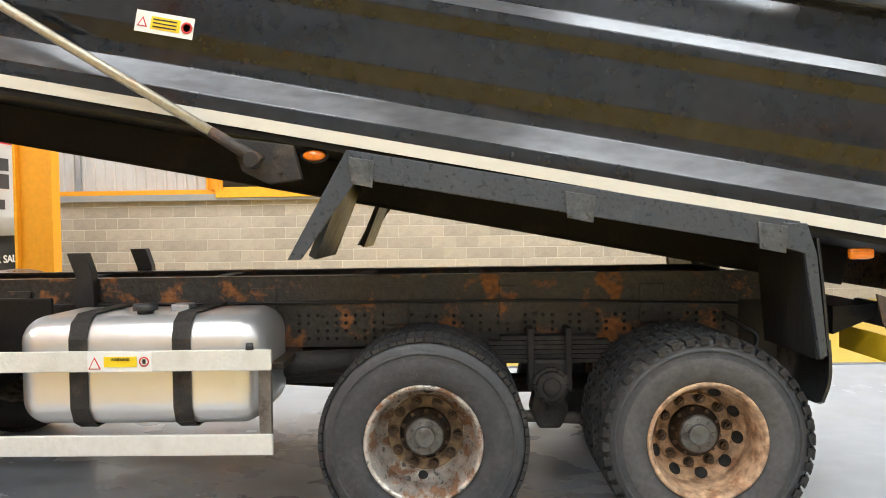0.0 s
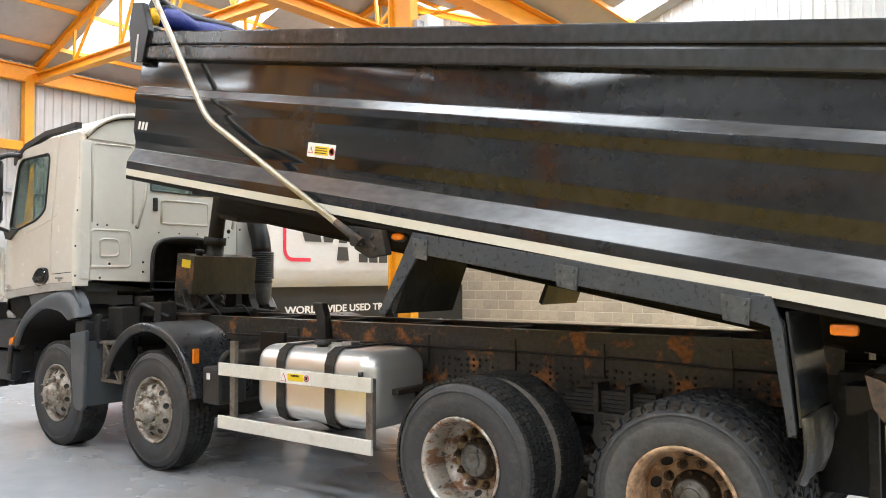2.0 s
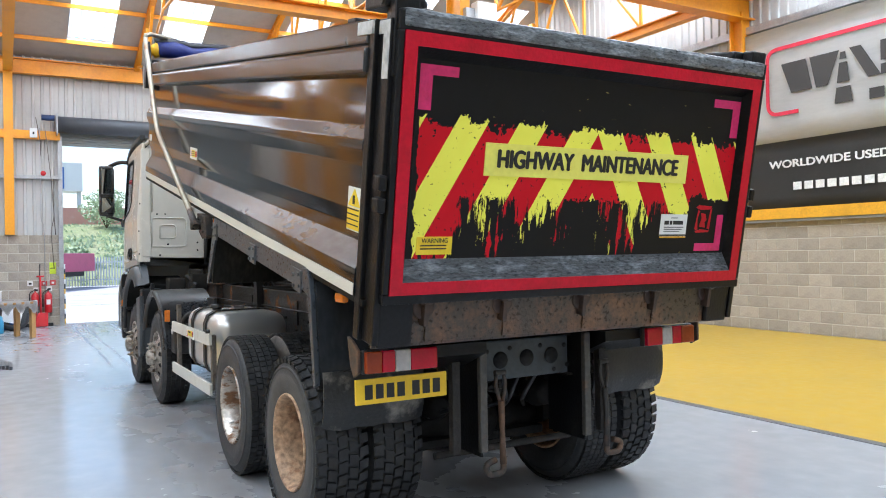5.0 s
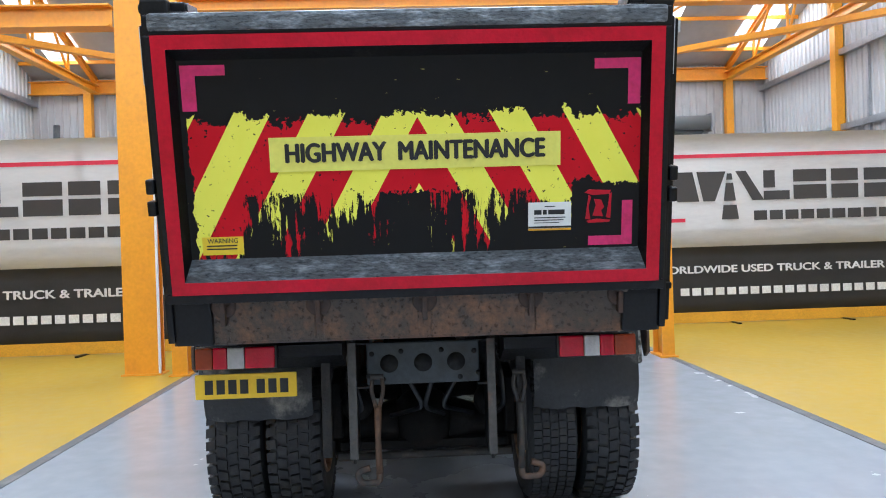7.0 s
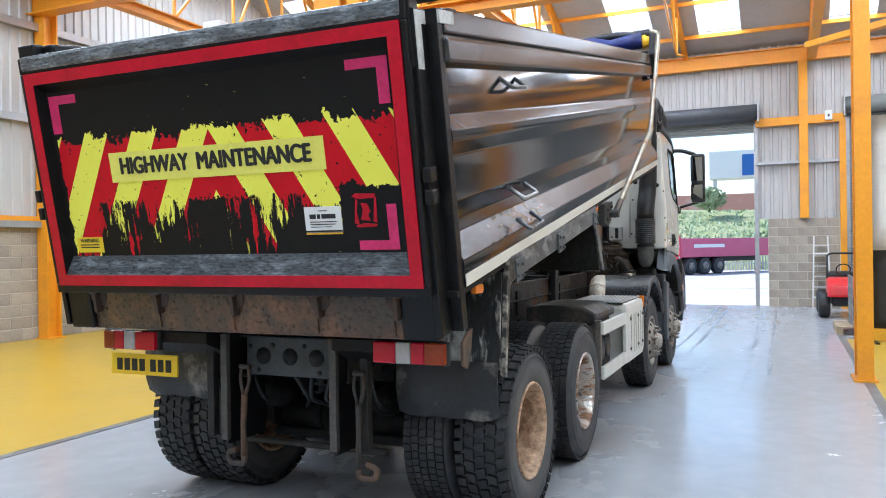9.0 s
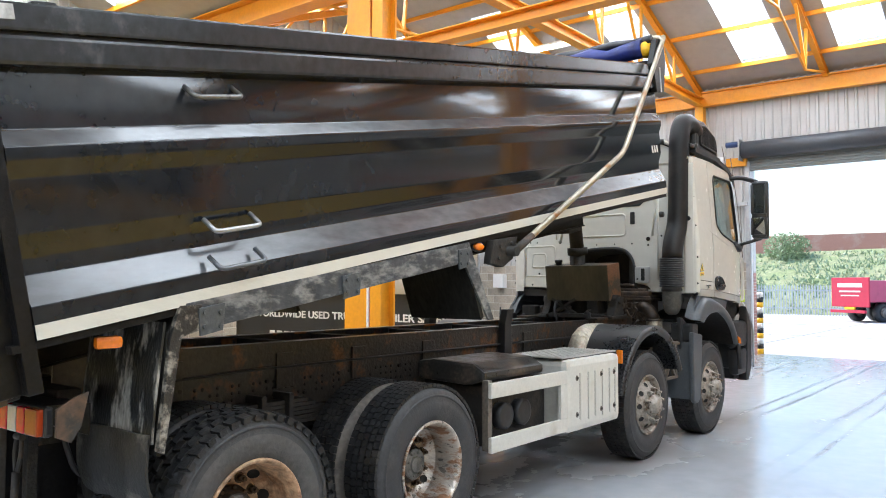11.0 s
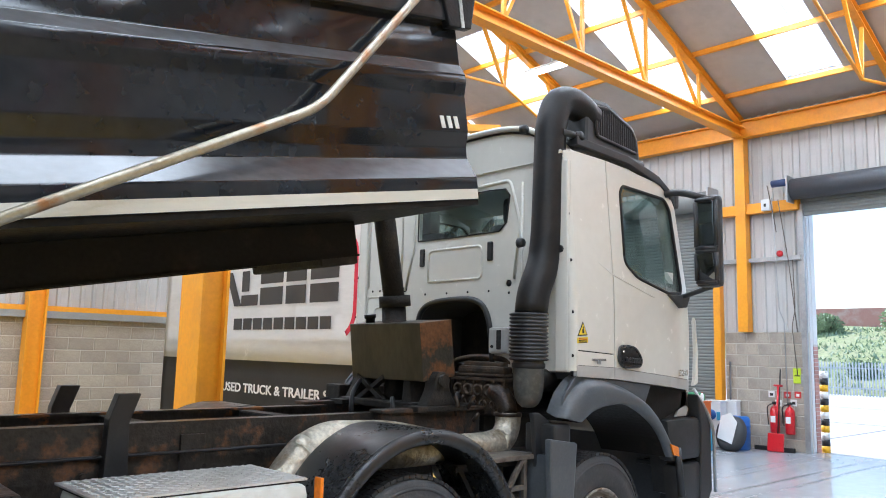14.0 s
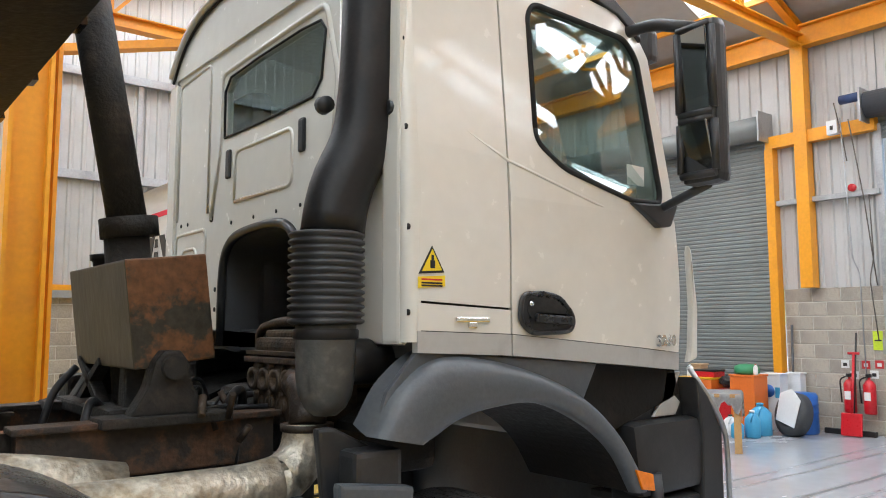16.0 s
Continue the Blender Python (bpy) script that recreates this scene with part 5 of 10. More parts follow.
# wings over the rear wheels, carried by the body
def wing(sg):
    y0, y1 = sorted((YC + sg * 1.235, YC + sg * 0.62))
    yo = YC + sg * 1.235
    top = [(-0.515, 1.905), (1.56, 1.545)]
    pts = [(-0.72, 1.42), (-0.515, 1.905), (1.56, 1.545), (1.66, 1.42), (1.70, 0.9)]
    inner = [(1.66, 0.9), (1.62, 1.40), (1.54, 1.51), (-0.50, 1.865), (-0.69, 1.40)]
    part("wing_plate", prism(bmesh.new(), pts + inner, "y", y0, y1), M_WING_PLATE, truck, "dusty black steel wing over the twin axles")
    bm = bmesh.new()
    y2, y3 = sorted((yo, yo + sg * 0.02))
    prism(bm, [(-0.53, 1.915), (1.58, 1.55), (1.60, 1.41), (-0.40, 1.765)], "y", y2, y3, 0.004)
    prism(bm, [(-0.53, 1.915), (-0.40, 1.80), (-0.455, 1.785), (-0.50, 1.75), (-0.755, 1.40), (-0.82, 1.40)], "y", *sorted((yo, yo + sg * 0.017)), 0.004)
    part("wing_flange", bm, M_FENDER_STEEL if sg < 0 else M_FENDER_WORN, truck, "worn blue-grey steel flange")
    for a, w in ((-0.46, 0.12), (0.56, 0.14), (1.45, 0.14)):
        z = 1.86 - (a + 0.46) * 0.1735
        bm = prism(bmesh.new(), [(a - w / 2, z + 0.01 + w * 0.087), (a + w / 2, z + 0.01 - w * 0.087), (a + w / 2 - 0.01, z - 0.115 - w * 0.087), (a - w / 2 + 0.01, z - 0.115 + w * 0.087)], "y", *sorted((yo + sg * 0.02, yo + sg * 0.032)), 0.003)
        for i in (-1, 1):
            for j in (-0.02, -0.085):
                tube(bm, [(a + i * w * 0.3, yo + sg * 0.03, z + j), (a + i * w * 0.3, yo + sg * 0.042, z + j)], 0.011, 6)
        part("flange_joint", bm, M_JOINT, truck)
    bm = bmesh.new()
    prism(bm, [(1.50, 1.43), (1.50, 1.545), (1.61, 1.54), (1.655, 1.40), (1.705, 0.92), (1.672, 0.905), (1.60, 1.40)], "y", *sorted((yo - sg * 0.005, yo + sg * 0.024)), 0.004)
    part("wing_rear_edge", bm, M_FENDER_STEEL if sg < 0 else M_BATTERED, truck, "battered steel edge strip" if sg > 0 else "")
    bm = bmesh.new()
    flap = spline([(1.675, 1.47), (1.705, 1.2), (1.722, 1.0), (1.724, 0.95)], 4)
    loft(bm, [[(p.x, YC + sg * (1.235 - 0.615 * k / 6), p.y) for p in flap] for k in range(7)])
    bmesh.ops.solidify(bm, geom=bm.faces[:], thickness=0.012)
    part("back_plate", soft(bm, 40), M_BACKPLATE if sg > 0 else M_RAIL, truck, "scratched black back plate of the wing")
    bm = bmesh.new()
    flap = spline([(1.735, 0.99), (1.742, 0.86), (1.735, 0.76), (1.705, 0.67)], 4)
    rows = []
    for k in range(13):
        q = k / 12
        rise = 0.022 * max(0.0, abs(q - 0.5) * 2 - 0.84) / 0.16 + 0.005 * math.sin(k * 1.9)
        rows.append([(p.x + 0.006 * math.sin(k * 0.8), YC + sg * (1.225 - 0.60 * q), p.y + rise * (0.99 - p.y) / 0.32) for p in flap])
    loft(bm, rows)
    bmesh.ops.solidify(bm, geom=bm.faces[:], thickness=0.014)
    part("mud_flap", bm, M_FLAP, truck, "scuffed rubber mud flap")


both(wing)

# chassis
for sg in (-1, 1):
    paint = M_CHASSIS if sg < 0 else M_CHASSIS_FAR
    yo, yi = YC + sg * 0.385, YC + sg * 0.30
    bm = bmesh.new()
    box(bm, -4.95, 1.85, *sorted((yo, yo - sg * 0.012)), 0.85, 1.10)
    for z in (0.85, 1.089):
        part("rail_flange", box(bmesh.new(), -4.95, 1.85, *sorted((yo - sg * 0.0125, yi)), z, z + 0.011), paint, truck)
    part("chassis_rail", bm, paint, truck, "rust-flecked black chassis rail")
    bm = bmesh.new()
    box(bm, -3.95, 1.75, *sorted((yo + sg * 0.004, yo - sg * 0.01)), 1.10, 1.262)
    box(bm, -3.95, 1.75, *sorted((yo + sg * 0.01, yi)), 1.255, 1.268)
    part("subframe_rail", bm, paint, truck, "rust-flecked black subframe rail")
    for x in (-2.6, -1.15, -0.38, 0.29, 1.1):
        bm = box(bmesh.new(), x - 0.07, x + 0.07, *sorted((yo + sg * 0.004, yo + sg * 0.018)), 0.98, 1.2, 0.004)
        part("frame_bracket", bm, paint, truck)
    # holes punched in the rail
    bm = bmesh.new()
    rows = [(-0.95 + i * 0.055, 0.90 + j * 0.045) for i in range(13) for j in range(4) if (i * 7 + j * 3) % 5] + [(-0.2 + i * 0.052, 0.94 + j * 0.042) for i in range(36) for j in range(3) if (i * 5 + j * 7) % 8 > 2]
    for x, z in rows:
        lathe(bm, [(yo + sg * 0.0005, 0.0), (yo + sg * 0.0005, 0.011), (yo + sg * 0.002, 0.011), (yo + sg * 0.002, 0.0)], 8, "y", (x, 0, z))
    tagged(part("hole_pattern", bm, M_SEAM, truck), kind="stuff")
    bm = bmesh.new()
    for x, z in [(-3.6 + k * 0.31, 0.93 + 0.1 * (k % 2)) for k in range(16)]:
        tube(bm, [(x, yo, z), (x, yo + sg * 0.02, z)], 0.013, 6)
    tagged(part("rail_bolts", bm, M_GRIME, truck), kind="stuff")
    # post stubs standing on the frame
    bm = prism(bmesh.new(), [(-2.24, 1.0), (-2.12, 1.0), (-2.13, 1.3), (-2.17, 1.42), (-2.28, 1.42), (-2.23, 1.28)], "y", *sorted((yo + sg * 0.01, yo + sg * 0.08)), 0.006)
    part("body_guide", bm, M_PLASTIC, truck, "black guide horn on the frame")
    # springs and hub of the bogie
    bm = bmesh.new()
    for k in range(6):
        box(bm, 0.49 - 0.62 + k * 0.07, 0.49 + 0.62 - k * 0.07, *sorted((YC + sg * 0.44, YC + sg * 0.54)), 0.83 + k * 0.026 - 0.06, 0.852 + k * 0.026 - 0.06)
    part("leaf_spring", bm, M_GRIME, truck, "stacked black leaf spring")
    bm = bmesh.new()
    box(bm, 0.40, 0.58, *sorted((YC + sg * 0.42, YC + sg * 0.6)), 0.60, 0.80, 0.02)
    for x in (0.37, 0.58):
        box(bm, x, x + 0.035, *sorted((YC + sg * 0.42, YC + sg * 0.58)), 0.62, 0.97, 0.006)
    lathe(bm, [(YC + sg * 0.6, 0.10), (YC + sg * 0.63, 0.10), (YC + sg * 0.632, 0.082), (YC + sg * 0.66, 0.08), (YC + sg * 0.662, 0.05), (YC + sg * 0.675, 0.045), (YC + sg * 0.675, 0.0)], 20, "y", (0.49, 0, 0.66), smooth=False)
    for k in range(6):
        q = (0.49 + 0.09 * math.cos(k * 1.047), 0.66 + 0.09 * math.sin(k * 1.047))
        tube(bm, [(q[0], YC + sg * 0.62, q[1]), (q[0], YC + sg * 0.65, q[1])], 0.012, 6)
    prism(bm, [(0.41, 0.62), (0.57, 0.62), (0.60, 0.50), (0.55, 0.40), (0.43, 0.40), (0.38, 0.50)], "y", *sorted((YC + sg * 0.40, YC + sg * 0.56)), 0.02)
    part("spring_saddle", bm, M_GRIME, truck)
    bm = tube(bmesh.new(), [(0.16, YC + sg * 0.5, 0.47), (0.82, YC + sg * 0.5, 0.44)], 0.034, 12)
    for x, z in ((0.22, 0.465), (0.76, 0.445)):
        lathe(bm, [(YC + sg * 0.44, 0.0), (YC + sg * 0.44, 0.05), (YC + sg * 0.45, 0.058), (YC + sg * 0.55, 0.058), (YC + sg * 0.56, 0.05), (YC + sg * 0.56, 0.0)], 16, "y", (x, 0, z))
    part("torque_rod", bm, M_POST, truck, "dusty grey torque rod between the axles")
for x in (-4.6, -3.3, -2.4, -1.5, -0.6, 0.1, 0.9, 1.6):
    part("cross_member", box(bmesh.new(), x - 0.05, x + 0.05, YC - 0.3, YC + 0.3, 1.16, 1.255, 0.01), M_GRIME, truck)
for x, z in ((-0.19, 0.505), (1.16, 0.505)):
    bm = tube(bmesh.new(), [(x, YC - 0.9, z), (x, YC + 0.9, z)], 0.075, 14)
    lathe(bm, [(-0.2, 0.0), (-0.17, 0.14), (-0.05, 0.2), (0.05, 0.2), (0.17, 0.14), (0.2, 0.0)], 20, "x", (x, YC, z + 0.02))
    for s in (-1, 1):
        tube(bm, [(x, YC + s * 0.16, z + 0.01), (x, YC + s * 0.34, z), (x, YC + s * 0.62, z)], [0.15, 0.105, 0.10], 16)
    part("drive_axle", bm, M_UNDER, truck, "oily black drive axle")
for x in (-5.11, -3.44):
    bm = tube(bmesh.new(), [(x, YC - 0.95, 0.48), (x, YC - 0.6, 0.42), (x, YC + 0.6, 0.42), (x, YC + 0.95, 0.48)], 0.07, 10)
    part("steer_axle", bm, M_GRIME, truck)
part("prop_shaft", tube(bmesh.new(), [(-4.0, YC, 0.8), (-0.2, YC, 0.55), (1.1, YC, 0.55)], 0.06, 12), M_GRIME, truck)
bm = bmesh.new()
box(bm, -1.2, -0.45, YC - 0.35, YC + 0.35, 0.62, 0.85, 0.05)
tube(bm, bend([(-1.1, YC - 0.62, 0.78), (-0.75, YC - 0.62, 0.8), (-0.4, YC - 0.45, 0.78)], 0.1), 0.07, 12)
part("air_reservoir", bm, M_GRIME, truck)

# rear end
bm = box(bmesh.new(), 1.83, 1.86, YC - 0.31, YC + 0.31, 0.87, 1.1, 0.01)
part("rear_cross_member", bm, M_CROSS, truck, "blue-grey drilled cross member")
for y, z, r in ((-0.186, 0.985, 0.05), (0.0, 0.985, 0.05), (0.18, 0.985, 0.05), (-0.3, 0.92, 0.014), (-0.28, 1.04, 0.014), (0.28, 1.04, 0.014), (0.3, 0.92, 0.014), (-0.12, 1.05, 0.014), (0.1, 1.05, 0.014), (0.2, 0.9, 0.014), (-0.22, 0.9, 0.014)):
    part("member_hole", lathe(bmesh.new(), [(1.861, 0.0), (1.861, r), (1.864, r), (1.864, 0.0)], 20, "x", (0, YC + y, z)), M_SEAM, truck)
for y, w in ((4.505, 0.045), (5.245, 0.045)):
    bm = box(bmesh.new(), 1.60, 1.955, y - 0.008, y + 0.008, 0.47, 1.12, 0.004)
    part("guard_plate", bm, M_BLACK_WORN, truck, "upright black plate behind the axle")
    bm = box(bmesh.new(), 1.95, 1.985, y - w / 2, y + w / 2, 0.5, 1.12, 0.006)
    part("tow_leg", bm, M_LEG, truck, "grey-brown steel drop leg")
for y, k in ((4.635, -1), (5.395, 1)):
    bm = bmesh.new()
    for s in (-1, 1):
        tube(bm, bend([(1.95, y + s * 0.022, 0.93), (1.955, y + s * 0.034, 0.86), (1.96, y + s * 0.006, 0.76)], 0.03), 0.011, 8)
    tube(bm, [(1.95, y - 0.035, 0.93), (1.95, y + 0.035, 0.93)], 0.016, 8)
    tube(bm, [(1.96, y, 0.77), (1.97, y + k * 0.004, 0.6), (1.97, y, 0.42)], [0.02, 0.016, 0.02], 8)
    tube(bm, bend([(1.97, y, 0.44), (1.97, y, 0.37), (1.97, y + k * 0.10, 0.37), (1.97, y + k * 0.12, 0.43), (1.97, y + k * 0.05, 0.45)], 0.03), 0.018, 8)
    part("tow_hook", bm, M_TOWLEG, truck, "rusty hook hanging from a forked lever")
for s in (-1, 1):
    bm = lathe(bmesh.new(), [(1.30, 0.0), (1.30, 0.07), (1.33, 0.085), (1.40, 0.085), (1.405, 0.098), (1.43, 0.098), (1.435, 0.085), (1.50, 0.08), (1.53, 0.05), (1.53, 0.0)], 20, "x", (0, YC + s * 0.40, 0.68))
    part("brake_chamber", bm, M_UNDER, truck, "black spring brake chamber")
    part("axle_bracket", prism(bmesh.new(), [(1.16, 0.42), (1.34, 0.46), (1.36, 0.80), (1.10, 0.86), (1.0, 0.6)], "y", *sorted((YC + s * 0.50, YC + s * 0.56)), 0.01), M_UNDER, truck)
part("spring_beam", box(bmesh.new(), 1.36, 1.46, YC - 0.46, YC + 0.46, 0.80, 0.90, 0.012), M_UNDER, truck)
part("lower_tie", box(bmesh.new(), 1.22, 1.32, YC - 0.52, YC + 0.52, 0.37, 0.43, 0.02), M_UNDER, truck)
part("under_run_bar", tube(bmesh.new(), [(1.62, YC - 0.5, 0.42), (1.62, YC + 0.5, 0.42)], 0.022, 8), M_GRIME, truck)
for sg in (-1, 1):
    y0, y1 = (3.73, 4.13) if sg < 0 else (5.585, 5.985)
    lamp = part("tail_lamp", box(bmesh.new(), 2.075, 2.115, y0 - 0.008, y1 + 0.008, 1.02, 1.14, 0.012), M_PLASTIC, truck, "red and white rear lamp cluster")
    w = (y1 - y0)
    for a, b, m in ((0.0, 0.22, M_LENS_DARKRED), (0.22, 0.4, M_LENS_RED), (0.4, 0.62, M_LENS_WHITE), (0.62, 1.0, M_LENS_RED)) if sg < 0 else ((0.0, 0.32, M_LENS_RED), (0.32, 0.53, M_LENS_WHITE), (0.53, 0.72, M_LENS_RED), (0.72, 1.0, M_LENS_DARKRED)):
        part("lens", box(bmesh.new(), 2.10, 2.14, y0 + a * w + 0.001, y0 + b * w - 0.001, 1.026, 1.134, 0.008), m, lamp)
    bm = prism(bmesh.new(), [(1.86, 1.12), (2.08, 1.13), (2.08, 1.07), (1.86, 0.98)], "y", *sorted((YC + sg * 0.42, YC + sg * 0.98)))
    part("lamp_bracket", bm, M_BLACK_WORN, truck)
    y = YC + sg * 1.175
    bm = prism(bmesh.new(), [(1.97, 1.20), (2.03, 1.18), (2.10, 1.14), (2.10, 1.03), (2.04, 1.0), (2.0, 1.06)], "y", *sorted((y - 0.008, y + 0.008)), 0.003)
    part("lamp_guard", bm, M_TOWLEG, truck, "battered steel lamp guard plate")
    # hanging pipe by the flap
    part("spray_stay", box(bmesh.new(), 1.88, 1.93, *sorted((YC + sg * 0.55, YC + sg * 0.5)), 0.5, 1.05, 0.005), M_GRIME, truck)
plate = part("number_plate", box(bmesh.new(), 2.045, 2.06, 3.705, 4.225, 0.862, 0.99, 0.004), M_PLATE_YELLOW, truck, "yellow rear plate with dark bars")
for k, y in enumerate((3.755, 3.815, 3.875, 3.935, 4.02, 4.08, 4.14)):
    part("plate_bar", box(bmesh.new(), 2.06, 2.063, y, y + 0.042, 0.887, 0.96), M_INK, plate)
bm = bmesh.new()
for k, (y, a) in enumerate(((-0.45, 0.05), (-0.2, 0.1), (0.12, -0.06), (0.42, 0.02), (0.3, -0.1))):
    tube(bm, bend([(1.5, YC + y, 1.02), (1.72, YC + y + a, 0.9), (1.66, YC + y + a * 2, 0.7), (1.4, YC + y, 0.6)], 0.06), 0.014, 6)
part("brake_hose", bm, M_PLASTIC, truck)
for sg in (-1, 1):
    bm = box(bmesh.new(), 1.78, 1.9, *sorted((YC + sg * 0.42, YC + sg * 0.75)), 1.02, 1.16, 0.02)
    part("brake_chamber", bm, M_GRIME, truck)


# ---- wheels ----
def tyre_mesh(block, w=0.30, R=0.51):
    """A tyre about the y axis, outer face at -w/2, with a real tread pattern."""
    bm = bmesh.new()
    h = w / 2
    prof = [(-h + 0.035, 0.272), (-h + 0.012, 0.29), (-h, 0.36), (-h + 0.0, 0.398), (-h + 0.003, 0.403), (-h + 0.003, 0.42), (-h + 0.012, 0.462), (-h + 0.03, 0.484), (-h + 0.045, R - 0.018), (h - 0.045, R - 0.018), (h - 0.03, 0.484), (h - 0.012, 0.462), (h, 0.40), (h - 0.012, 0.29), (h - 0.035, 0.272)]
    lathe(bm, prof, 64, caps=False)
    for f in bm.faces:
        c = f.calc_center_median()
        f.material_index = 2 if block and math.hypot(c.x, c.z) < 0.402 and c.y < 0 else 0
    # raised rings on the sidewall
    n0 = len(bm.faces)
    lathe(bm, [(-h + 0.004, 0.432), (-h + 0.0, 0.436), (-h + 0.0, 0.445), (-h + 0.007, 0.449)], 64, caps=False)
    bm.faces.ensure_lookup_table()
    n1 = len(bm.faces)
    count = 44 if block else 72
    rows = [(-0.125, 0.055), (-0.062, 0.05), (0.0, 0.05), (0.062, 0.05), (0.125, 0.055)] if block else [(-0.1, 0.046), (-0.052, 0.04), (-0.004, 0.042), (0.046, 0.042), (0.096, 0.046)]
    for j, (a, wide) in enumerate(rows):
        for k in range(count):
            t = 2 * math.pi * (k + (0.5 if j % 2 else 0) * (1 if block else 0.4)) / count
            d = math.pi / count * (0.72 if block else 0.86)
            sk = 0.2 * d * (1 if j % 2 else -1) if block else 0
            vs = []
            for rr in (R - 0.02, R):
                for aa, tt in ((a - wide / 2, t - d + sk), (a + wide / 2, t - d - sk), (a + wide / 2, t + d - sk), (a - wide / 2, t + d + sk)):
                    edge = 0.012 if abs(aa) > 0.13 and rr == R else 0
                    vs.append(bm.verts.new(((rr - edge) * math.cos(tt), aa, (rr - edge) * math.sin(tt))))
            for f in ((4, 5, 6, 7), (0, 1, 5, 4), (1, 2, 6, 5), (2, 3, 7, 6), (3, 0, 4, 7)):
                bm.faces.new([vs[i] for i in f])
            if block and j in (0, 4):
                # shoulder lug
                s = -1 if j == 0 else 1
                q = [bm.verts.new((rr * math.cos(tt), s * yy, rr * math.sin(tt))) for rr, yy in ((R - 0.008, 0.147), (0.468, 0.149), (0.468, 0.13), (R - 0.008, 0.12)) for tt in (t - d * 0.8, t + d * 0.8)]
                for f in ((0, 1, 3, 2), (2, 3, 5, 4), (0, 2, 4, 6), (1, 7, 5, 3), (6, 7, 1, 0)):
                    bm.faces.new([q[i] for i in f])
    bm.faces.ensure_lookup_table()
    for f in bm.faces[n1:]:
        f.material_index = 1
    bmesh.ops.recalc_face_normals(bm, faces=bm.faces[:])
    return mesh_of(bm, "tyre", [M_TYRE, M_TREAD, M_TYRE_DUSTY])


def rim_mesh(kind, material, disc_material, holes, w=0.30):
    """Rim with its disc: 'dish' sunk deep as on twin wheels, 'proud' as on front wheels."""
    bm = bmesh.new()
    h = w / 2
    if kind == "dish":
        lathe(bm, [(-h + 0.03, 0.296), (-h + 0.012, 0.308), (-h + 0.002, 0.304), (-h + 0.002, 0.296), (-h + 0.012, 0.284), (-h + 0.03, 0.279), (-h + 0.045, 0.272), (-0.05, 0.264), (0.045, 0.262), (h - 0.03, 0.266), (h - 0.012, 0.29), (h - 0.03, 0.294)], 64, caps=False)
        n = len(bm.faces)
        lathe(bm, [(0.038, 0.263), (0.058, 0.252), (0.10, 0.214), (0.104, 0.206), (0.088, 0.203), (0.084, 0.197), (0.094, 0.19), (0.094, 0.11)], 64, caps=False)
        r, yy, nr = 0.232, 0.0795, Vector((-0.72, -0.70))
    else:
        d = -h + 0.035
        lathe(bm, [(-h + 0.03, 0.294), (-h + 0.012, 0.302), (-h + 0.004, 0.298), (-h + 0.01, 0.284), (-h + 0.05, 0.268), (-h + 0.09, 0.255), (d, 0.24), (d + 0.03, 0.246), (h - 0.03, 0.26), (h - 0.012, 0.29), (h - 0.03, 0.294)], 56, caps=False)
        n = len(bm.faces)
        lathe(bm, [(d + 0.03, 0.246), (d, 0.236), (d - 0.045, 0.178), (d - 0.06, 0.168), (d - 0.06, 0.10)], 56, caps=False)
        r, yy, nr = 0.212, d - 0.0185, Vector((0.61, -0.79))
    bm.faces.ensure_lookup_table()
    for f in bm.faces[n:]:
        c = f.calc_center_median()
        f.material_index = 2 if kind != "dish" or math.hypot(c.x, c.z) < 0.207 else 0
    n = len(bm.faces)
    # hand holes on the slanted ring
    for k in range(holes):
        t = 2 * math.pi * (k + 0.5) / holes
        nrm = Vector((math.cos(t) * nr.x, nr.y, math.sin(t) * nr.x)).normalized()
        q = Matrix.Translation((r * math.cos(t), yy, r * math.sin(t))) @ nrm.to_track_quat("Z", "Y").to_matrix().to_4x4()
        m = len(bm.verts)
        hr = 0.034 if holes == 10 and kind == "dish" else 0.0265
        lathe(bm, [(0.003, 0.0), (0.003, hr), (0.0045, hr + 0.0015), (-0.004, hr + 0.0065)], 18, "z", caps=False)
        bm.verts.ensure_lookup_table()
        bmesh.ops.transform(bm, matrix=q, verts=bm.verts[m:])
    bm.faces.ensure_lookup_table()
    for i, f in enumerate(bm.faces):
        if i >= n:
            f.material_index = 1 if (i - n) % 54 < 18 else 0
    for v in bm.verts:
        v.co.x, v.co.z = v.co.x * 0.935, v.co.z * 0.935
    return mesh_of(bm, "rim", [material, M_SEAM, disc_material])


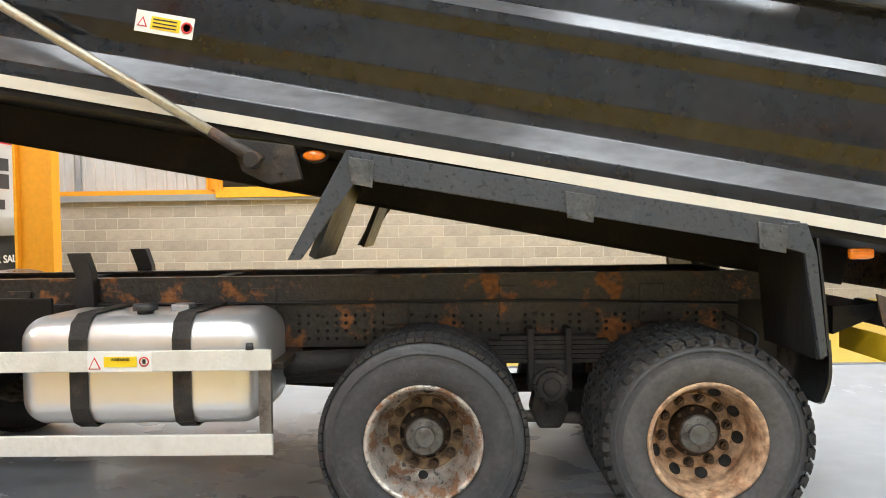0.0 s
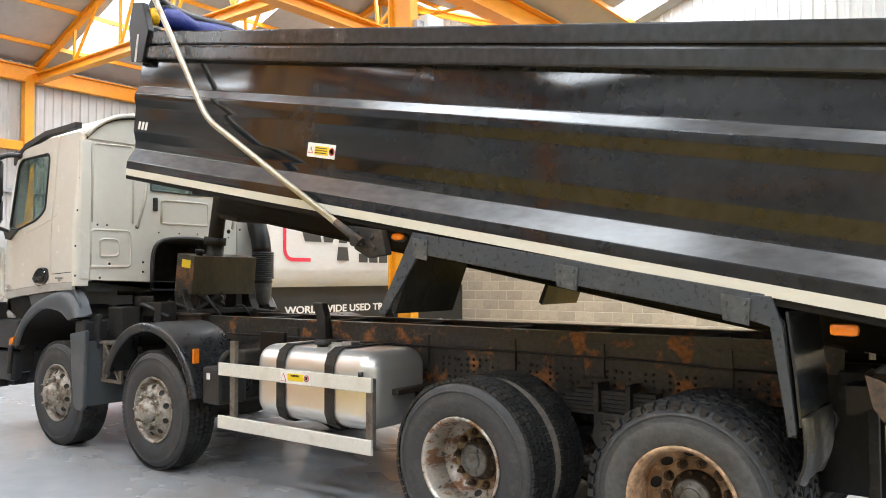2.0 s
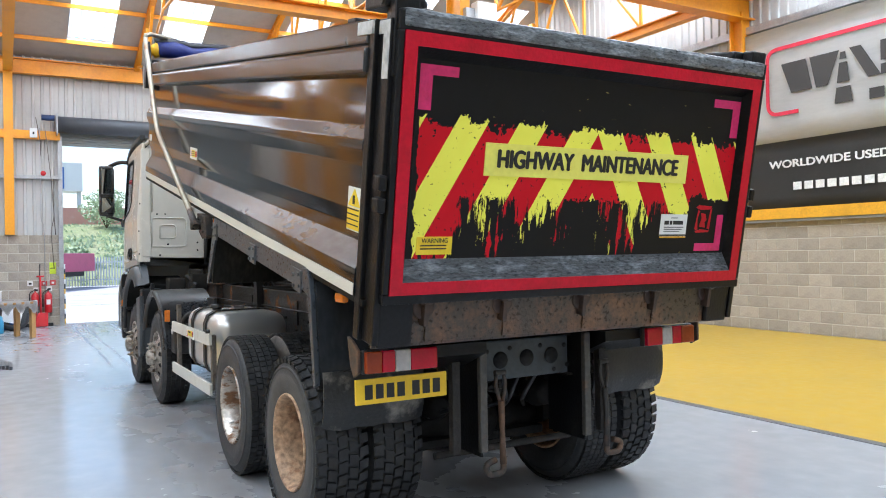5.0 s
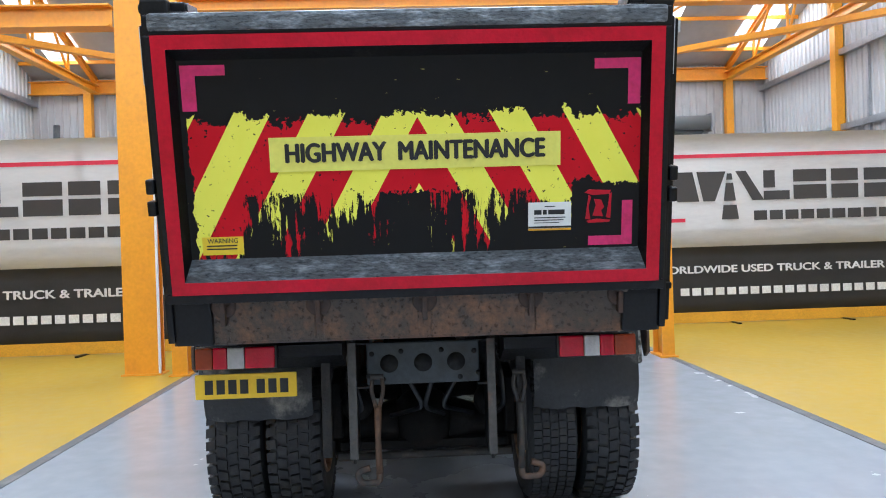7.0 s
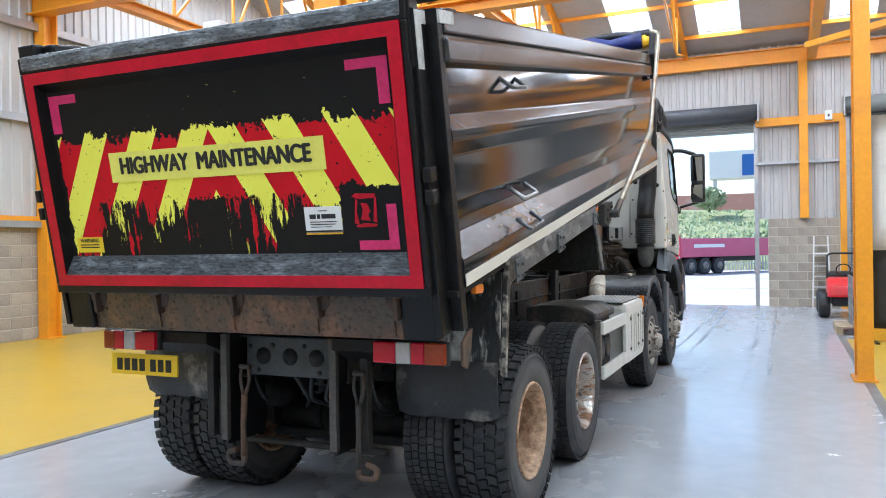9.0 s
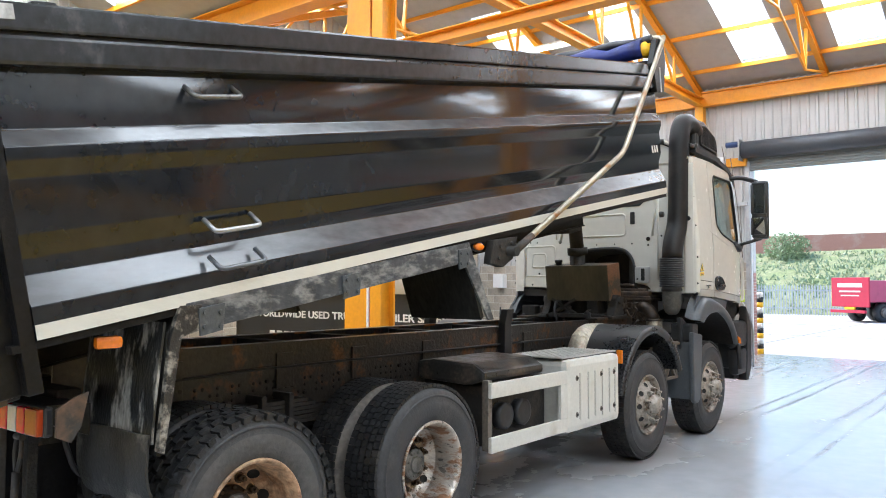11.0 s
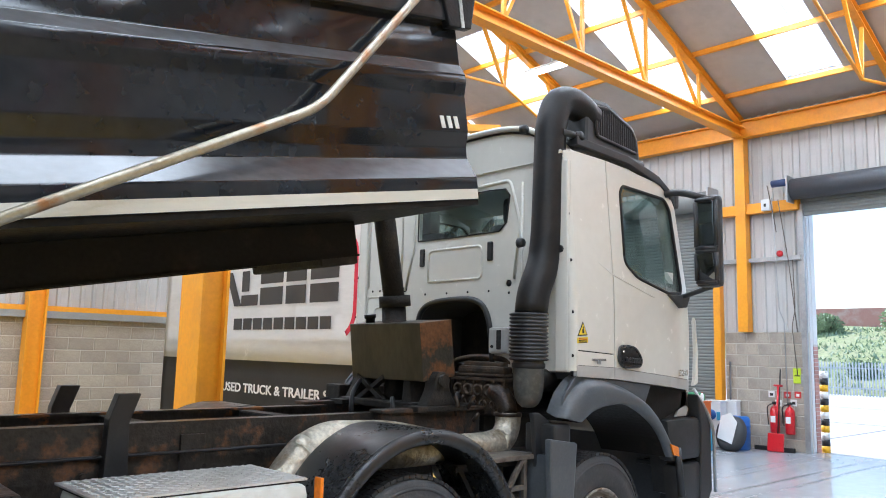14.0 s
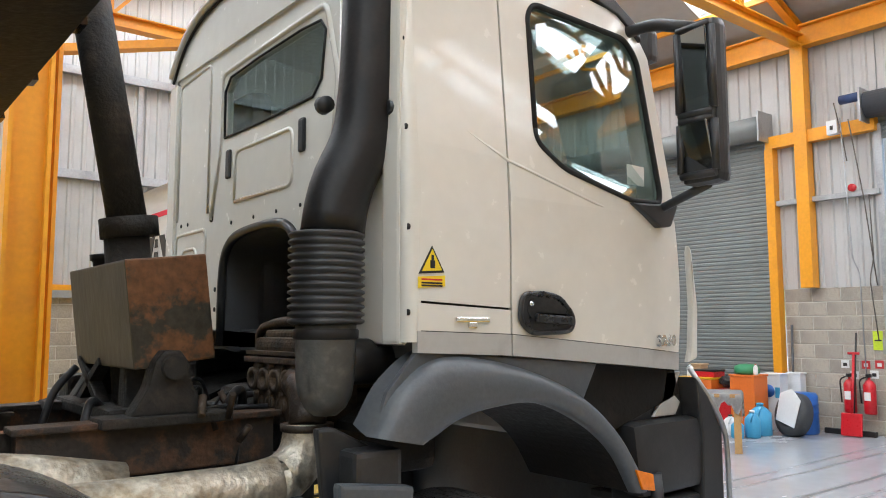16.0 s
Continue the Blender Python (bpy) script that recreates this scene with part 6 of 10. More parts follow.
def hub_mesh(kind, w=0.30):
    bm = bmesh.new()
    h = w / 2
    if kind == "dish":
        disc, pitch, mats = 0.094, 0.165, [M_GREASE, M_NUT, M_HUBCAP]
        lathe(bm, [(disc + 0.01, 0.128), (disc - 0.012, 0.128), (disc - 0.016, 0.118), (disc - 0.03, 0.112), (disc - 0.034, 0.098), (disc - 0.075, 0.094), (disc - 0.082, 0.084)], 40, caps=False)
        n1 = len(bm.faces)
        lathe(bm, [(disc - 0.078, 0.088), (disc - 0.088, 0.083), (disc - 0.092, 0.078), (disc - 0.092, 0.05), (disc - 0.096, 0.047), (disc - 0.104, 0.046), (disc - 0.107, 0.042), (disc - 0.105, 0.0)], 36, caps=False)
        for k in range(8):
            t = 2 * math.pi * (k + 0.5) / 8
            x, z = 0.064 * math.cos(t), 0.064 * math.sin(t)
            tube(bm, [(x, disc - 0.09, z), (x, disc - 0.099, z)], 0.007, 6)
        n2 = len(bm.faces)
    else:
        disc, pitch, mats = -h - 0.025, 0.147, [M_RIM_WHITE, M_HUB, M_HUBCAP]
        lathe(bm, [(disc, 0.11), (disc - 0.02, 0.105), (disc - 0.03, 0.085), (disc - 0.06, 0.08), (disc - 0.075, 0.06), (disc - 0.08, 0.0)], 36)
        n1 = n2 = len(bm.faces)
    for k in range(10):
        t = 2 * math.pi * k / 10
        x, z = pitch * math.cos(t), pitch * math.sin(t)
        tube(bm, [(x, disc + 0.0, z), (x, disc - 0.008, z)], 0.028, 12)
        tube(bm, [(x, disc - 0.008, z), (x, disc - 0.036, z)], [0.022, 0.0195], 6)
        tube(bm, [(x, disc - 0.034, z), (x, disc - 0.056, z)], 0.011, 8)
        if kind == "dish":
            t += 0.31
            x, z = 0.106 * math.cos(t), 0.106 * math.sin(t)
            tube(bm, [(x, disc - 0.02, z), (x, disc - 0.045, z)], 0.010, 6)
    bm.faces.ensure_lookup_table()
    for i, f in enumerate(bm.faces):
        f.material_index = 0 if i < n1 else 2 if i < n2 else (1 if kind == "dish" else 0)
    if kind == "dish":
        for v in bm.verts:
            if math.hypot(v.co.x, v.co.z) < 0.12:
                v.co.x, v.co.z = v.co.x * 1.1, v.co.z * 1.1
    return mesh_of(bm, "wheel", mats)


TYRE_ROAD, TYRE_BLOCK = tyre_mesh(False), tyre_mesh(True)
RIM_A, RIM_B, RIM_C = rim_mesh("dish", M_RIM_STEEL, M_DISC_TAN, 2), rim_mesh("dish", M_RIM_RUST, M_RIM_RUST, 10), rim_mesh("proud", M_RIM_WHITE, M_RIM_WHITE, 10)
TYRE_INNER = TYRE_ROAD.copy()
TYRE_INNER.materials[0] = M_TYRE_PALE
TYRE_FRONT = TYRE_ROAD.copy()
TYRE_BLOCK_DUSTY = TYRE_BLOCK.copy()
TYRE_BLOCK_DUSTY.materials[2] = M_TYRE_DUSTY
TYRE_FRONT.materials[2] = M_TYRE_CLEAN
HUB_DISH, HUB_PROUD = hub_mesh("dish"), hub_mesh("proud")


def wheel(x, y, sg, tyre, rim, hub, flip=False, label=""):
    """A wheel with its outer face away from the centre line (flip: the inner of a twin pair)."""
    o = new("wheel", hub)
    o.parent = truck
    o.matrix_parent_inverse = Matrix.Translation(-truck.location)
    turn = 0 if (sg < 0) != flip else 180
    o.matrix_basis = pose(x, y, 0.508, 0, 0, turn) @ Matrix.Rotation(x * 3.1 + y, 4, "Y")
    for name, me in (("tyre", tyre), ("rim", rim)):
        c = new(name, me)
        c.parent = o
    return tagged(o, label)


for sg in (-1, 1):
    side = YC + sg * 1.24
    for x, rim, ty, inner in ((-0.19, RIM_A, TYRE_ROAD, TYRE_INNER), (1.16, RIM_B, TYRE_BLOCK if sg < 0 else TYRE_BLOCK_DUSTY, TYRE_BLOCK if sg < 0 else TYRE_ROAD)):
        wheel(x, side - sg * 0.15, sg, ty, rim, HUB_DISH, label="outer twin wheel with a scuffed steel rim" if rim is RIM_A else "outer twin wheel with a rusty tan rim")
        wheel(x, side - sg * 0.49, sg, inner, rim, HUB_DISH, True, label="inner twin wheel")
    for x in (-5.11, -3.44):
        wheel(x, side - sg * 0.16, sg, TYRE_FRONT, RIM_C, HUB_PROUD, label="front wheel with a dusty pale rim")

# ---- the cab ----
CAB = 1.205                              # half width


def cab_shape(bm):
    """Draw the sides in towards roof and windscreen."""
    for v in bm.verts:
        d = v.co.y - YC
        if abs(d) < 0.2:
            continue
        k = 0.075 * max(0.0, v.co.z - 2.1) + 0.26 * max(0.0, -5.95 - v.co.x) ** 2
        v.co.y -= math.copysign(k, d)
    return bm


def plate(pts, y, t=0.03, cuts=3, sg=1):
    """A side panel from an outline in (x, z), outer face at y."""
    bm = bmesh.new()
    f = bm.faces.new([bm.verts.new((p[0], y, p[1])) for p in pts])
    bmesh.ops.triangulate(bm, faces=[f])
    bmesh.ops.subdivide_edges(bm, edges=bm.edges[:], cuts=cuts, use_grid_fill=True)
    bm.normal_update()
    bm.faces.ensure_lookup_table()
    if bm.faces[0].normal.y * sg < 0:
        bmesh.ops.reverse_faces(bm, faces=bm.faces[:])
    bmesh.ops.solidify(bm, geom=bm.faces[:], thickness=t)
    return bm


def panel(x0, front, low, top, y, sg, t=0.03, nx=16, nz=10):
    """A side panel from x0 forward to the line front(v), between low(x) and top, outer face at y."""
    bm = bmesh.new()
    rows = []
    for j in range(nz + 1):
        v = j / nz
        row = []
        for i in range(nx + 1):
            x = x0 + (front(v) - x0) * i / nx
            row.append((x, y, low(x) + (top - low(x)) * v))
        rows.append(row)
    loft(bm, rows)
    bm.normal_update()
    bm.faces.ensure_lookup_table()
    if bm.faces[0].normal.y * sg < 0:
        bmesh.ops.reverse_faces(bm, faces=bm.faces[:])
    bmesh.ops.solidify(bm, geom=bm.faces[:], thickness=t)
    return bm


def ring(outer, inner, P, t, toward):
    """A panel with one hole: two outlines of equal count joined, P places a 2D point, toward is its outer side."""
    bm = bmesh.new()
    a, b = [bm.verts.new(P(*p)) for p in outer], [bm.verts.new(P(*p)) for p in inner]
    n = len(a)
    for k in range(n):
        bm.faces.new((a[k], a[(k + 1) % n], b[(k + 1) % n], b[k]))
    bm.normal_update()
    bm.faces.ensure_lookup_table()
    if bm.faces[0].normal.dot(Vector(toward)) < 0:
        bmesh.ops.reverse_faces(bm, faces=bm.faces[:])
    bmesh.ops.solidify(bm, geom=bm.faces[:], thickness=t)
    return bm


cab = part("cab", box(bmesh.new(), -6.40, -4.93, YC - 1.12, YC + 1.12, 1.50, 1.60), M_INTERIOR, truck, "white day cab with grey lower trim")
WIN = [(-5.465, 2.34), (-5.62, 2.245), (-6.05, 2.155), (-6.28, 2.17), (-6.30, 2.22), (-6.19, 2.84), (-6.10, 2.915), (-5.51, 2.925), (-5.465, 2.87)]
WOUT = [(-5.31, 2.10), (-5.62, 2.10), (-6.05, 2.10), (-6.42, 2.10), (-6.43, 2.22), (-6.30, 2.87), (-6.16, 3.02), (-5.45, 3.075), (-5.31, 3.08)]


def round_win():
    """The window with rounded corners; each point takes a partner on the door's outline."""
    win, out = [], []
    n = len(WIN)
    for k in range(n):
        a, p, b = (Vector((*WIN[i % n], 0)) for i in (k - 1, k, k + 1))
        q = Vector((*WOUT[k], 0))
        qa, qb = Vector((*WOUT[k - 1], 0)), Vector((*WOUT[(k + 1) % n], 0))
        r = min(0.05, (a - p).length * 0.45, (b - p).length * 0.45)
        s, e = p + (a - p).normalized() * r, p + (b - p).normalized() * r
        for i in range(5):
            t = i / 4
            c = s * (1 - t) ** 2 + p * 2 * t * (1 - t) + e * t * t
            win.append((c.x, c.y))
            w = q + ((qa - q) * 0.12 * (1 - 2 * t) if t < 0.5 else (qb - q) * 0.12 * (2 * t - 1))
            out.append((w.x, w.y))
    return win, out


WIN, WOUT = round_win()


def cab_side(sg):
    y = YC + sg * CAB
    door = part("door", soft(cab_shape(ring(WOUT, WIN, lambda x, z: (x, y, z), 0.03, (0, sg, 0)))), M_WHITE, cab, "white cab door")
    bm = panel(-5.31, lambda v: -6.43 - 0.16 * v * (1 - v), lambda x: 1.585 + (x + 5.31) * 0.085, 2.10, y, sg)
    part("door_panel", soft(cab_shape(bm)), M_WHITE, cab)
    part("side_panel", cab_shape(plate([(-4.88, 1.70), (-4.88, 3.08), (-5.30, 3.08), (-5.30, 1.68)], y, 0.03, 4, sg)), M_WHITE, cab)
    part("locker_door", cab_shape(plate([(-4.87, 1.60), (-4.87, 1.692), (-5.30, 1.672), (-5.30, 1.585)], y, 0.03, 1, sg)), M_WHITE, cab)
    part("lower_trim", cab_shape(plate([(-4.87, 1.525), (-4.87, 1.597), (-5.302, 1.582), (-5.302, 1.505)], y + sg * 0.002, 0.03, 1, sg)), M_TRIM, cab, "pale grey lower trim")
    part("lower_trim", cab_shape(plate([(-5.308, 1.505), (-5.308, 1.582), (-6.43, 1.487), (-6.42, 1.41)], y + sg * 0.002, 0.03, 2, sg)), M_TRIM, cab, "pale grey lower trim")
    # dark seals behind the gaps
    part("seal", cab_shape(box(bmesh.new(), -5.335, -5.28, *sorted((y - sg * 0.05, y - sg * 0.02)), 1.5, 3.07)), M_SEAM, cab)
    part("seal", cab_shape(box(bmesh.new(), -5.31, -4.87, *sorted((y - sg * 0.05, y - sg * 0.02)), 1.56, 1.72)), M_SEAM, cab)
    # crease on the door
    bm = tube(bmesh.new(), [(-5.02, y - sg * 0.004, 2.36), (-5.3, y - sg * 0.003, 2.24), (-5.8, y - sg * 0.003, 2.12), (-6.3, y - sg * 0.004, 2.03)], [0.002, 0.008, 0.008, 0.003], 8)
    part("crease", cab_shape(bm), M_WHITE, cab)
    # glass and its rubber
    bm = bmesh.new()
    f = bm.faces.new([bm.verts.new((p[0], y - sg * 0.012, p[1])) for p in WIN])
    if f.normal.y * sg < 0:
        f.normal_flip()
    bmesh.ops.solidify(bm, geom=[f], thickness=0.005)
    bmesh.ops.recalc_face_normals(bm, faces=bm.faces[:])
    glass = part("side_window", cab_shape(bm), M_GLASS, cab, "tinted side window")
    glass.visible_shadow = False
    pts = [(p[0], y - sg * 0.003, p[1]) for p in WIN]
    bm = tube(bmesh.new(), pts + [pts[0]], 0.014, 6)
    part("window_seal", cab_shape(bm), M_SEAM, cab)
    # handle
    hx, hz = -5.48, 1.655
    shape = [(0.02, 0.082), (-0.075, 0.07), (-0.155, -0.005), (-0.142, -0.062), (0.085, -0.07), (0.145, -0.02), (0.128, 0.078), (0.03, 0.082)]
    line = bend([(hx + a, y + sg * 0.012, hz + b) for a, b in shape], 0.035, 5)
    bm = soft(prism(bmesh.new(), [(p.x, p.z) for p in line], "y", *sorted((y, y + sg * 0.012))))
    part("door_handle", bm, M_WING, cab, "black recessed door handle")
    part("handle_rim", tube(bmesh.new(), line, 0.010, 8), M_WING, cab)
    inner = bend([(hx + a * 0.74, y + sg * 0.014, hz + 0.018 + b * 0.6) for a, b in shape], 0.025, 5)
    part("handle_bowl", prism(bmesh.new(), [(p.x, p.z) for p in inner], "y", *sorted((y + sg * 0.008, y + sg * 0.014))), M_SEAM, cab)
    part("grip", obox(bmesh.new(), (hx + 0.075, y + sg * 0.028, hz - 0.012), (hx - 0.13, y + sg * 0.028, hz - 0.022), 0.022, 0.034, (0, 1, 0), 0.008), M_WING, cab)
    part("lock", lathe(bmesh.new(), [(y + sg * 0.014, 0.0), (y + sg * 0.014, 0.011), (y + sg * 0.02, 0.011), (y + sg * 0.02, 0.0)], 12, "y", (hx + 0.085, 0, hz + 0.042)), M_CHROME, cab)
    # locker badge
    part("locker_latch", box(bmesh.new(), -5.19, -5.03, *sorted((y, y + sg * 0.012)), 1.628, 1.645, 0.004), M_CHROME, cab)
    part("locker_latch", box(bmesh.new(), -5.13, -5.09, *sorted((y, y + sg * 0.01)), 1.605, 1.628, 0.004), M_CHROME, cab)
    # model number in chrome figures
    bm = lettering("3240", 0.185, 0.048, 0.003, 0.006)
    for v in bm.verts:
        v.co.x += 0.12 * v.co.z
    if sg > 0:
        moved(bm, Matrix.Rotation(math.pi, 4, "Z"))
    for v in bm.verts:
        v.co += Vector((-6.285, y + sg * 0.012, 1.547))
        v.co.y -= sg * 0.26 * max(0, -5.93 - v.co.x) ** 2
    part("model_number", bm, M_CHROME, cab, "chrome model number")
    if sg > 0:
        part("warning_triangle", prism(bmesh.new(), [(-4.875, 1.79), (-4.985, 1.798), (-4.932, 1.888)], "y", y - 0.003, y + 0.003), M_INK, cab, "yellow warning triangle sticker")
        part("triangle_face", prism(bmesh.new(), [(-4.887, 1.799), (-4.974, 1.805), (-4.932, 1.876)], "y", y + 0.001, y + 0.0045), M_LABEL_YELLOW, cab)
        for a, b, c, d in ((-4.942, -4.922, 1.811, 1.838), (-4.937, -4.927, 1.838, 1.856)):
            part("triangle_symbol", box(bmesh.new(), a, b, y + 0.002, y + 0.006, c, d), M_INK, cab)
        part("sticker_text", prism(bmesh.new(), [(-4.872, 1.742), (-4.988, 1.75), (-4.988, 1.788), (-4.872, 1.78)], "y", y, y + 0.0035), M_LABEL_YELLOW, cab)
        for b, m in ((1.772, M_LABEL_RED), (1.760, M_INK), (1.751, M_INK)):
            part("sticker_line", box(bmesh.new(), -4.975, -4.885, y + 0.001, y + 0.0045, b - 0.003, b + 0.003), m, cab)
    # mirrors
    my = YC + sg * (1.48 if sg > 0 else 1.42)
    mir = part("mirror", box(bmesh.new(), -6.235, -6.13, my - 0.095, my + 0.095, 2.2, 2.91, 0.04), M_PLASTIC, cab, "tall black two-part door mirror")
    for z0, z1, dip in ((2.51, 2.86, -2), (2.25, 2.46, -12)):
        bm = box(bmesh.new(), -0.006, 0.006, -0.072, 0.072, (z0 - z1) / 2, (z1 - z0) / 2, 0.005)
        moved(bm, pose(-6.122, my, (z0 + z1) / 2, 0, -dip, -sg * 9))
        part("mirror_glass", bm, M_MIRROR, cab, "dark mirror glass")
        bm = bmesh.new()
        for a, b in (((-0.082, z0 - 0.012), (0.082, z0 - 0.012)), ((-0.082, z1 + 0.012), (0.082, z1 + 0.012)), ((-0.082, z0), (-0.082, z1)), ((0.082, z0), (0.082, z1))):
            tube(bm, [(-6.125, my + a[0], a[1]), (-6.125, my + b[0], b[1])], 0.017, 8)
        part("mirror_rim", bm, M_PLASTIC, cab)
    bm = tube(bmesh.new(), bend([(-6.13, YC + sg * 1.10, 2.96), (-6.17, YC + sg * 1.25, 2.97), (-6.2, my - sg * 0.04, 2.9)], 0.06), 0.028, 10)
    part("mirror_arm", bm, M_PLASTIC, cab)
    bm = tube(bmesh.new(), bend([(-6.3, YC + sg * 1.1, 2.14), (-6.25, YC + sg * 1.2, 2.14), (-6.2, my - sg * 0.0, 2.21)], 0.05), 0.02, 10)
    prism(bm, [(-6.02, 2.145), (-6.36, 2.165), (-6.30, 2.06), (-6.22, 2.05)], "y", *sorted((y - sg * 0.06, y + sg * 0.015)), 0.01)
    part("mirror_arm", bm, M_PLASTIC, cab)
    # roof-edge strip and small mirror on the front corner
    bm = prism(bmesh.new(), [(-4.95, 3.13), (-5.6, 3.11), (-6.05, 3.02), (-6.22, 2.93), (-6.2, 3.0), (-6.02, 3.09), (-5.6, 3.17), (-4.95, 3.19)], "y", *sorted((YC + sg * 1.08, YC + sg * 1.145)), 0.006)
    part("roof_gutter", bm, M_PLASTIC, cab)
    bm = box(bmesh.new(), -6.42, -6.33, *sorted((YC + sg * 0.98, YC + sg * 1.1)), 2.88, 3.05, 0.03)
    part("kerb_mirror", bm, M_PLASTIC, cab)
    # A pillar
    bm = obox(bmesh.new(), (-6.40, YC + sg * 1.06, 2.08), (-6.2, YC + sg * 1.06, 3.0), 0.1, 0.1, (0, 1, 0), 0.03)
    part("pillar", bm, M_WHITE, cab)
    # front wheel arch
    outer = [(-4.69, 1.265), (-4.79, 1.41), (-4.98, 1.512), (-5.33, 1.47), (-5.67, 1.345), (-5.88, 1.185), (-6.02, 1.0), (-6.05, 0.93)]
    inner = [(-4.88, 1.225), (-4.94, 1.25), (-5.04, 1.295), (-5.2, 1.325), (-5.42, 1.325), (-5.67, 1.225), (-5.84, 1.10), (-5.96, 0.93)]
    yo = YC + sg * 1.255
    so, si = spline(outer), spline(inner)
    rows = [[(p.x, yo - sg * 0.16, p.y + 0.03) for p in so]]
    for f, d in ((0.0, 0.085), (0.05, 0.045), (0.14, 0.018), (0.28, 0.004), (0.5, 0.0), (0.72, 0.0), (0.86, 0.006), (0.95, 0.018), (1.0, 0.035)):
        rows.append([(a.x + (b.x - a.x) * f, yo - sg * d, a.y + (b.y - a.y) * f) for a, b in zip(so, si)])
    rows.append([(b.x, yo - sg * 0.12, b.y + 0.005) for b in si])
    bm = loft(bmesh.new(), rows)
    bmesh.ops.solidify(bm, geom=bm.faces[:], thickness=0.006)
    soft(bm, 50)
    part("wheel_arch", bm, M_GREY_PLASTIC, cab, "scuffed grey plastic wheel arch")
    bm = prism(bmesh.new(), [(p.x, p.y) for p in si] + [(p.x, p.y + 0.03) for p in si[::-1]], "y", *sorted((yo - sg * 0.05, yo - sg * 0.62)))
    part("arch_liner", bm, M_UNDER, cab)
    part("arch_upper", prism(bmesh.new(), [(-4.72, 1.29), (-4.76, 1.40), (-4.88, 1.528), (-5.30, 1.50), (-5.80, 1.462), (-5.70, 1.30), (-5.33, 1.40), (-4.95, 1.44)], "y", *sorted((yo - sg * 0.065, yo - sg * 0.09)), 0.006), M_GREY_PLASTIC, cab)
    part("sill_recess", prism(bmesh.new(), [(-5.70, 1.47), (-6.42, 1.41), (-6.45, 1.30), (-5.9, 1.15), (-5.67, 1.30)], "y", *sorted((yo - sg * 0.13, yo - sg * 0.15))), M_UNDER, cab)
    bm = prism(bmesh.new(), [(-4.56, 1.14), (-4.84, 1.10), (-4.80, 0.7), (-4.76, 0.42), (-4.70, 0.38), (-4.62, 0.38), (-4.58, 0.42)], "y", *sorted((yo - sg * 0.02, yo - sg * 0.07)), 0.014)
    box(bm, -4.64, -4.60, *sorted((yo - sg * 0.07, yo - sg * 0.5)), 0.42, 1.03)
    part("arch_tail", bm, M_GREY_PLASTIC, cab)
    part("arch_tail_bracket", box(bmesh.new(), -4.82, -4.64, *sorted((yo - sg * 0.06, yo - sg * 0.3)), 1.03, 1.22, 0.02), M_PLASTIC, cab)
    part("side_repeater", prism(bmesh.new(), [(-5.94, 1.03), (-6.05, 1.0), (-6.06, 0.93), (-5.98, 0.945)], "y", *sorted((yo, yo + sg * 0.012)), 0.003), M_LENS_AMBER, cab, "amber indicator lens")
    # entry steps and bumper end
    bm = bmesh.new()
    prism(bm, [(-6.06, 1.38), (-6.44, 1.40), (-6.56, 1.30), (-6.66, 1.12), (-6.66, 0.62), (-6.55, 0.47), (-6.32, 0.47), (-6.3, 0.60), (-6.2, 0.62), (-6.14, 0.98), (-6.02, 1.0)], "y", *sorted((YC + sg * 0.95, YC + sg * 1.10)), 0.01)
    prism(bm, [(-6.48, 1.38), (-6.58, 1.28), (-6.68, 1.12), (-6.68, 0.62), (-6.56, 0.45), (-6.46, 0.45), (-6.5, 0.7), (-6.52, 1.1)], "y", *sorted((YC + sg * 1.08, YC + sg * 1.20)), 0.012)
    part("entry_steps", bm, M_PLASTIC, cab, "dark grey plastic entry steps")
    for z0, z1, xx in ((0.875, 1.195, -6.03), (0.53, 0.855, -6.14)):
        bm = prism(bmesh.new(), [(xx, z1), (-6.60, z1), (-6.62, z0 + 0.05), (-6.58, z0), (xx - 0.06, z0), (xx - 0.03, z0 + 0.1)], "y", *sorted((YC + sg * 1.06, YC + sg * 1.19)), 0.045)
        part("step_riser", soft(bm), M_PLASTIC, cab, "smooth dark plastic step panel")
        bm = box(bmesh.new(), -6.55, xx - 0.03, *sorted((YC + sg * 0.82, YC + sg * 1.10)), z1 - 0.03, z1 + 0.004, 0.006)
        for i in range(12):
            a = -6.53 + (xx + 6.46) * i / 12
            for k in range(4):
                b = YC + sg * (0.88 + k * 0.055)
                box(bm, a, a + 0.022, b - 0.014, b + 0.014, z1 + 0.004, z1 + 0.012)
        part("step_tread", bm, M_PLASTIC, cab)
    part("step_bracket_plate", prism(bmesh.new(), [(-6.26, 1.205), (-6.42, 1.205), (-6.46, 1.26), (-6.41, 1.30), (-6.47, 1.40), (-6.36, 1.40), (-6.33, 1.29)], "y", *sorted((YC + sg * 1.105, YC + sg * 1.125)), 0.004), M_TRIM, cab, "pale steel step bracket")
    part("step_edge", tube(bmesh.new(), [(-6.16, YC + sg * 1.19, 0.98), (-6.2, YC + sg * 1.2, 0.62)], 0.03, 8), M_PLASTIC, cab)
    bm = tube(bmesh.new(), bend([(-6.5, YC + sg * 1.15, 1.42), (-6.62, YC + sg * 1.2, 1.24), (-6.7, YC + sg * 1.21, 1.1), (-6.71, YC + sg * 1.21, 0.6)], 0.08), 0.013, 8)
    part("bumper_edge", bm, M_GALV, cab)
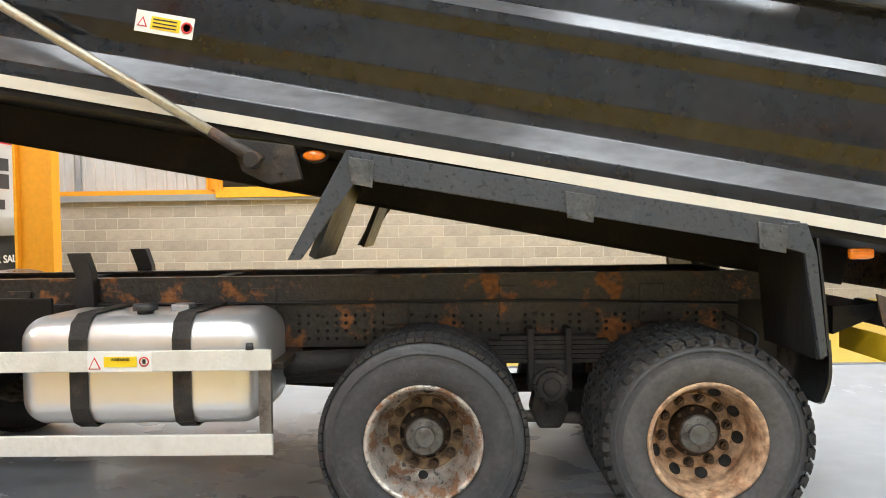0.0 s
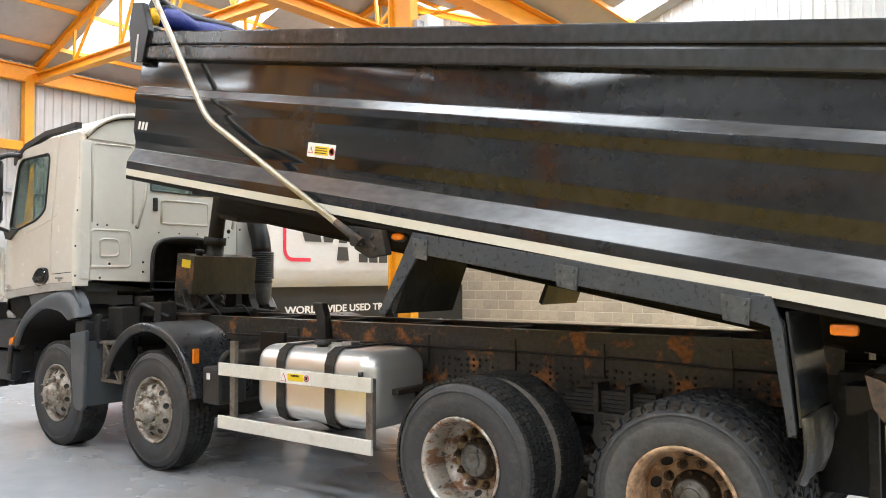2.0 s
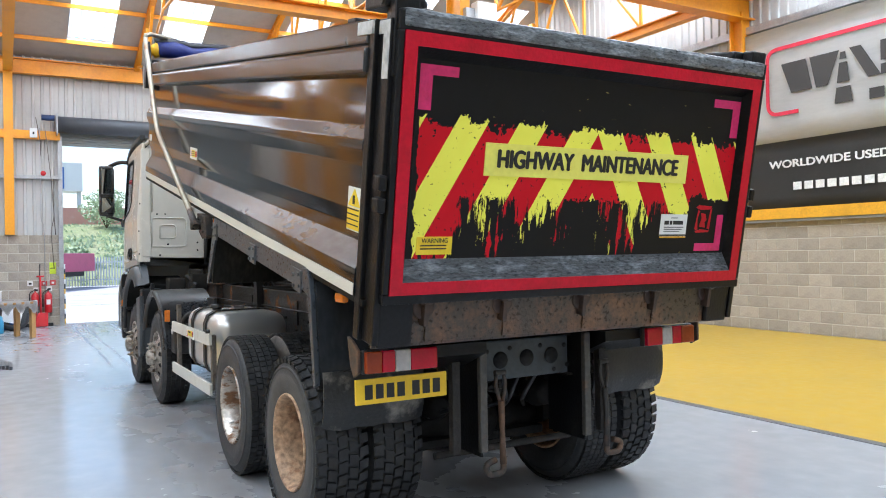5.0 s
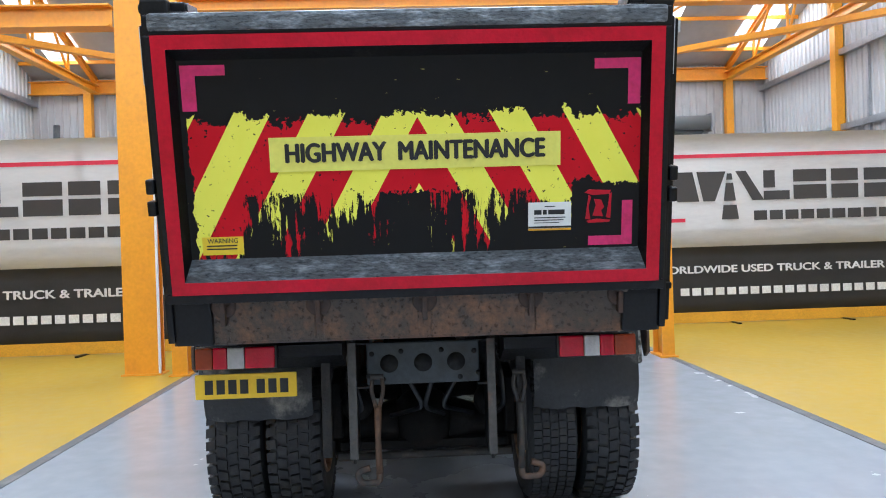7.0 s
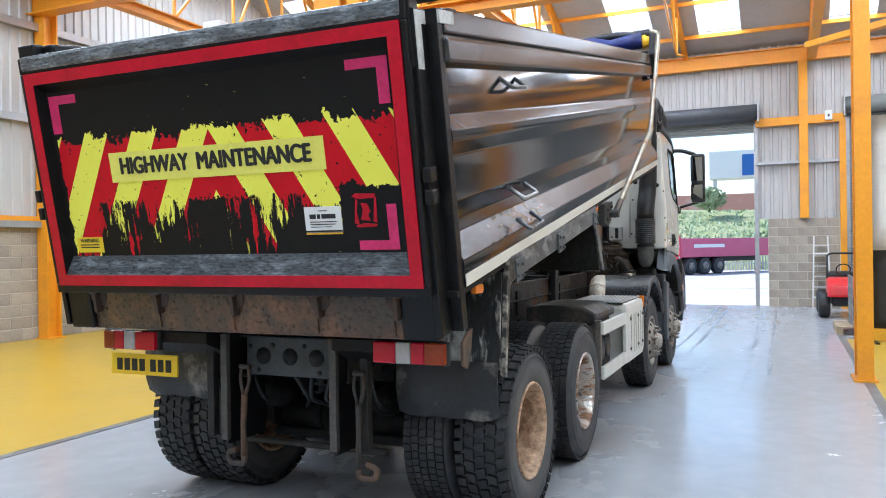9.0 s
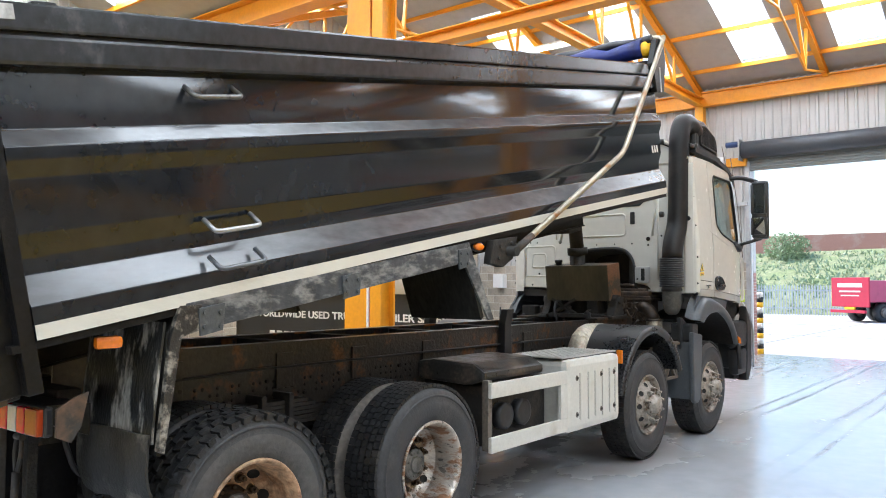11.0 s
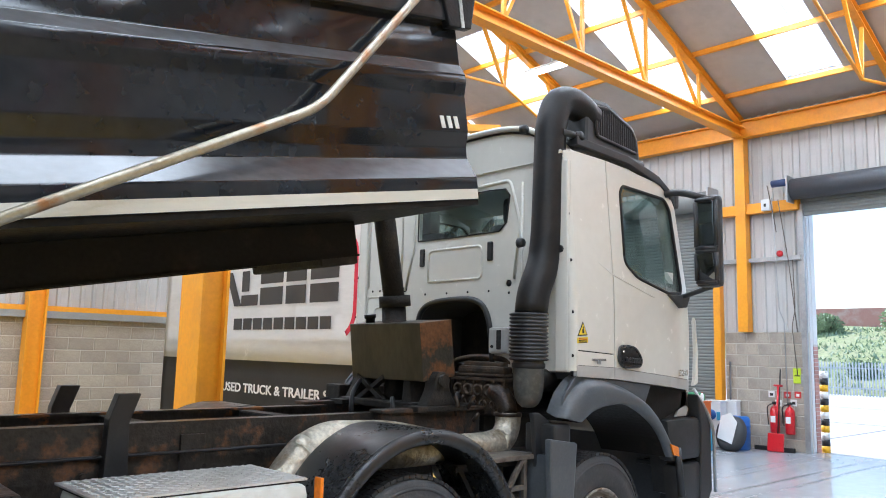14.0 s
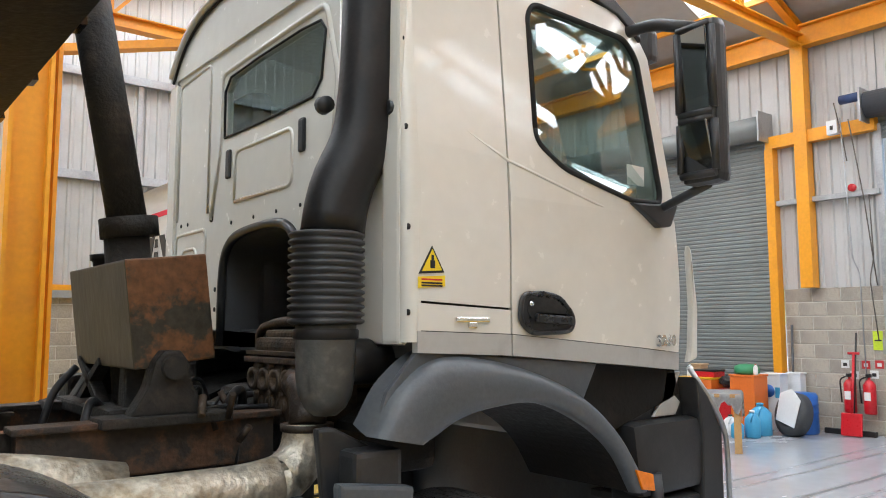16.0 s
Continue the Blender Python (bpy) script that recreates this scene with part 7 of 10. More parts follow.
    # front corner deflector
    bm = prism(bmesh.new(), [(-6.50, 1.44), (-6.57, 1.46), (-6.585, 1.7), (-6.55, 1.97), (-6.535, 2.0), (-6.545, 1.7), (-6.525, 1.5)], "y", *sorted((YC + sg * 1.12, YC + sg * 1.155)), 0.012)
    part("corner_deflector", bm, M_WHITE, cab)
    # wing over the second axle
    n = 40
    arc = [(-3.535 + 0.742 * math.cos(radians(a)), 0.508 + 0.742 * math.sin(radians(a))) for a in [12 + (158 - 12) * k / n for k in range(n + 1)]]
    arc2 = [(-3.535 + 0.712 * math.cos(radians(a)), 0.508 + 0.712 * math.sin(radians(a))) for a in [12 + (158 - 12) * k / n for k in range(n + 1)]]
    bm = soft(prism(bmesh.new(), arc + arc2[::-1], "y", *sorted((yo - sg * 0.02, yo - sg * 0.56))))
    wg = part("second_wing", bm, M_WING, truck, "dusty dark plastic wing over the second axle")
    rows = []
    for k in range(9):
        t = math.pi * (-0.5 + 1.25 * k / 8)
        rr, dy = 0.702 + 0.042 * math.sin(t), 0.032 * math.cos(t)
        rows.append([(-3.535 + rr * math.cos(radians(a)), yo - sg * (0.032 - dy), 0.508 + rr * math.sin(radians(a))) for a in [12 + (158 - 12) * k / n for k in range(n + 1)]])
    part("rolled_lip", soft(loft(bmesh.new(), rows), 60), M_WING, wg, "thick rolled black edge")
    part("wing_reflector", box(bmesh.new(), -2.86, -2.84, *sorted((yo - sg * 0.02, yo - sg * 0.075)), 0.94, 1.06, 0.006), M_LENS_AMBER, truck)


both(cab_side)

# back wall of the cab with window and engine arch
XB = -4.85
RW = [(4.50, 2.56), (4.50, 2.80), (4.56, 2.86), (4.9, 2.875), (5.30, 2.88), (5.46, 2.87), (5.50, 2.82), (5.47, 2.62), (5.40, 2.56), (4.9, 2.555)]
RO_ = [(3.74, 2.10), (3.76, 2.9), (3.80, 3.02), (4.6, 3.06), (5.30, 3.06), (5.97, 3.02), (6.01, 2.9), (6.03, 2.10), (5.40, 2.10), (4.9, 2.10)]
part("back_wall", ring(RO_, RW, lambda y, z: (XB, y, z), 0.04, (1, 0, 0)), M_WHITE, cab, "white pressed steel back wall")
AR = [(4.52, 1.52), (4.52, 1.88), (4.57, 2.0), (4.70, 2.06), (5.12, 2.075), (5.26, 2.02), (5.33, 1.88), (5.36, 1.52)]
AO_ = [(3.72, 1.62), (3.73, 2.0), (3.74, 2.1), (4.6, 2.1), (5.2, 2.1), (5.6, 2.1), (6.03, 2.1), (6.05, 1.55)]
AO = []
AR_, AR = AR, []
for k, p in enumerate(AR_):
    if k in (0, len(AR_) - 1):
        AR.append(p)
        AO.append(AO_[k])
        continue
    a, c, b = (Vector((*AR_[i], 0)) for i in (k - 1, k, k + 1))
    s, q = c + (a - c) * 0.45, c + (b - c) * 0.45
    for i in range(5):
        t = i / 4
        v = s * (1 - t) ** 2 + c * 2 * t * (1 - t) + q * t * t
        AR.append((v.x, v.y))
        o, oa, ob_ = (Vector(AO_[j]) for j in (k, k - 1, k + 1))
        w = o + ((oa - o) * 0.3 * (1 - 2 * t) if t < 0.5 else (ob_ - o) * 0.3 * (2 * t - 1))
        AO.append((w.x, w.y))
bm = ring(AO, AR, lambda y, z: (XB, y, z), 0.04, (1, 0, 0))
part("back_wall_lower", bm, M_WHITE, cab)
bm = tube(bmesh.new(), [(XB + 0.01, *p) for p in AR], 0.022, 8)
part("arch_trim", bm, M_PLASTIC, cab)
bm = loft(bmesh.new(), [[(XB - d, YC + (p[0] - 4.95) * s, p[1] - g) for p in AR] for d, s, g in ((0.0, 1.0, 0.0), (0.05, 0.93, 0.03), (0.42, 0.9, 0.05))])
for v in bm.verts:
    v.co.y += 4.95 - YC
part("engine_tunnel", soft(bm, 50), M_INTERIOR, cab, "dark grey pressed engine tunnel")
part("arch_recess", box(bmesh.new(), XB - 0.46, XB - 0.42, 4.4, 5.5, 1.45, 2.15), M_GRIME, cab)
bm = bmesh.new()
f = bm.faces.new([bm.verts.new((XB - 0.01, *p)) for p in RW])
bmesh.ops.solidify(bm, geom=[f], thickness=0.005)
bmesh.ops.recalc_face_normals(bm, faces=bm.faces[:])
part("rear_window", bm, M_GLASS, cab, "tinted rear window").visible_shadow = False
pts = [(XB + 0.004, *p) for p in RW]
part("window_seal", tube(bmesh.new(), pts + [pts[0]], 0.006, 6), M_SEAM, cab)


def swage(pts, r=0.012):
    part("swage_line", tube(bmesh.new(), bend([(XB - 0.003, *p) for p in pts], 0.05), r, 6), M_WHITE, cab)


swage([(4.63, 2.22), (4.63, 2.47), (5.22, 2.47), (5.22, 2.22), (4.63, 2.22)])
swage([(3.86, 2.2), (3.86, 2.98), (4.3, 3.0), (4.3, 2.2)])
swage([(3.85, 1.75), (3.85, 2.12), (4.28, 2.12), (4.28, 1.75), (3.85, 1.75)])
swage([(3.95, 1.86), (4.15, 1.86), (4.15, 2.03), (3.95, 2.03), (3.95, 1.86)])
swage([(4.35, 2.16), (4.45, 2.52), (4.46, 2.9), (5.5, 2.93), (5.6, 2.6), (5.55, 2.2)], 0.016)
swage([(5.62, 1.7), (5.62, 2.9)])
for y in (4.555, 5.31):
    part("vent", box(bmesh.new(), XB - 0.005, XB + 0.012, y - 0.028, y + 0.028, 2.345, 2.49, 0.012), M_PLASTIC, cab, "black vent slot")
for y, z, r in ((4.35, 2.17, 0.022), (5.5, 2.17, 0.025), (3.92, 2.17, 0.01), (4.02, 2.17, 0.01), (4.05, 1.78, 0.013), (4.42, 1.8, 0.012), (4.42, 1.7, 0.012), (5.5, 2.1, 0.01), (4.6, 2.12, 0.009), (4.85, 2.12, 0.009), (5.08, 2.12, 0.009), (5.3, 2.12, 0.009), (3.8, 1.66, 0.012), (3.95, 1.64, 0.012), (5.62, 2.8, 0.01), (5.66, 2.2, 0.012), (5.64, 1.75, 0.012)):
    part("panel_hole", lathe(bmesh.new(), [(XB + 0.0, 0.0), (XB + 0.0, r), (XB + 0.003, r), (XB + 0.003, 0.0)], 12, "x", (0, y, z)), M_SEAM, cab)
latch = part("cab_latch", box(bmesh.new(), XB, XB + 0.05, 5.35, 5.53, 1.66, 1.85, 0.02), M_TRIM, cab, "pale grey cab latch plate")
part("latch_slot", box(bmesh.new(), XB + 0.04, XB + 0.056, 5.43, 5.475, 1.69, 1.83, 0.008), M_SEAM, latch)
part("latch_bolt", tube(bmesh.new(), [(XB + 0.045, 5.39, 1.71), (XB + 0.06, 5.39, 1.71)], 0.012, 6), M_SEAM, latch)
part("corner_flange", box(bmesh.new(), XB - 0.02, XB + 0.02, 5.93, 6.04, 1.55, 3.0, 0.015), M_WHITE, cab)
part("corner_flange", box(bmesh.new(), XB - 0.02, XB + 0.02, 3.73, 3.84, 1.62, 3.0, 0.015), M_WHITE, cab)
for sg in (-1, 1):
    bm = bmesh.new()
    rows = []
    for k in range(9):
        a = math.pi / 2 * k / 8
        rows.append([(-4.885 + 0.05 * math.sin(a), YC + sg * (1.155 + 0.05 * math.cos(a) - 0.075 * max(0.0, z - 2.1)), z) for z in (1.56, 2.1, 2.6, 3.07)])
    rows.append([(XB + 0.012, YC + sg * 1.06, z) for z in (1.56, 2.1, 2.6, 3.03)])
    part("corner_pillar", soft(loft(bm, rows), 60), M_WHITE, cab)
    for z in (1.66, 1.95, 2.3, 2.62, 2.9):
        y = YC + sg * (1.186 - 0.075 * max(0.0, z - 2.1))
        part("panel_hole", lathe(bmesh.new(), [(-0.002, 0.0), (-0.002, 0.011), (0.003, 0.011), (0.003, 0.0)], 10, "x", (-4.846, y - sg * 0.0, z)), M_SEAM, cab)

# roof
bm = bmesh.new()
nx, ny = 14, 20
grid = []
for i in range(nx + 1):
    x = -4.85 - i * (1.40 / nx)
    row = []
    for j in range(ny + 1):
        s = -1 + 2 * j / ny
        front = max(0.0, -5.75 - x)
        half = 1.125 - 0.35 * front ** 2
        z = 3.04 - 0.5 * front ** 1.6 + (0.30 - 0.12 * front) * (1 - abs(s) ** 5) * (1 if i else 0.93)
        row.append(bm.verts.new((x, YC + s * half, z)))
    grid.append(row)
for i in range(nx):
    for j in range(ny):
        f = bm.faces.new((grid[i][j], grid[i][j + 1], grid[i + 1][j + 1], grid[i + 1][j]))
        f.smooth = True
bm.normal_update()
if sum(f.normal.z for f in bm.faces) < 0:
    bmesh.ops.reverse_faces(bm, faces=bm.faces[:])
bmesh.ops.solidify(bm, geom=bm.faces[:], thickness=0.03)
part("roof", bm, M_WHITE, cab, "white domed cab roof")
bm = prism(bmesh.new(), [(YC - 1.11, 3.02)] + [(YC - 1.11 + 2.22 * k / 16, 3.03 + 0.285 * (1 - abs(-1 + 2 * k / 16) ** 5)) for k in range(17)] + [(YC + 1.11, 3.02)], "x", XB - 0.02, XB + 0.015)
part("roof_back", bm, M_WHITE, cab)
arc = [(XB + 0.03, YC - 1.1 + 2.2 * k / 24, 3.045 + 0.285 * (1 - abs(-1 + 2 * k / 24) ** 5)) for k in range(25)]
part("roof_lip", tube(bmesh.new(), arc, 0.022, 8), M_WHITE, cab, "white rolled roof lip")
part("roof_seam", tube(bmesh.new(), [(XB + 0.022, p[1], p[2] - 0.03) for p in arc], 0.008, 6), M_SEAM, cab)
part("roof_hatch", box(bmesh.new(), -5.75, -5.0, YC - 0.5, YC + 0.45, 3.34, 3.39, 0.02), M_WHITE, cab)
part("hatch_seal", box(bmesh.new(), -5.74, -5.01, YC - 0.48, YC + 0.43, 3.31, 3.345), M_SEAM, cab)
# front, windscreen and inside
part("front_panel", box(bmesh.new(), -6.5, -6.42, YC - 1.06, YC + 1.06, 1.0, 2.1, 0.03), M_WHITE, cab)
bm = bmesh.new()
f = bm.faces.new([bm.verts.new(p) for p in ((-6.43, YC - 1.03, 2.09), (-6.43, YC + 1.03, 2.09), (-6.2, YC + 1.0, 2.97), (-6.2, YC - 1.0, 2.97))])
bmesh.ops.solidify(bm, geom=[f], thickness=0.006)
bmesh.ops.recalc_face_normals(bm, faces=bm.faces[:])
part("windscreen", bm, M_GLASS, cab).visible_shadow = False
part("bumper", box(bmesh.new(), -6.7, -6.45, YC - 1.1, YC + 1.1, 0.45, 1.15, 0.06), M_GREY_PLASTIC, cab)
bm = box(bmesh.new(), -6.4, -6.12, YC - 1.0, YC + 1.0, 1.6, 2.02, 0.06)
part("dashboard", bm, M_INTERIOR, cab)
for y in (YC - 0.55, YC + 0.55):
    bm = box(bmesh.new(), -5.5, -5.02, y - 0.27, y + 0.27, 1.6, 1.98, 0.06)
    box(bm, -5.12, -4.97, y - 0.27, y + 0.27, 1.95, 2.65, 0.06)
    box(bm, -5.12, -4.99, y - 0.15, y + 0.15, 2.64, 2.85, 0.05)
    part("cab_seat", bm, M_INTERIOR, cab)
pts = []
for k in range(21):
    a = 2 * math.pi * k / 20
    pts.append((-6.02 + 0.1 * math.sin(a) * 0.9, YC + 0.55 + 0.23 * math.cos(a), 2.15 + 0.2 * math.sin(a)))
bm = tube(bmesh.new(), pts, 0.016, 8, False)
tube(bm, [(-6.02, YC + 0.34, 2.13), (-6.02, YC + 0.76, 2.13)], 0.03, 8)
part("steering_wheel", bm, M_PLASTIC, cab)
part("back_lining", box(bmesh.new(), XB - 0.06, XB - 0.045, YC - 1.1, YC + 1.1, 2.12, 2.5), M_CURTAIN, cab)
part("head_lining", box(bmesh.new(), -6.1, -4.95, YC - 1.05, YC + 1.05, 2.98, 3.0), M_CURTAIN, cab)
part("screen_label", box(bmesh.new(), -6.19, -6.07, YC + 1.155, YC + 1.158, 2.24, 2.33), M_LABEL_WHITE, cab)

# intake stack on the far corner
bm = tube(bmesh.new(), bend([(-4.68, 5.85, 1.93), (-4.70, 5.85, 2.08), (-4.80, 5.86, 2.28), (-4.82, 5.87, 2.5), (-4.84, 5.88, 3.28), (-4.92, 5.88, 3.47), (-5.12, 5.88, 3.50), (-5.3, 5.88, 3.42)], 0.09, 4), 0.112, 18)
stack = part("air_intake", bm, M_STACK, truck, "matt black air intake stack behind the cab")
prof = []
for k in range(13):
    z = 1.62 + k * 0.0245
    prof += [(z, 0.119), (z + 0.007, 0.132), (z + 0.015, 0.132), (z + 0.021, 0.119)]
part("bellows", lathe(bmesh.new(), prof, 28, "z", (-4.66, 5.85, 0)), M_PLASTIC, stack, "ribbed black rubber bellows")
part("duct", lathe(bmesh.new(), [(1.63, 0.0), (1.63, 0.104), (1.56, 0.104), (1.44, 0.100), (1.38, 0.09), (1.34, 0.07), (1.315, 0.04), (1.31, 0.0)], 24, "z", (-4.66, 5.85, 0)), M_DUCT_GREY, stack, "dusty grey intake duct")
part("duct_arm", tube(bmesh.new(), bend([(-4.68, 5.84, 1.49), (-4.86, 5.82, 1.49), (-5.05, 5.75, 1.47), (-5.2, 5.6, 1.42)], 0.08), 0.082, 18), M_STACK, stack, "black side arm of the intake duct")
part("duct_clip", lathe(bmesh.new(), [(1.605, 0.108), (1.60, 0.112), (1.575, 0.112), (1.57, 0.106)], 24, "z", (-4.66, 5.85, 0), caps=False), M_STACK, stack)
bm = bmesh.new()
prism(bm, [(-5.13, 3.14), (-5.15, 3.50), (-5.23, 3.56), (-5.42, 3.565), (-5.77, 3.45), (-5.84, 3.37), (-5.87, 3.2), (-5.84, 3.15)], "y", 5.73, 5.96, 0.035)
box(bm, -5.89, -5.0, 5.70, 5.99, 3.10, 3.19, 0.025)
filt = part("intake_grille", bm, M_PLASTIC, stack, "black louvred intake housing")
grille = [(-5.27, 3.27), (-5.255, 3.49), (-5.42, 3.505), (-5.72, 3.415), (-5.77, 3.36), (-5.80, 3.235)]
part("grille_field", prism(bmesh.new(), grille, "y", 5.962, 5.966), M_SEAM, filt)
for k in range(17):
    x = -5.29 - k * 0.029
    zt = 3.485 if x > -5.42 else 3.505 - (-5.42 - x) * 0.31 - 0.012
    zb = 3.275 - (-5.27 - x) * 0.066
    part("louvre", obox(bmesh.new(), (x, 5.968, zb), (x, 5.968, zt), 0.012, 0.009, (0, 1, 0)), M_PLASTIC, filt)
part("grille_rim", tube(bmesh.new(), bend([(p[0], 5.966, p[1]) for p in grille + grille[:2]], 0.03), 0.014, 8), M_PLASTIC, filt)
for z, x in ((2.38, -4.82), (3.2, -4.84)):
    bm = tube(bmesh.new(), [(x - 0.14, 5.95, z), (x - 0.10, 6.0, z), (x + 0.0, 5.98, z)], 0.026, 8)
    lathe(bm, [(5.98, 0.0), (5.98, 0.038), (6.03, 0.034), (6.03, 0.0)], 14, "y", (x - 0.16, 0, z))
    part("stack_clamp", bm, M_PLASTIC, stack)
    part("stack_clamp", lathe(bmesh.new(), [(5.7, 0.0), (5.7, 0.035), (5.74, 0.03), (5.74, 0.0)], 12, "y", (x + 0.1, 0, z + 0.05)), M_PLASTIC, stack)

# hydraulic tank, ram and the clutter behind the cab
bm = box(bmesh.new(), -4.50, -4.20, 4.555, 5.335, 1.475, 1.87, 0.008)
bm.normal_update()
for f in bm.faces:
    f.material_index = 1 if f.normal.x > 0.6 else 0
LEAN = Matrix.Translation((-4.31, 0, 1.36)) @ Matrix.Rotation(radians(7), 4, "Y") @ Matrix.Translation((4.31, 0, -1.36))
moved(bm, LEAN)
tank = part("oil_tank", bm, [M_OILTANK, M_OLIVE], truck, "oil-stained brown hydraulic tank")
part("filler_cap", moved(lathe(bmesh.new(), [(1.87, 0.0), (1.87, 0.035), (1.9, 0.035), (1.905, 0.045), (1.93, 0.045), (1.93, 0.0)], 14, "z", (-4.3, 4.68, 0)), LEAN), M_PLASTIC, tank)
part("tank_decal", moved(box(bmesh.new(), -4.40, -4.26, 4.549, 4.556, 1.74, 1.82), LEAN), M_LABEL_YELLOW, tank)
bm = tube(bmesh.new(), [(-4.34, 4.9, 1.2), (-4.27, 4.9, 2.0)], 0.088, 18)
tube(bm, [(-4.285, 4.9, 1.98), (-4.275, 4.9, 2.06)], 0.115, 18)
tube(bm, [(-4.275, 4.9, 2.03), (-4.06, 4.9, 3.1)], 0.078, 18)
tube(bm, [(-4.07, 4.75, 3.1), (-4.07, 5.05, 3.1)], 0.06, 12)
part("tipping_ram", bm, M_GRIME, truck, "grimy black telescopic tipping ram")
bm = bmesh.new()
box(bm, -4.5, -4.12, 4.5, 5.28, 1.27, 1.32, 0.012)
prism(bm, [(5.1, 1.3), (5.2, 1.3), (5.18, 1.5), (5.12, 1.5)], "x", -4.38, -4.2, 0.008)
for y0, y1 in ((5.30, 5.40), (4.49, 4.58)):
    prism(bm, [(-4.44, 1.30), (-4.38, 1.40), (-4.36, 1.49), (-4.33, 1.53), (-4.27, 1.53), (-4.24, 1.49), (-4.22, 1.40), (-4.16, 1.30)], "y", y0, y1, 0.012)
    tube(bm, [(-4.30, y0 - 0.03, 1.47), (-4.30, y1 + 0.03, 1.47)], 0.042, 14)
    box(bm, -4.52, -4.06, y0 - 0.03, y1 + 0.03, 1.27, 1.305, 0.006)
for a, b in (((4.62, 1.31), (4.92, 1.48)), ((4.92, 1.31), (4.62, 1.48))):
    obox(bm, (-4.2, *a), (-4.2, *b), 0.03, 0.05)
part("ram_cradle", bm, M_GRIME, truck)
bm = bmesh.new()
box(bm, -5.6, -4.84, YC - 0.40, YC + 0.40, 0.95, 1.34, 0.06)
box(bm, -5.35, -5.02, YC - 0.30, YC + 0.34, 1.32, 1.5, 0.05)
part("engine_block", bm, M_GRIME, truck, "oily engine and gearbox top")
bm = bmesh.new()
box(bm, -4.98, -4.76, 5.06, 5.56, 1.22, 1.47, 0.02)
box(bm, -5.0, -4.73, 5.04, 5.58, 1.465, 1.49, 0.005)
box(bm, -4.99, -4.735, 5.05, 5.57, 1.497, 1.515, 0.005)
box(bm, -4.97, -4.76, 5.08, 5.54, 1.51, 1.57, 0.02)
box(bm, -4.93, -4.80, 5.10, 5.50, 1.565, 1.60, 0.012)
for k in range(5):
    y = 5.11 + k * 0.10
    lathe(bm, [(-4.765, 0.046), (-4.735, 0.046), (-4.735, 0.027), (-4.765, 0.025)], 14, "x", (0, y, 1.40))
    lathe(bm, [(-4.765, 0.034), (-4.745, 0.034), (-4.745, 0.018), (-4.765, 0.016)], 12, "x", (0, y + 0.04, 1.30))
    for z in (1.455, 1.345, 1.25):
        tube(bm, [(-4.765, y + 0.05, z), (-4.738, y + 0.05, z)], 0.012, 6)
    box(bm, -4.775, -4.742, y + 0.044, y + 0.056, 1.23, 1.45)
part("gearbox_casting", bm, M_CASTING, truck, "oily brown cylinder head with ports")
part("breather_pipe", tube(bmesh.new(), bend([(-4.9, 4.92, 1.3), (-4.84, 4.94, 1.6), (-4.84, 5.2, 1.64), (-4.86, 5.5, 1.62), (-4.9, 5.6, 1.52)], 0.09), 0.022, 10), M_GREASE, truck)
bm = tube(bmesh.new(), bend([(-4.78, 5.44, 1.40), (-4.76, 5.56, 1.36), (-4.72, 5.62, 1.24)], 0.08, 6), 0.07, 16)
lathe(bm, [(-0.012, 0.0), (-0.012, 0.098), (0.012, 0.098), (0.012, 0.0)], 18, "z", (-4.72, 5.62, 1.25))
part("exhaust_bend", bm, M_GREASE, truck, "brown cast exhaust bend")
bm = tube(bmesh.new(), bend([(-4.72, 5.62, 1.25), (-4.70, 5.64, 1.10), (-4.5, 5.66, 1.06), (-3.5, 5.62, 1.06)], 0.13, 8), 0.088, 18)
part("exhaust_pipe", bm, M_FOIL, truck, "tarnished lagged exhaust pipe")
bm = tube(bmesh.new(), bend([(-4.1, 5.5, 1.08), (-3.75, 5.5, 1.15), (-3.22, 5.54, 1.17), (-3.0, 5.58, 1.03), (-2.9, 5.6, 0.86)], 0.16, 8), 0.095, 18)
tube(bm, [(-2.955, 5.59, 0.955), (-2.94, 5.592, 0.93)], 0.104, 18)
part("exhaust_elbow", bm, M_FOIL, truck, "shiny bent exhaust elbow")
for pts, r in (([(-4.5, 5.2, 1.2), (-4.55, 5.25, 1.3), (-4.72, 5.3, 1.3)], 0.010), ([(-4.2, 5.0, 1.28), (-4.1, 5.12, 1.36), (-4.05, 5.2, 1.2)], 0.016), ([(-4.6, 4.4, 1.2), (-4.4, 4.42, 1.4), (-4.2, 4.5, 1.34)], 0.016), ([(-4.7, 4.3, 1.3), (-4.5, 4.2, 1.38), (-4.1, 4.25, 1.26)], 0.02), ([(-4.15, 4.7, 1.45), (-4.06, 4.72, 1.36), (-4.0, 4.8, 1.2)], 0.016)):
    part("hose", tube(bmesh.new(), bend(pts, 0.06), r, 8), M_PLASTIC, truck)
for x, y, z, a, b, c in ((-4.5, 4.35, 1.32, 0.2, 0.16, 0.14), (-4.25, 4.3, 1.3, 0.12, 0.18, 0.2), (-4.65, 4.1, 1.2, 0.25, 0.2, 0.3), (-4.7, 4.35, 1.3, 0.14, 0.14, 0.3)):
    part("valve_block", box(bmesh.new(), x - a / 2, x + a / 2, y - b / 2, y + b / 2, z - c / 2, z + c / 2, 0.015), M_GRIME, truck)
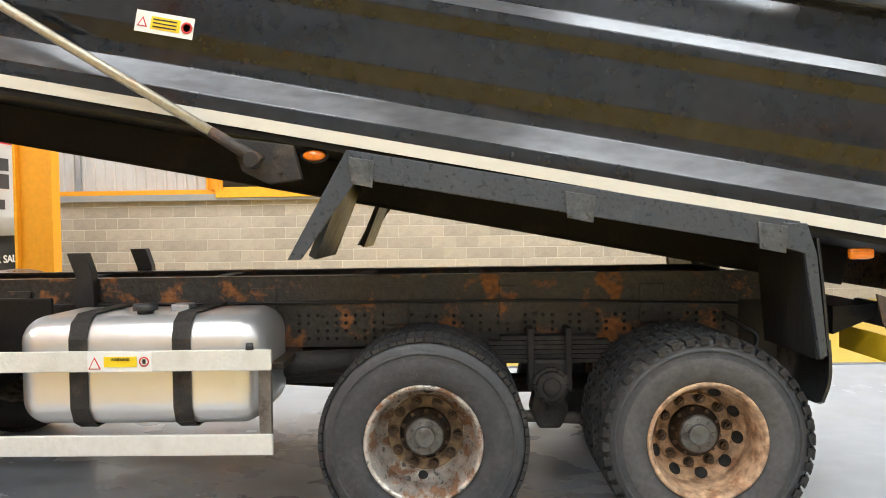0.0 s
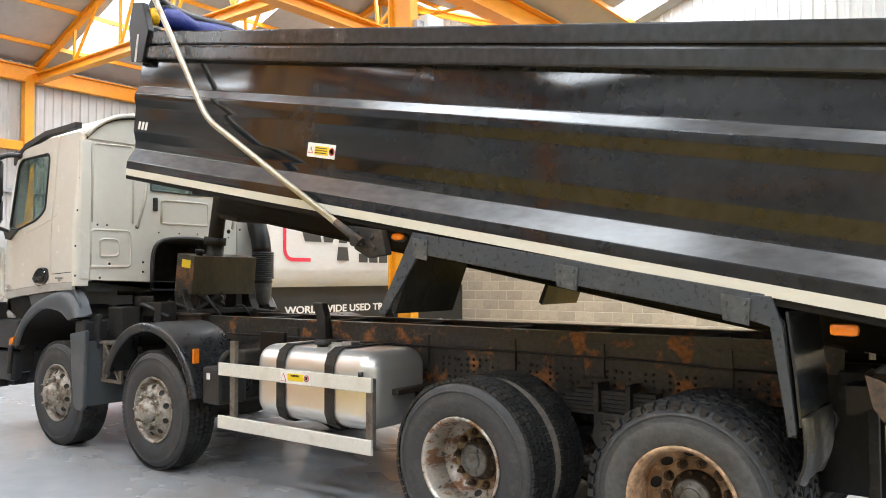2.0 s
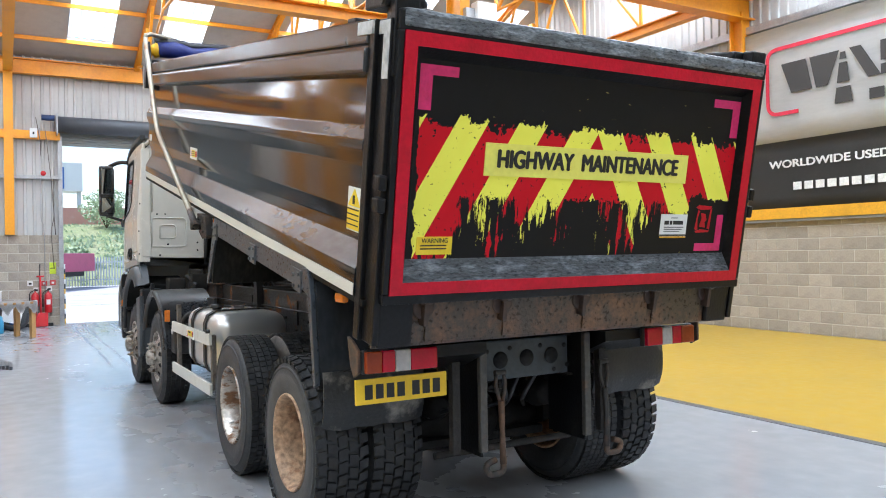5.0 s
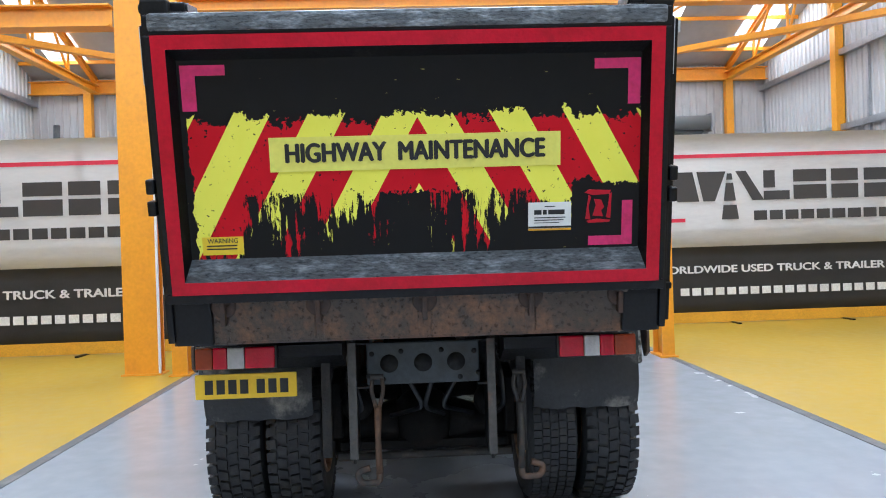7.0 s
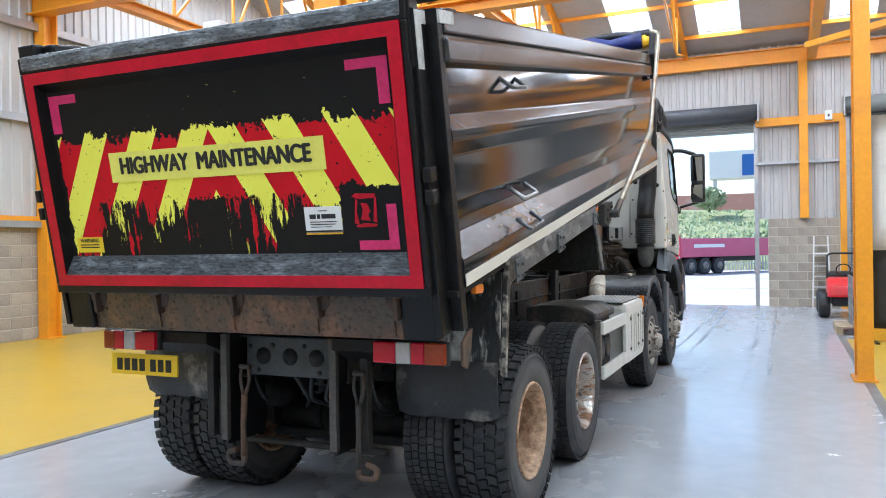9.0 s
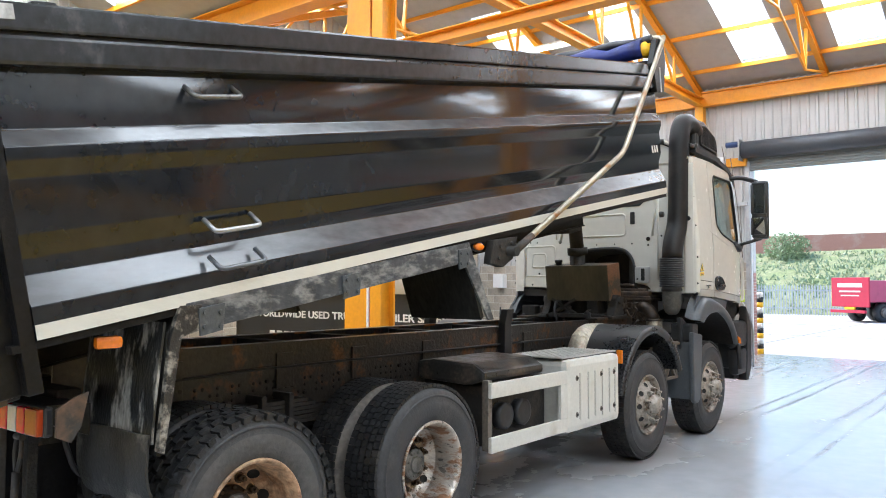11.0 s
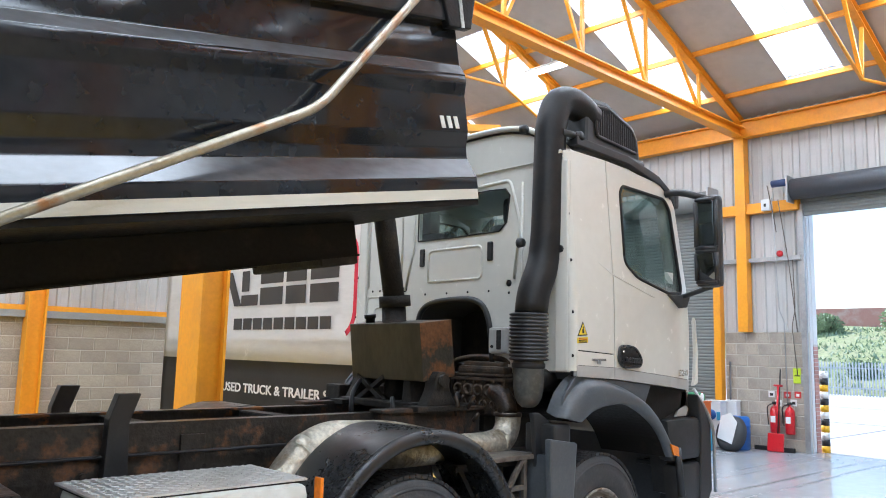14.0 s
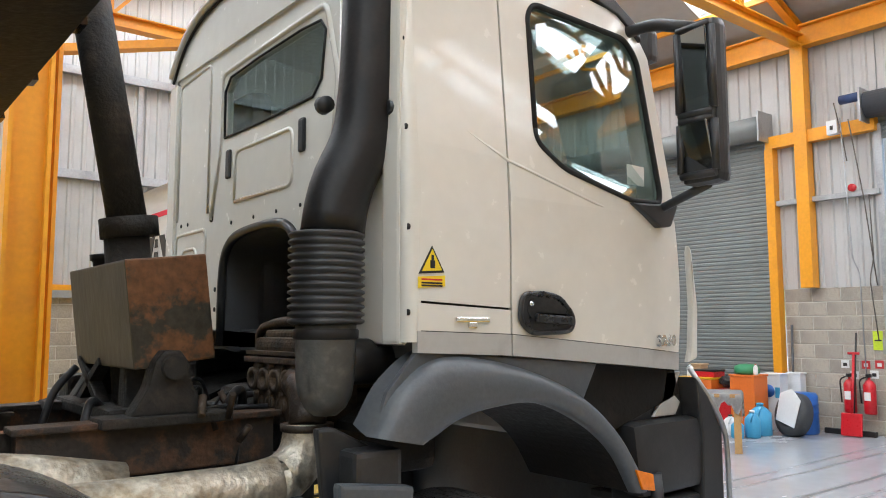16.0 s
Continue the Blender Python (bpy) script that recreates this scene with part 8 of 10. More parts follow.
# black hoses and cables in loose loops round the engine top
random.seed(23)
for k in range(22):
    sg = -1 if k % 2 else 1
    y = YC + sg * random.uniform(0.1, 0.36)
    x, z = random.uniform(-4.72, -4.3), random.uniform(1.1, 1.27)
    a, c = random.uniform(0.08, 0.26), random.uniform(0.03, 0.13)
    dy = sg * random.uniform(-0.18, 0.22)
    p = [(x - a, y, z), (x - a * 0.7, y + dy * 0.4, z + c), (x + a * 0.1, y + dy * 0.8, z + c * random.uniform(0.6, 1.1)), (x + a * 0.6, y + dy, z - random.uniform(0.02, 0.14))]
    part("hose", tube(bmesh.new(), bend(p, 0.05, 4), random.choice((0.007, 0.010, 0.014, 0.019)), 7), M_PLASTIC if k % 5 else M_CASTING, truck)
for k in range(16):
    y, x, z = YC + random.choice((-1, 1)) * random.uniform(0.2, 0.6), random.uniform(-4.75, -4.25), random.uniform(1.2, 1.34)
    r = random.uniform(0.008, 0.018)
    part("hose_union", tube(bmesh.new(), [(x, y, z), (x + random.uniform(-0.05, 0.05), y + random.uniform(-0.07, 0.07), z + random.uniform(0.03, 0.09))], r, 6), M_GREASE if k % 3 else M_CASTING, truck)
# lattice step brackets and splash panels between the two front wings
for sg in (-1, 1):
    yo = YC + sg * 1.075
    lat = part("lattice_bracket", box(bmesh.new(), -4.62, -4.2, *sorted((yo, yo - sg * 0.3)), 1.0, 1.03, 0.006), M_POST, truck, "grubby cast lattice step bracket")
    for p, q in (((-4.22, 1.0), (-4.50, 0.66)), ((-4.50, 1.0), (-4.24, 0.66)), ((-4.22, 1.0), (-4.22, 0.66)), ((-4.52, 1.0), (-4.52, 0.66)), ((-4.2, 0.66), (-4.56, 0.66)), ((-4.22, 0.83), (-4.52, 0.83))):
        part("lattice_bar", obox(bmesh.new(), (p[0], yo - sg * 0.02, p[1]), (q[0], yo - sg * 0.02, q[1]), 0.03, 0.03, (0, 1, 0), 0.005), M_POST, lat)
    bm = prism(bmesh.new(), [(-4.56, 1.29), (-4.62, 1.29), (-4.80, 1.2), (-4.80, 0.62), (-4.66, 0.62), (-4.60, 0.95)], "y", *sorted((yo + sg * 0.02, yo - sg * 0.02)), 0.012)
    part("splash_panel", bm, M_PLASTIC, truck, "black moulded splash panel")
# cross beam with the rusty frame end under the ram
for sg in (-1, 1):
    bm = box(bmesh.new(), -4.72, -3.82, *sorted((YC + sg * 0.39, YC + sg * 0.47)), 1.10, 1.275, 0.008)
    box(bm, -4.74, -3.80, *sorted((YC + sg * 0.37, YC + sg * 0.50)), 1.268, 1.29, 0.005)
    part("cradle_beam", bm, M_RUSTY, truck, "rust-patched beam beneath the ram cradle")
for sg in (-1, 1):
    bm = lathe(bmesh.new(), [(YC + sg * 0.5, 0.0), (YC + sg * 0.5, 0.11), (YC + sg * 0.6, 0.13), (YC + sg * 0.85, 0.13), (YC + sg * 0.95, 0.09), (YC + sg * 0.97, 0.0)], 20, "y", (-4.35, 0, 0.92))
    part("air_tank", bm, M_HUBCAP, truck, "dull grey air tank")
    bm = bmesh.new()
    box(bm, -4.6, -4.0, *sorted((YC + sg * 0.4, YC + sg * 0.95)), 0.7, 0.78, 0.01)
    box(bm, -4.4, -4.1, *sorted((YC + sg * 0.6, YC + sg * 0.9)), 0.45, 0.72, 0.02)
    box(bm, -4.62, -3.98, *sorted((YC + sg * 0.80, YC + sg * 1.0)), 0.985, 1.0, 0.003)
    box(bm, -4.62, -3.98, *sorted((YC + sg * 0.975, YC + sg * 0.985)), 0.955, 0.99)
    for k in range(4):
        x0, x1 = -4.58 + k * 0.14, -4.58 + (k + 1) * 0.14
        obox(bm, (x0, YC + sg * 0.98, 0.76 if k % 2 else 0.97), (x1, YC + sg * 0.98, 0.97 if k % 2 else 0.76), 0.008, 0.03)
    part("step_bracket", bm, M_GRIME, truck)

# near side: fuel tank behind its guard rails
bm = box(bmesh.new(), -2.22, -0.98, 3.74, 4.38, 0.575, 1.125)
bmesh.ops.bevel(bm, geom=bm.edges[:], offset=0.135, segments=10, affect="EDGES", profile=0.5)
for f in bm.faces:
    f.smooth = True
ft = part("fuel_tank", bm, M_TANK_ALU, truck, "rounded aluminium fuel tank with black straps")
for x in (-1.88, -1.37):
    out = [(3.735, 0.68), (3.735, 1.02), (3.765, 1.09), (3.83, 1.13), (4.35, 1.13), (4.35, 1.138), (3.83, 1.138), (3.757, 1.097), (3.727, 1.02), (3.727, 0.68), (3.757, 0.603), (3.83, 0.563), (4.35, 0.563), (4.35, 0.572), (3.83, 0.572), (3.765, 0.61)]
    part("tank_strap", prism(bmesh.new(), out, "x", x - 0.045, x + 0.045), M_GRIME, ft)
part("filler_cap", lathe(bmesh.new(), [(1.12, 0.0), (1.12, 0.04), (1.14, 0.042), (1.142, 0.062), (1.175, 0.06), (1.18, 0.0)], 20, "z", (-1.61, 3.9, 0)), M_PLASTIC, ft, "black fuel filler cap")
part("sender", box(bmesh.new(), -1.52, -1.42, 4.0, 4.1, 1.12, 1.16, 0.01), M_GALV, ft)
for z0, z1, x0 in ((0.87, 0.97, -2.54), (0.46, 0.56, -2.545)):
    bm = box(bmesh.new(), x0, -0.915, 3.665, 3.69, z0, z1, 0.006)
    part("guard_rail", bm, M_WHITE_METAL, truck, "white painted side guard rail")
for x in (-2.4, -0.955):
    part("guard_post", box(bmesh.new(), x - 0.03, x + 0.03, 3.692, 3.73, 0.5, 1.14 if x < -2 else 0.96, 0.005), M_POST, truck)
bm = box(bmesh.new(), -1.05, -0.92, 3.95, 4.45, 0.82, 0.86, 0.01)
part("tank_bracket", bm, M_GREASE, truck)
part("rail_button", lathe(bmesh.new(), [(0.97, 0.0), (0.97, 0.02), (1.0, 0.018), (1.0, 0.0)], 10, "z", (-1.02, 3.68, 0)), M_PLASTIC, truck)
st = part("rail_sticker", box(bmesh.new(), -1.80, -1.49, 3.66, 3.665, 0.873, 0.966), M_LABEL_WHITE, truck, "white and yellow warning sticker")
part("sticker_panel", box(bmesh.new(), -1.72, -1.56, 3.657, 3.66, 0.895, 0.945), M_LABEL_YELLOW, st)
part("sticker_words", moved(lettering("WARNING", 0.09, 0.014), Matrix.Translation((-1.64, 3.6555, 0.932))), M_INK, st)
part("sticker_symbol", prism(bmesh.new(), [(-1.795, 0.885), (-1.735, 0.885), (-1.765, 0.945)], "y", 3.657, 3.66), M_LABEL_RED, st)
part("symbol_face", prism(bmesh.new(), [(-1.787, 0.89), (-1.743, 0.89), (-1.765, 0.934)], "y", 3.655, 3.657), M_LABEL_WHITE, st)
part("sticker_symbol", lathe(bmesh.new(), [(3.657, 0.018), (3.657, 0.024), (3.66, 0.024), (3.66, 0.018)], 20, "y", (-1.525, 0, 0.92), caps=False), M_LABEL_RED, st)
part("symbol_mark", box(bmesh.new(), -1.532, -1.518, 3.656, 3.66, 0.91, 0.932), M_INK, st)
bm = box(bmesh.new(), -2.80, -2.58, 3.70, 3.98, 0.62, 0.92, 0.03)
part("adblue_tank", bm, M_PLASTIC, truck, "small black plastic tank")
part("tank_tag", box(bmesh.new(), -2.73, -2.69, 3.694, 3.70, 0.82, 0.87), M_LABEL_WHITE, truck)
bm = tube(bmesh.new(), bend([(-2.7, 3.8, 0.92), (-2.68, 3.85, 1.02), (-2.6, 3.95, 1.02), (-2.5, 4.1, 0.98)], 0.04), 0.03, 8)
box(bm, -2.62, -2.45, 3.85, 4.3, 0.95, 1.05, 0.02)
part("filler_neck", bm, M_GRIME, truck)
part("rear_board", box(bmesh.new(), -2.45, -2.15, 4.0, 4.03, 0.9, 1.2, 0.01), M_BLACK_WORN, truck)

# far side: step box, guard frame and black locker
YR = 2 * YC - 3.64
sbx = part("step_box", box(bmesh.new(), -2.78, -1.84, YR - 0.55, YR - 0.002, 0.46, 1.045, 0.055), M_WHITE_METAL, truck, "white ribbed step cover with a chequer plate top")
part("top_seam", box(bmesh.new(), -2.785, -1.835, YR - 0.5, YR - 0.05, 1.042, 1.05), M_SEAM, sbx)
part("chequer_top", box(bmesh.new(), -2.79, -1.83, YR - 0.56, YR - 0.045, 1.05, 1.061, 0.004), M_PALE_ALU, sbx)
bm = bmesh.new()
for i in range(22):
    for j in range(13):
        x, y = -2.77 + i * 0.043, YR - 0.545 + j * 0.04
        obox(bm, (x - 0.011, y - (0.008 if (i + j) % 2 else -0.008), 1.061), (x + 0.011, y + (0.008 if (i + j) % 2 else -0.008), 1.061), 0.007, 0.004, (0, 0, 1))
tagged(part("chequer_boss", bm, M_PALE_ALU, sbx), kind="stuff")
for k, x in enumerate((-2.69, -2.58, -2.45, -2.32, -2.20, -2.06)):
    part("pressed_rib", box(bmesh.new(), x - 0.012, x + 0.012, YR - 0.01, YR + 0.006, 0.54 + 0.01 * (k % 2), 0.93, 0.005), M_WHITE_METAL, sbx)
    # thin dark strip for the shading line along each rib
    part("groove", obox(bmesh.new(), (x + 0.017, YR - 0.002, 0.55 + 0.01 * (k % 2)), (x + 0.0155, YR - 0.002, 0.925), 0.0045, 0.0025, (1, 0, 0)), M_GRIME, sbx)
for x in (-2.66, -2.42, -2.0):
    for z in (0.6, 0.89):
        part("bolt_dimple", lathe(bmesh.new(), [(YR - 0.003, 0.0), (YR - 0.003, 0.024), (YR + 0.001, 0.021), (YR + 0.0005, 0.0)], 14, "y", (x, 0, z)), M_POST, sbx)
        part("bolt", tube(bmesh.new(), [(x, YR, z), (x, YR + 0.009, z)], 0.011, 6), M_GRIME, sbx)
for z0, z1 in ((0.86, 0.965), (0.49, 0.595)):
    part("guard_rail", box(bmesh.new(), -1.84, -0.80, YR - 0.03, YR + 0.0, z0, z1, 0.006), M_WHITE_METAL, truck, "white painted side guard rail")
part("guard_upright", box(bmesh.new(), -1.84, -1.74, YR - 0.028, YR + 0.002, 0.595, 0.86, 0.004), M_WHITE_METAL, truck)
part("guard_post", box(bmesh.new(), -0.85, -0.80, YR - 0.08, YR - 0.03, 0.5, 0.98, 0.005), M_POST, truck)
bm = prism(bmesh.new(), [(5.45, 0.95), (5.45, 1.08), (5.6, 1.1), (5.95, 1.09), (6.06, 1.03), (6.06, 0.97), (5.9, 0.93)], "x", -1.6, -0.82, 0.025)
part("battery_cover", bm, M_COVER, truck, "dusty black moulded cover")
bm = box(bmesh.new(), -1.75, -0.9, 5.45, 5.98, 0.5, 0.94, 0.02)
part("battery_box", bm, M_GRIME, truck)
for x in (-1.1, -1.34):
    bm = lathe(bmesh.new(), [(5.98, 0.0), (5.98, 0.095), (6.05, 0.095), (6.055, 0.075), (6.05, 0.0)], 20, "y", (x, 0, 0.7))
    part("air_dryer", bm, M_PLASTIC, truck)
for sg in (-1, 1):
    bm = tube(bmesh.new(), bend([(-4.0, YC + sg * 0.5, 1.12), (-2.0, YC + sg * 0.41, 1.115), (0.5, YC + sg * 0.40, 1.11), (1.6, YC + sg * 0.395, 1.08)], 0.1), 0.009, 6)
    part("air_line", bm, M_PLASTIC, truck)

# ---- banners ----


def banner(at, turn, feet=True):
    """A fabric display banner on a frame: x across, z up, facing -y before the turn."""
    b = base("display_banner", at, "large grey fabric banner with dark lettering, on a steel frame" if feet else "large grey fabric banner fixed to the cladding", "banner", "banners")
    M = Matrix.Translation(at) @ Matrix.Rotation(radians(turn), 4, "Z")
    W = 3.25

    def put(name, bm, material, label="", parent=None):
        return part(name, moved(bm, M), material, parent or b, label)

    bm = bmesh.new()
    n = 40
    for z0, z1, mi in ((0.22, 1.46, 1), (1.46, 3.6, 0)):
        rows = []
        for k in range(7):
            z = z0 + (z1 - z0) * k / 6
            rows.append([bm.verts.new((-W + 2 * W * i / n, 0.005 * math.sin(i * 0.55 + z * 1.3) * math.sin(math.pi * i / n) + 0.003 * math.sin(i * 2.1 + z * 4), z)) for i in range(n + 1)])
        for r, s in zip(rows, rows[1:]):
            for i in range(n):
                f = bm.faces.new((r[i], r[i + 1], s[i + 1], s[i]))
                f.smooth, f.material_index = True, mi
    bmesh.ops.solidify(bm, geom=bm.faces[:], thickness=0.01)
    put("fabric", bm, [M_BANNER_TOP, M_BANNER_DARK], "grey over charcoal printed fabric")
    put("bottom_band", box(bmesh.new(), -W, W, -0.008, 0.03, 0.02, 0.22), M_BANNER_YELLOW, "amber lower band")
    Y0, Y1 = -0.034, -0.024

    def flat(name, pts, m):
        put(name, prism(bmesh.new(), pts, "y", Y0, Y1), m)

    # red bracket: rounded outline, open below
    r, l, t, bt, w = 2.61, -2.59, 3.18, 1.97, 0.07
    pts = bend([(-1.95, 0, bt), (l, 0, bt), (l, 0, t), (r, 0, t), (r, 0, bt + 0.03), (r - 0.16, 0, bt - 0.08)], 0.22, 6)
    edge = []
    for k, p in enumerate(pts):
        d = (pts[min(k + 1, len(pts) - 1)] - pts[max(k - 1, 0)]).normalized() * (w / 2)
        edge.append(((p.x - d.z, p.z + d.x), (p.x + d.z, p.z - d.x)))
    bm = bmesh.new()
    for (p, q), (s, v) in zip(edge, edge[1:]):
        bm.faces.new([bm.verts.new((c[0], Y0, c[1])) for c in (p, s, v, q)])
    bmesh.ops.remove_doubles(bm, verts=bm.verts[:], dist=1e-5)
    bmesh.ops.recalc_face_normals(bm, faces=bm.faces[:])
    bmesh.ops.solidify(bm, geom=bm.faces[:], thickness=0.008)
    put("red_bracket", bm, M_BANNER_RED, "red rounded outline")
    # emblem as plain shapes
    z0, z1 = 2.32, 2.88
    a = -2.29
    flat("emblem_shape", [(a, z1), (a + 0.5, z1), (a + 0.62, z0), (a + 0.2, z0)], M_BANNER_INK)
    flat("emblem_shape", [(a + 0.58, z1), (a + 1.14, z1), (a + 0.92, z0), (a + 0.7, z0)], M_BANNER_INK)
    for p, q in ((2.72, 2.84), (2.32, 2.66), (1.97, 2.24)):
        m = (3.0 - p) * 0.14
        m2 = (3.0 - q) * 0.14
        flat("emblem_shape", [(-1.06 - m - 0.04, p), (-1.06 + m, p), (-1.06 + m2, q), (-1.06 - m2 - 0.04, q)], M_BANNER_INK)
    flat("emblem_shape", [(-0.96, z1), (-0.76, z1), (-0.42, z0), (-0.64, z0)], M_BANNER_INK)
    for x0, x1, k in ((-0.42, 0.08, 0.2), (0.16, 0.8, 0.3), (0.9, 1.42, 0.3), (1.54, 2.22, 0.3)):
        flat("emblem_shape", [(x0, z0), (x1, z0), (x1, z0 + k - 0.03), (x0, z0 + k - 0.03)], M_BANNER_INK)
        flat("emblem_shape", [(x0, z0 + k + 0.03), (x1 - (0.28 if k < 0.3 else 0), z0 + k + 0.03), (x1 - (0.28 if k < 0.3 else 0), z1), (x0, z1)], M_BANNER_INK)
    for k in range(9):
        x = -0.62 + k * 0.305
        flat("emblem_bar", [(x, 1.94), (x + 0.25, 1.94), (x + 0.25, 2.12), (x, 2.12)], M_BANNER_INK)
    for bm in by_word(lettering("WORLDWIDE USED TRUCK & TRAILER SALES", 5.2, 0.135, 0.008), 0.032):
        put("slogan_word", moved(bm, Matrix.Translation((0.02, -0.03, 1.03))), M_BANNER_WHITE, "white slogan lettering")
    for k in range(19):
        x = -2.08 + k * 0.225
        flat("address_bar", [(x, 0.54), (x + 0.165, 0.54), (x + 0.165, 0.68), (x, 0.68)], M_BANNER_WHITE)
    # frame
    bm = bmesh.new()
    for x in (-W + 0.02, -W / 3, W / 3, W - 0.02):
        box(bm, x - 0.02, x + 0.02, 0.03, 0.07, 0.02, 3.58)
    for z in (0.04, 1.8, 3.56):
        box(bm, -W, W, 0.035, 0.065, z - 0.02, z + 0.02)
    put("frame", bm, M_GALV)
    if feet:
        for x in (-W + 0.05, -W / 3, W / 3, W - 0.05):
            bm = box(bmesh.new(), x - 0.03, x + 0.03, -0.35, 0.5, 0.0, 0.03)
            obox(bm, (x, 0.48, 0.02), (x, 0.06, 1.2), 0.03, 0.03, (1, 0, 0))
            put("foot", bm, M_BLACK_WORN)
    return b


banner((-8.4, 12.0, 0), 90)
banner((-6.95, -1.68, 0), 90)
banner((-1.45, 14.82, 2.11), 0, False)

# ---- far end of the hall ----


def thing(name, bm, material, label, category, group=""):
    return solid(name, bm, material, label, category, "", group)


M_RED = mat("red_gloss_plastic", (0.55, 0.012, 0.02), 0.3, c2=(0.45, 0.012, 0.018), mscale=5, grain=0.08)
M_BLUE = mat("blue_plastic", (0.02, 0.12, 0.42), 0.4, grain=0.06)
M_CYAN = mat("pale_blue_plastic", (0.06, 0.33, 0.55), 0.4, grain=0.06)
M_ORANGE_PL = mat("orange_plastic", (0.72, 0.16, 0.02), 0.45, grain=0.06)
M_GREEN_PL = mat("green_plastic", (0.03, 0.22, 0.09), 0.5)
M_PAPER = mat("white_plastic", (0.72, 0.73, 0.73), 0.5, grain=0.04)
M_CLOTH = mat("dusty_grey_cloth", (0.42, 0.41, 0.40), 0.9, bump=0.4, bscale=12)
M_WOOD = mat("pine_wood", (0.50, 0.29, 0.11), 0.6, c2=(0.38, 0.20, 0.07), mscale=3, stretch=(6, 6, 1), grain=0.12)
M_PALLET = mat("grey_pallet_wood", (0.38, 0.29, 0.19), 0.8, c2=(0.26, 0.2, 0.14), mscale=4, grain=0.15)
M_CARD = mat("brown_cardboard", (0.45, 0.31, 0.18), 0.8, grain=0.06)
M_LIME = mat("lime_sign", (0.55, 0.70, 0.03), 0.5)

# work table with a cloth and clutter
TABLE = pose(-12.5, 2.70, 0, 0, 0, 30.7)       # the near leg; the short side runs along -x of its own
tb = base("work_table", (-12.5, 2.70, 0), "pine work table covered with a dusty cloth", "table")
part("tabletop", moved(box(bmesh.new(), -0.62, 0.06, -1.06, 0.06, 0.70, 0.745, 0.006), TABLE), M_WOOD, tb)
for x in (-0.55, 0.0):
    for y in (-1.0, 0.0):
        part("leg", moved(box(bmesh.new(), x - 0.045, x + 0.045, y - 0.045, y + 0.045, 0, 0.7, 0.004), TABLE), M_WOOD, tb)
bm = bmesh.new()
n = 30
grid = []
for i in range(n + 1):
    row = []
    for j in range(15):
        y, x = -0.92 + 1.22 * i / n, -0.63 + 0.90 * j / 14
        z = 0.752 + 0.008 * math.sin(i * 1.1) * math.sin(j * 0.9)
        if y > 0.065:
            z -= (y - 0.065) * (0.75 + 0.35 * math.sin(j * 1.3))
            y = 0.068 + 0.018 * math.sin(j * 1.7)
        if x > 0.065:
            z -= (x - 0.065) * (0.85 + 0.35 * math.sin(i * 0.9) + 0.15 * math.sin(i * 2.3))
            x = 0.068 + 0.02 * math.sin(i * 1.4)
        row.append(bm.verts.new((x, y, z)))
    grid.append(row)
for i in range(n):
    for j in range(14):
        bm.faces.new((grid[i][j], grid[i + 1][j], grid[i + 1][j + 1], grid[i][j + 1])).smooth = True
bmesh.ops.solidify(bm, geom=bm.faces[:], thickness=0.004)
thing("table_cloth", moved(bm, TABLE), M_CLOTH, "crumpled grey cloth hanging over the table", "cloth")


def tub(name, x, y, z, a, b, h, m, label, lid=None):
    o = base(name, (x, y, z), label, "box")
    bm = prism(bmesh.new(), [(x - a / 2, y - b / 2), (x + a / 2, y - b / 2), (x + a / 2, y + b / 2), (x - a / 2, y + b / 2)], "z", z, z + h, 0.015)
    part("body", bm, m, o)
    part("lid", box(bmesh.new(), x - a / 2 - 0.01, x + a / 2 + 0.01, y - b / 2 - 0.01, y + b / 2 + 0.01, z + h, z + h + 0.03, 0.008), lid or m, o)
    return o


def jug(name, x, y, z, r, h, m, label, cap=None):
    o = base(name, (x, y, z), label, "container")
    part("body", lathe(bmesh.new(), [(z, 0.0), (z, r * 0.95), (z + 0.02, r), (z + h * 0.7, r), (z + h * 0.85, r * 0.6), (z + h * 0.92, r * 0.28), (z + h * 0.97, r * 0.28), (z + h * 0.97, 0.0)], 18, "z", (x, y, 0)), m, o)
    part("cap", lathe(bmesh.new(), [(z + h * 0.95, r * 0.33), (z + h * 1.02, r * 0.33), (z + h * 1.02, 0.0)], 12, "z", (x, y, 0)), cap or m, o)
    part("handle", tube(bmesh.new(), bend([(x + r * 0.2, y + r * 0.3, z + h * 0.9), (x + r * 0.9, y + r * 0.5, z + h * 0.85), (x + r * 0.95, y + r * 0.3, z + h * 0.6)], 0.03), 0.012, 6), m, o)
    return o


tub("floor_bin", -14.5, 0.93, 0.0, 0.45, 0.58, 0.77, M_ORANGE_PL, "orange plastic bin with a yellow rim on the floor", M_YELLOW_TRIM)
tub("tool_case", -14.5, 1.05, 0.80, 0.3, 0.36, 0.09, M_RED, "red plastic tool case on an orange bin", M_INK)
tub("cardboard_box", -14.62, 0.78, 0.80, 0.2, 0.22, 0.17, M_CARD, "small brown cardboard box on an orange bin")
jug("bottle", -14.36, 0.79, 0.80, 0.05, 0.2, M_PAPER, "white bottle on an orange bin", M_INK)
tub("floor_bin", -14.5, 1.72, 0.0, 0.4, 0.40, 0.84, M_ORANGE_PL, "tall orange plastic bin on the floor", M_ORANGE_PL)
thing("bin_lid", lathe(bmesh.new(), [(0.875, 0.0), (0.875, 0.17), (0.9, 0.19), (0.99, 0.18), (1.02, 0.12), (1.03, 0.0)], 24, "z", (-14.5, 1.70, 0)), M_GREEN_PL, "green plastic bucket lid on an orange bin", "lid")
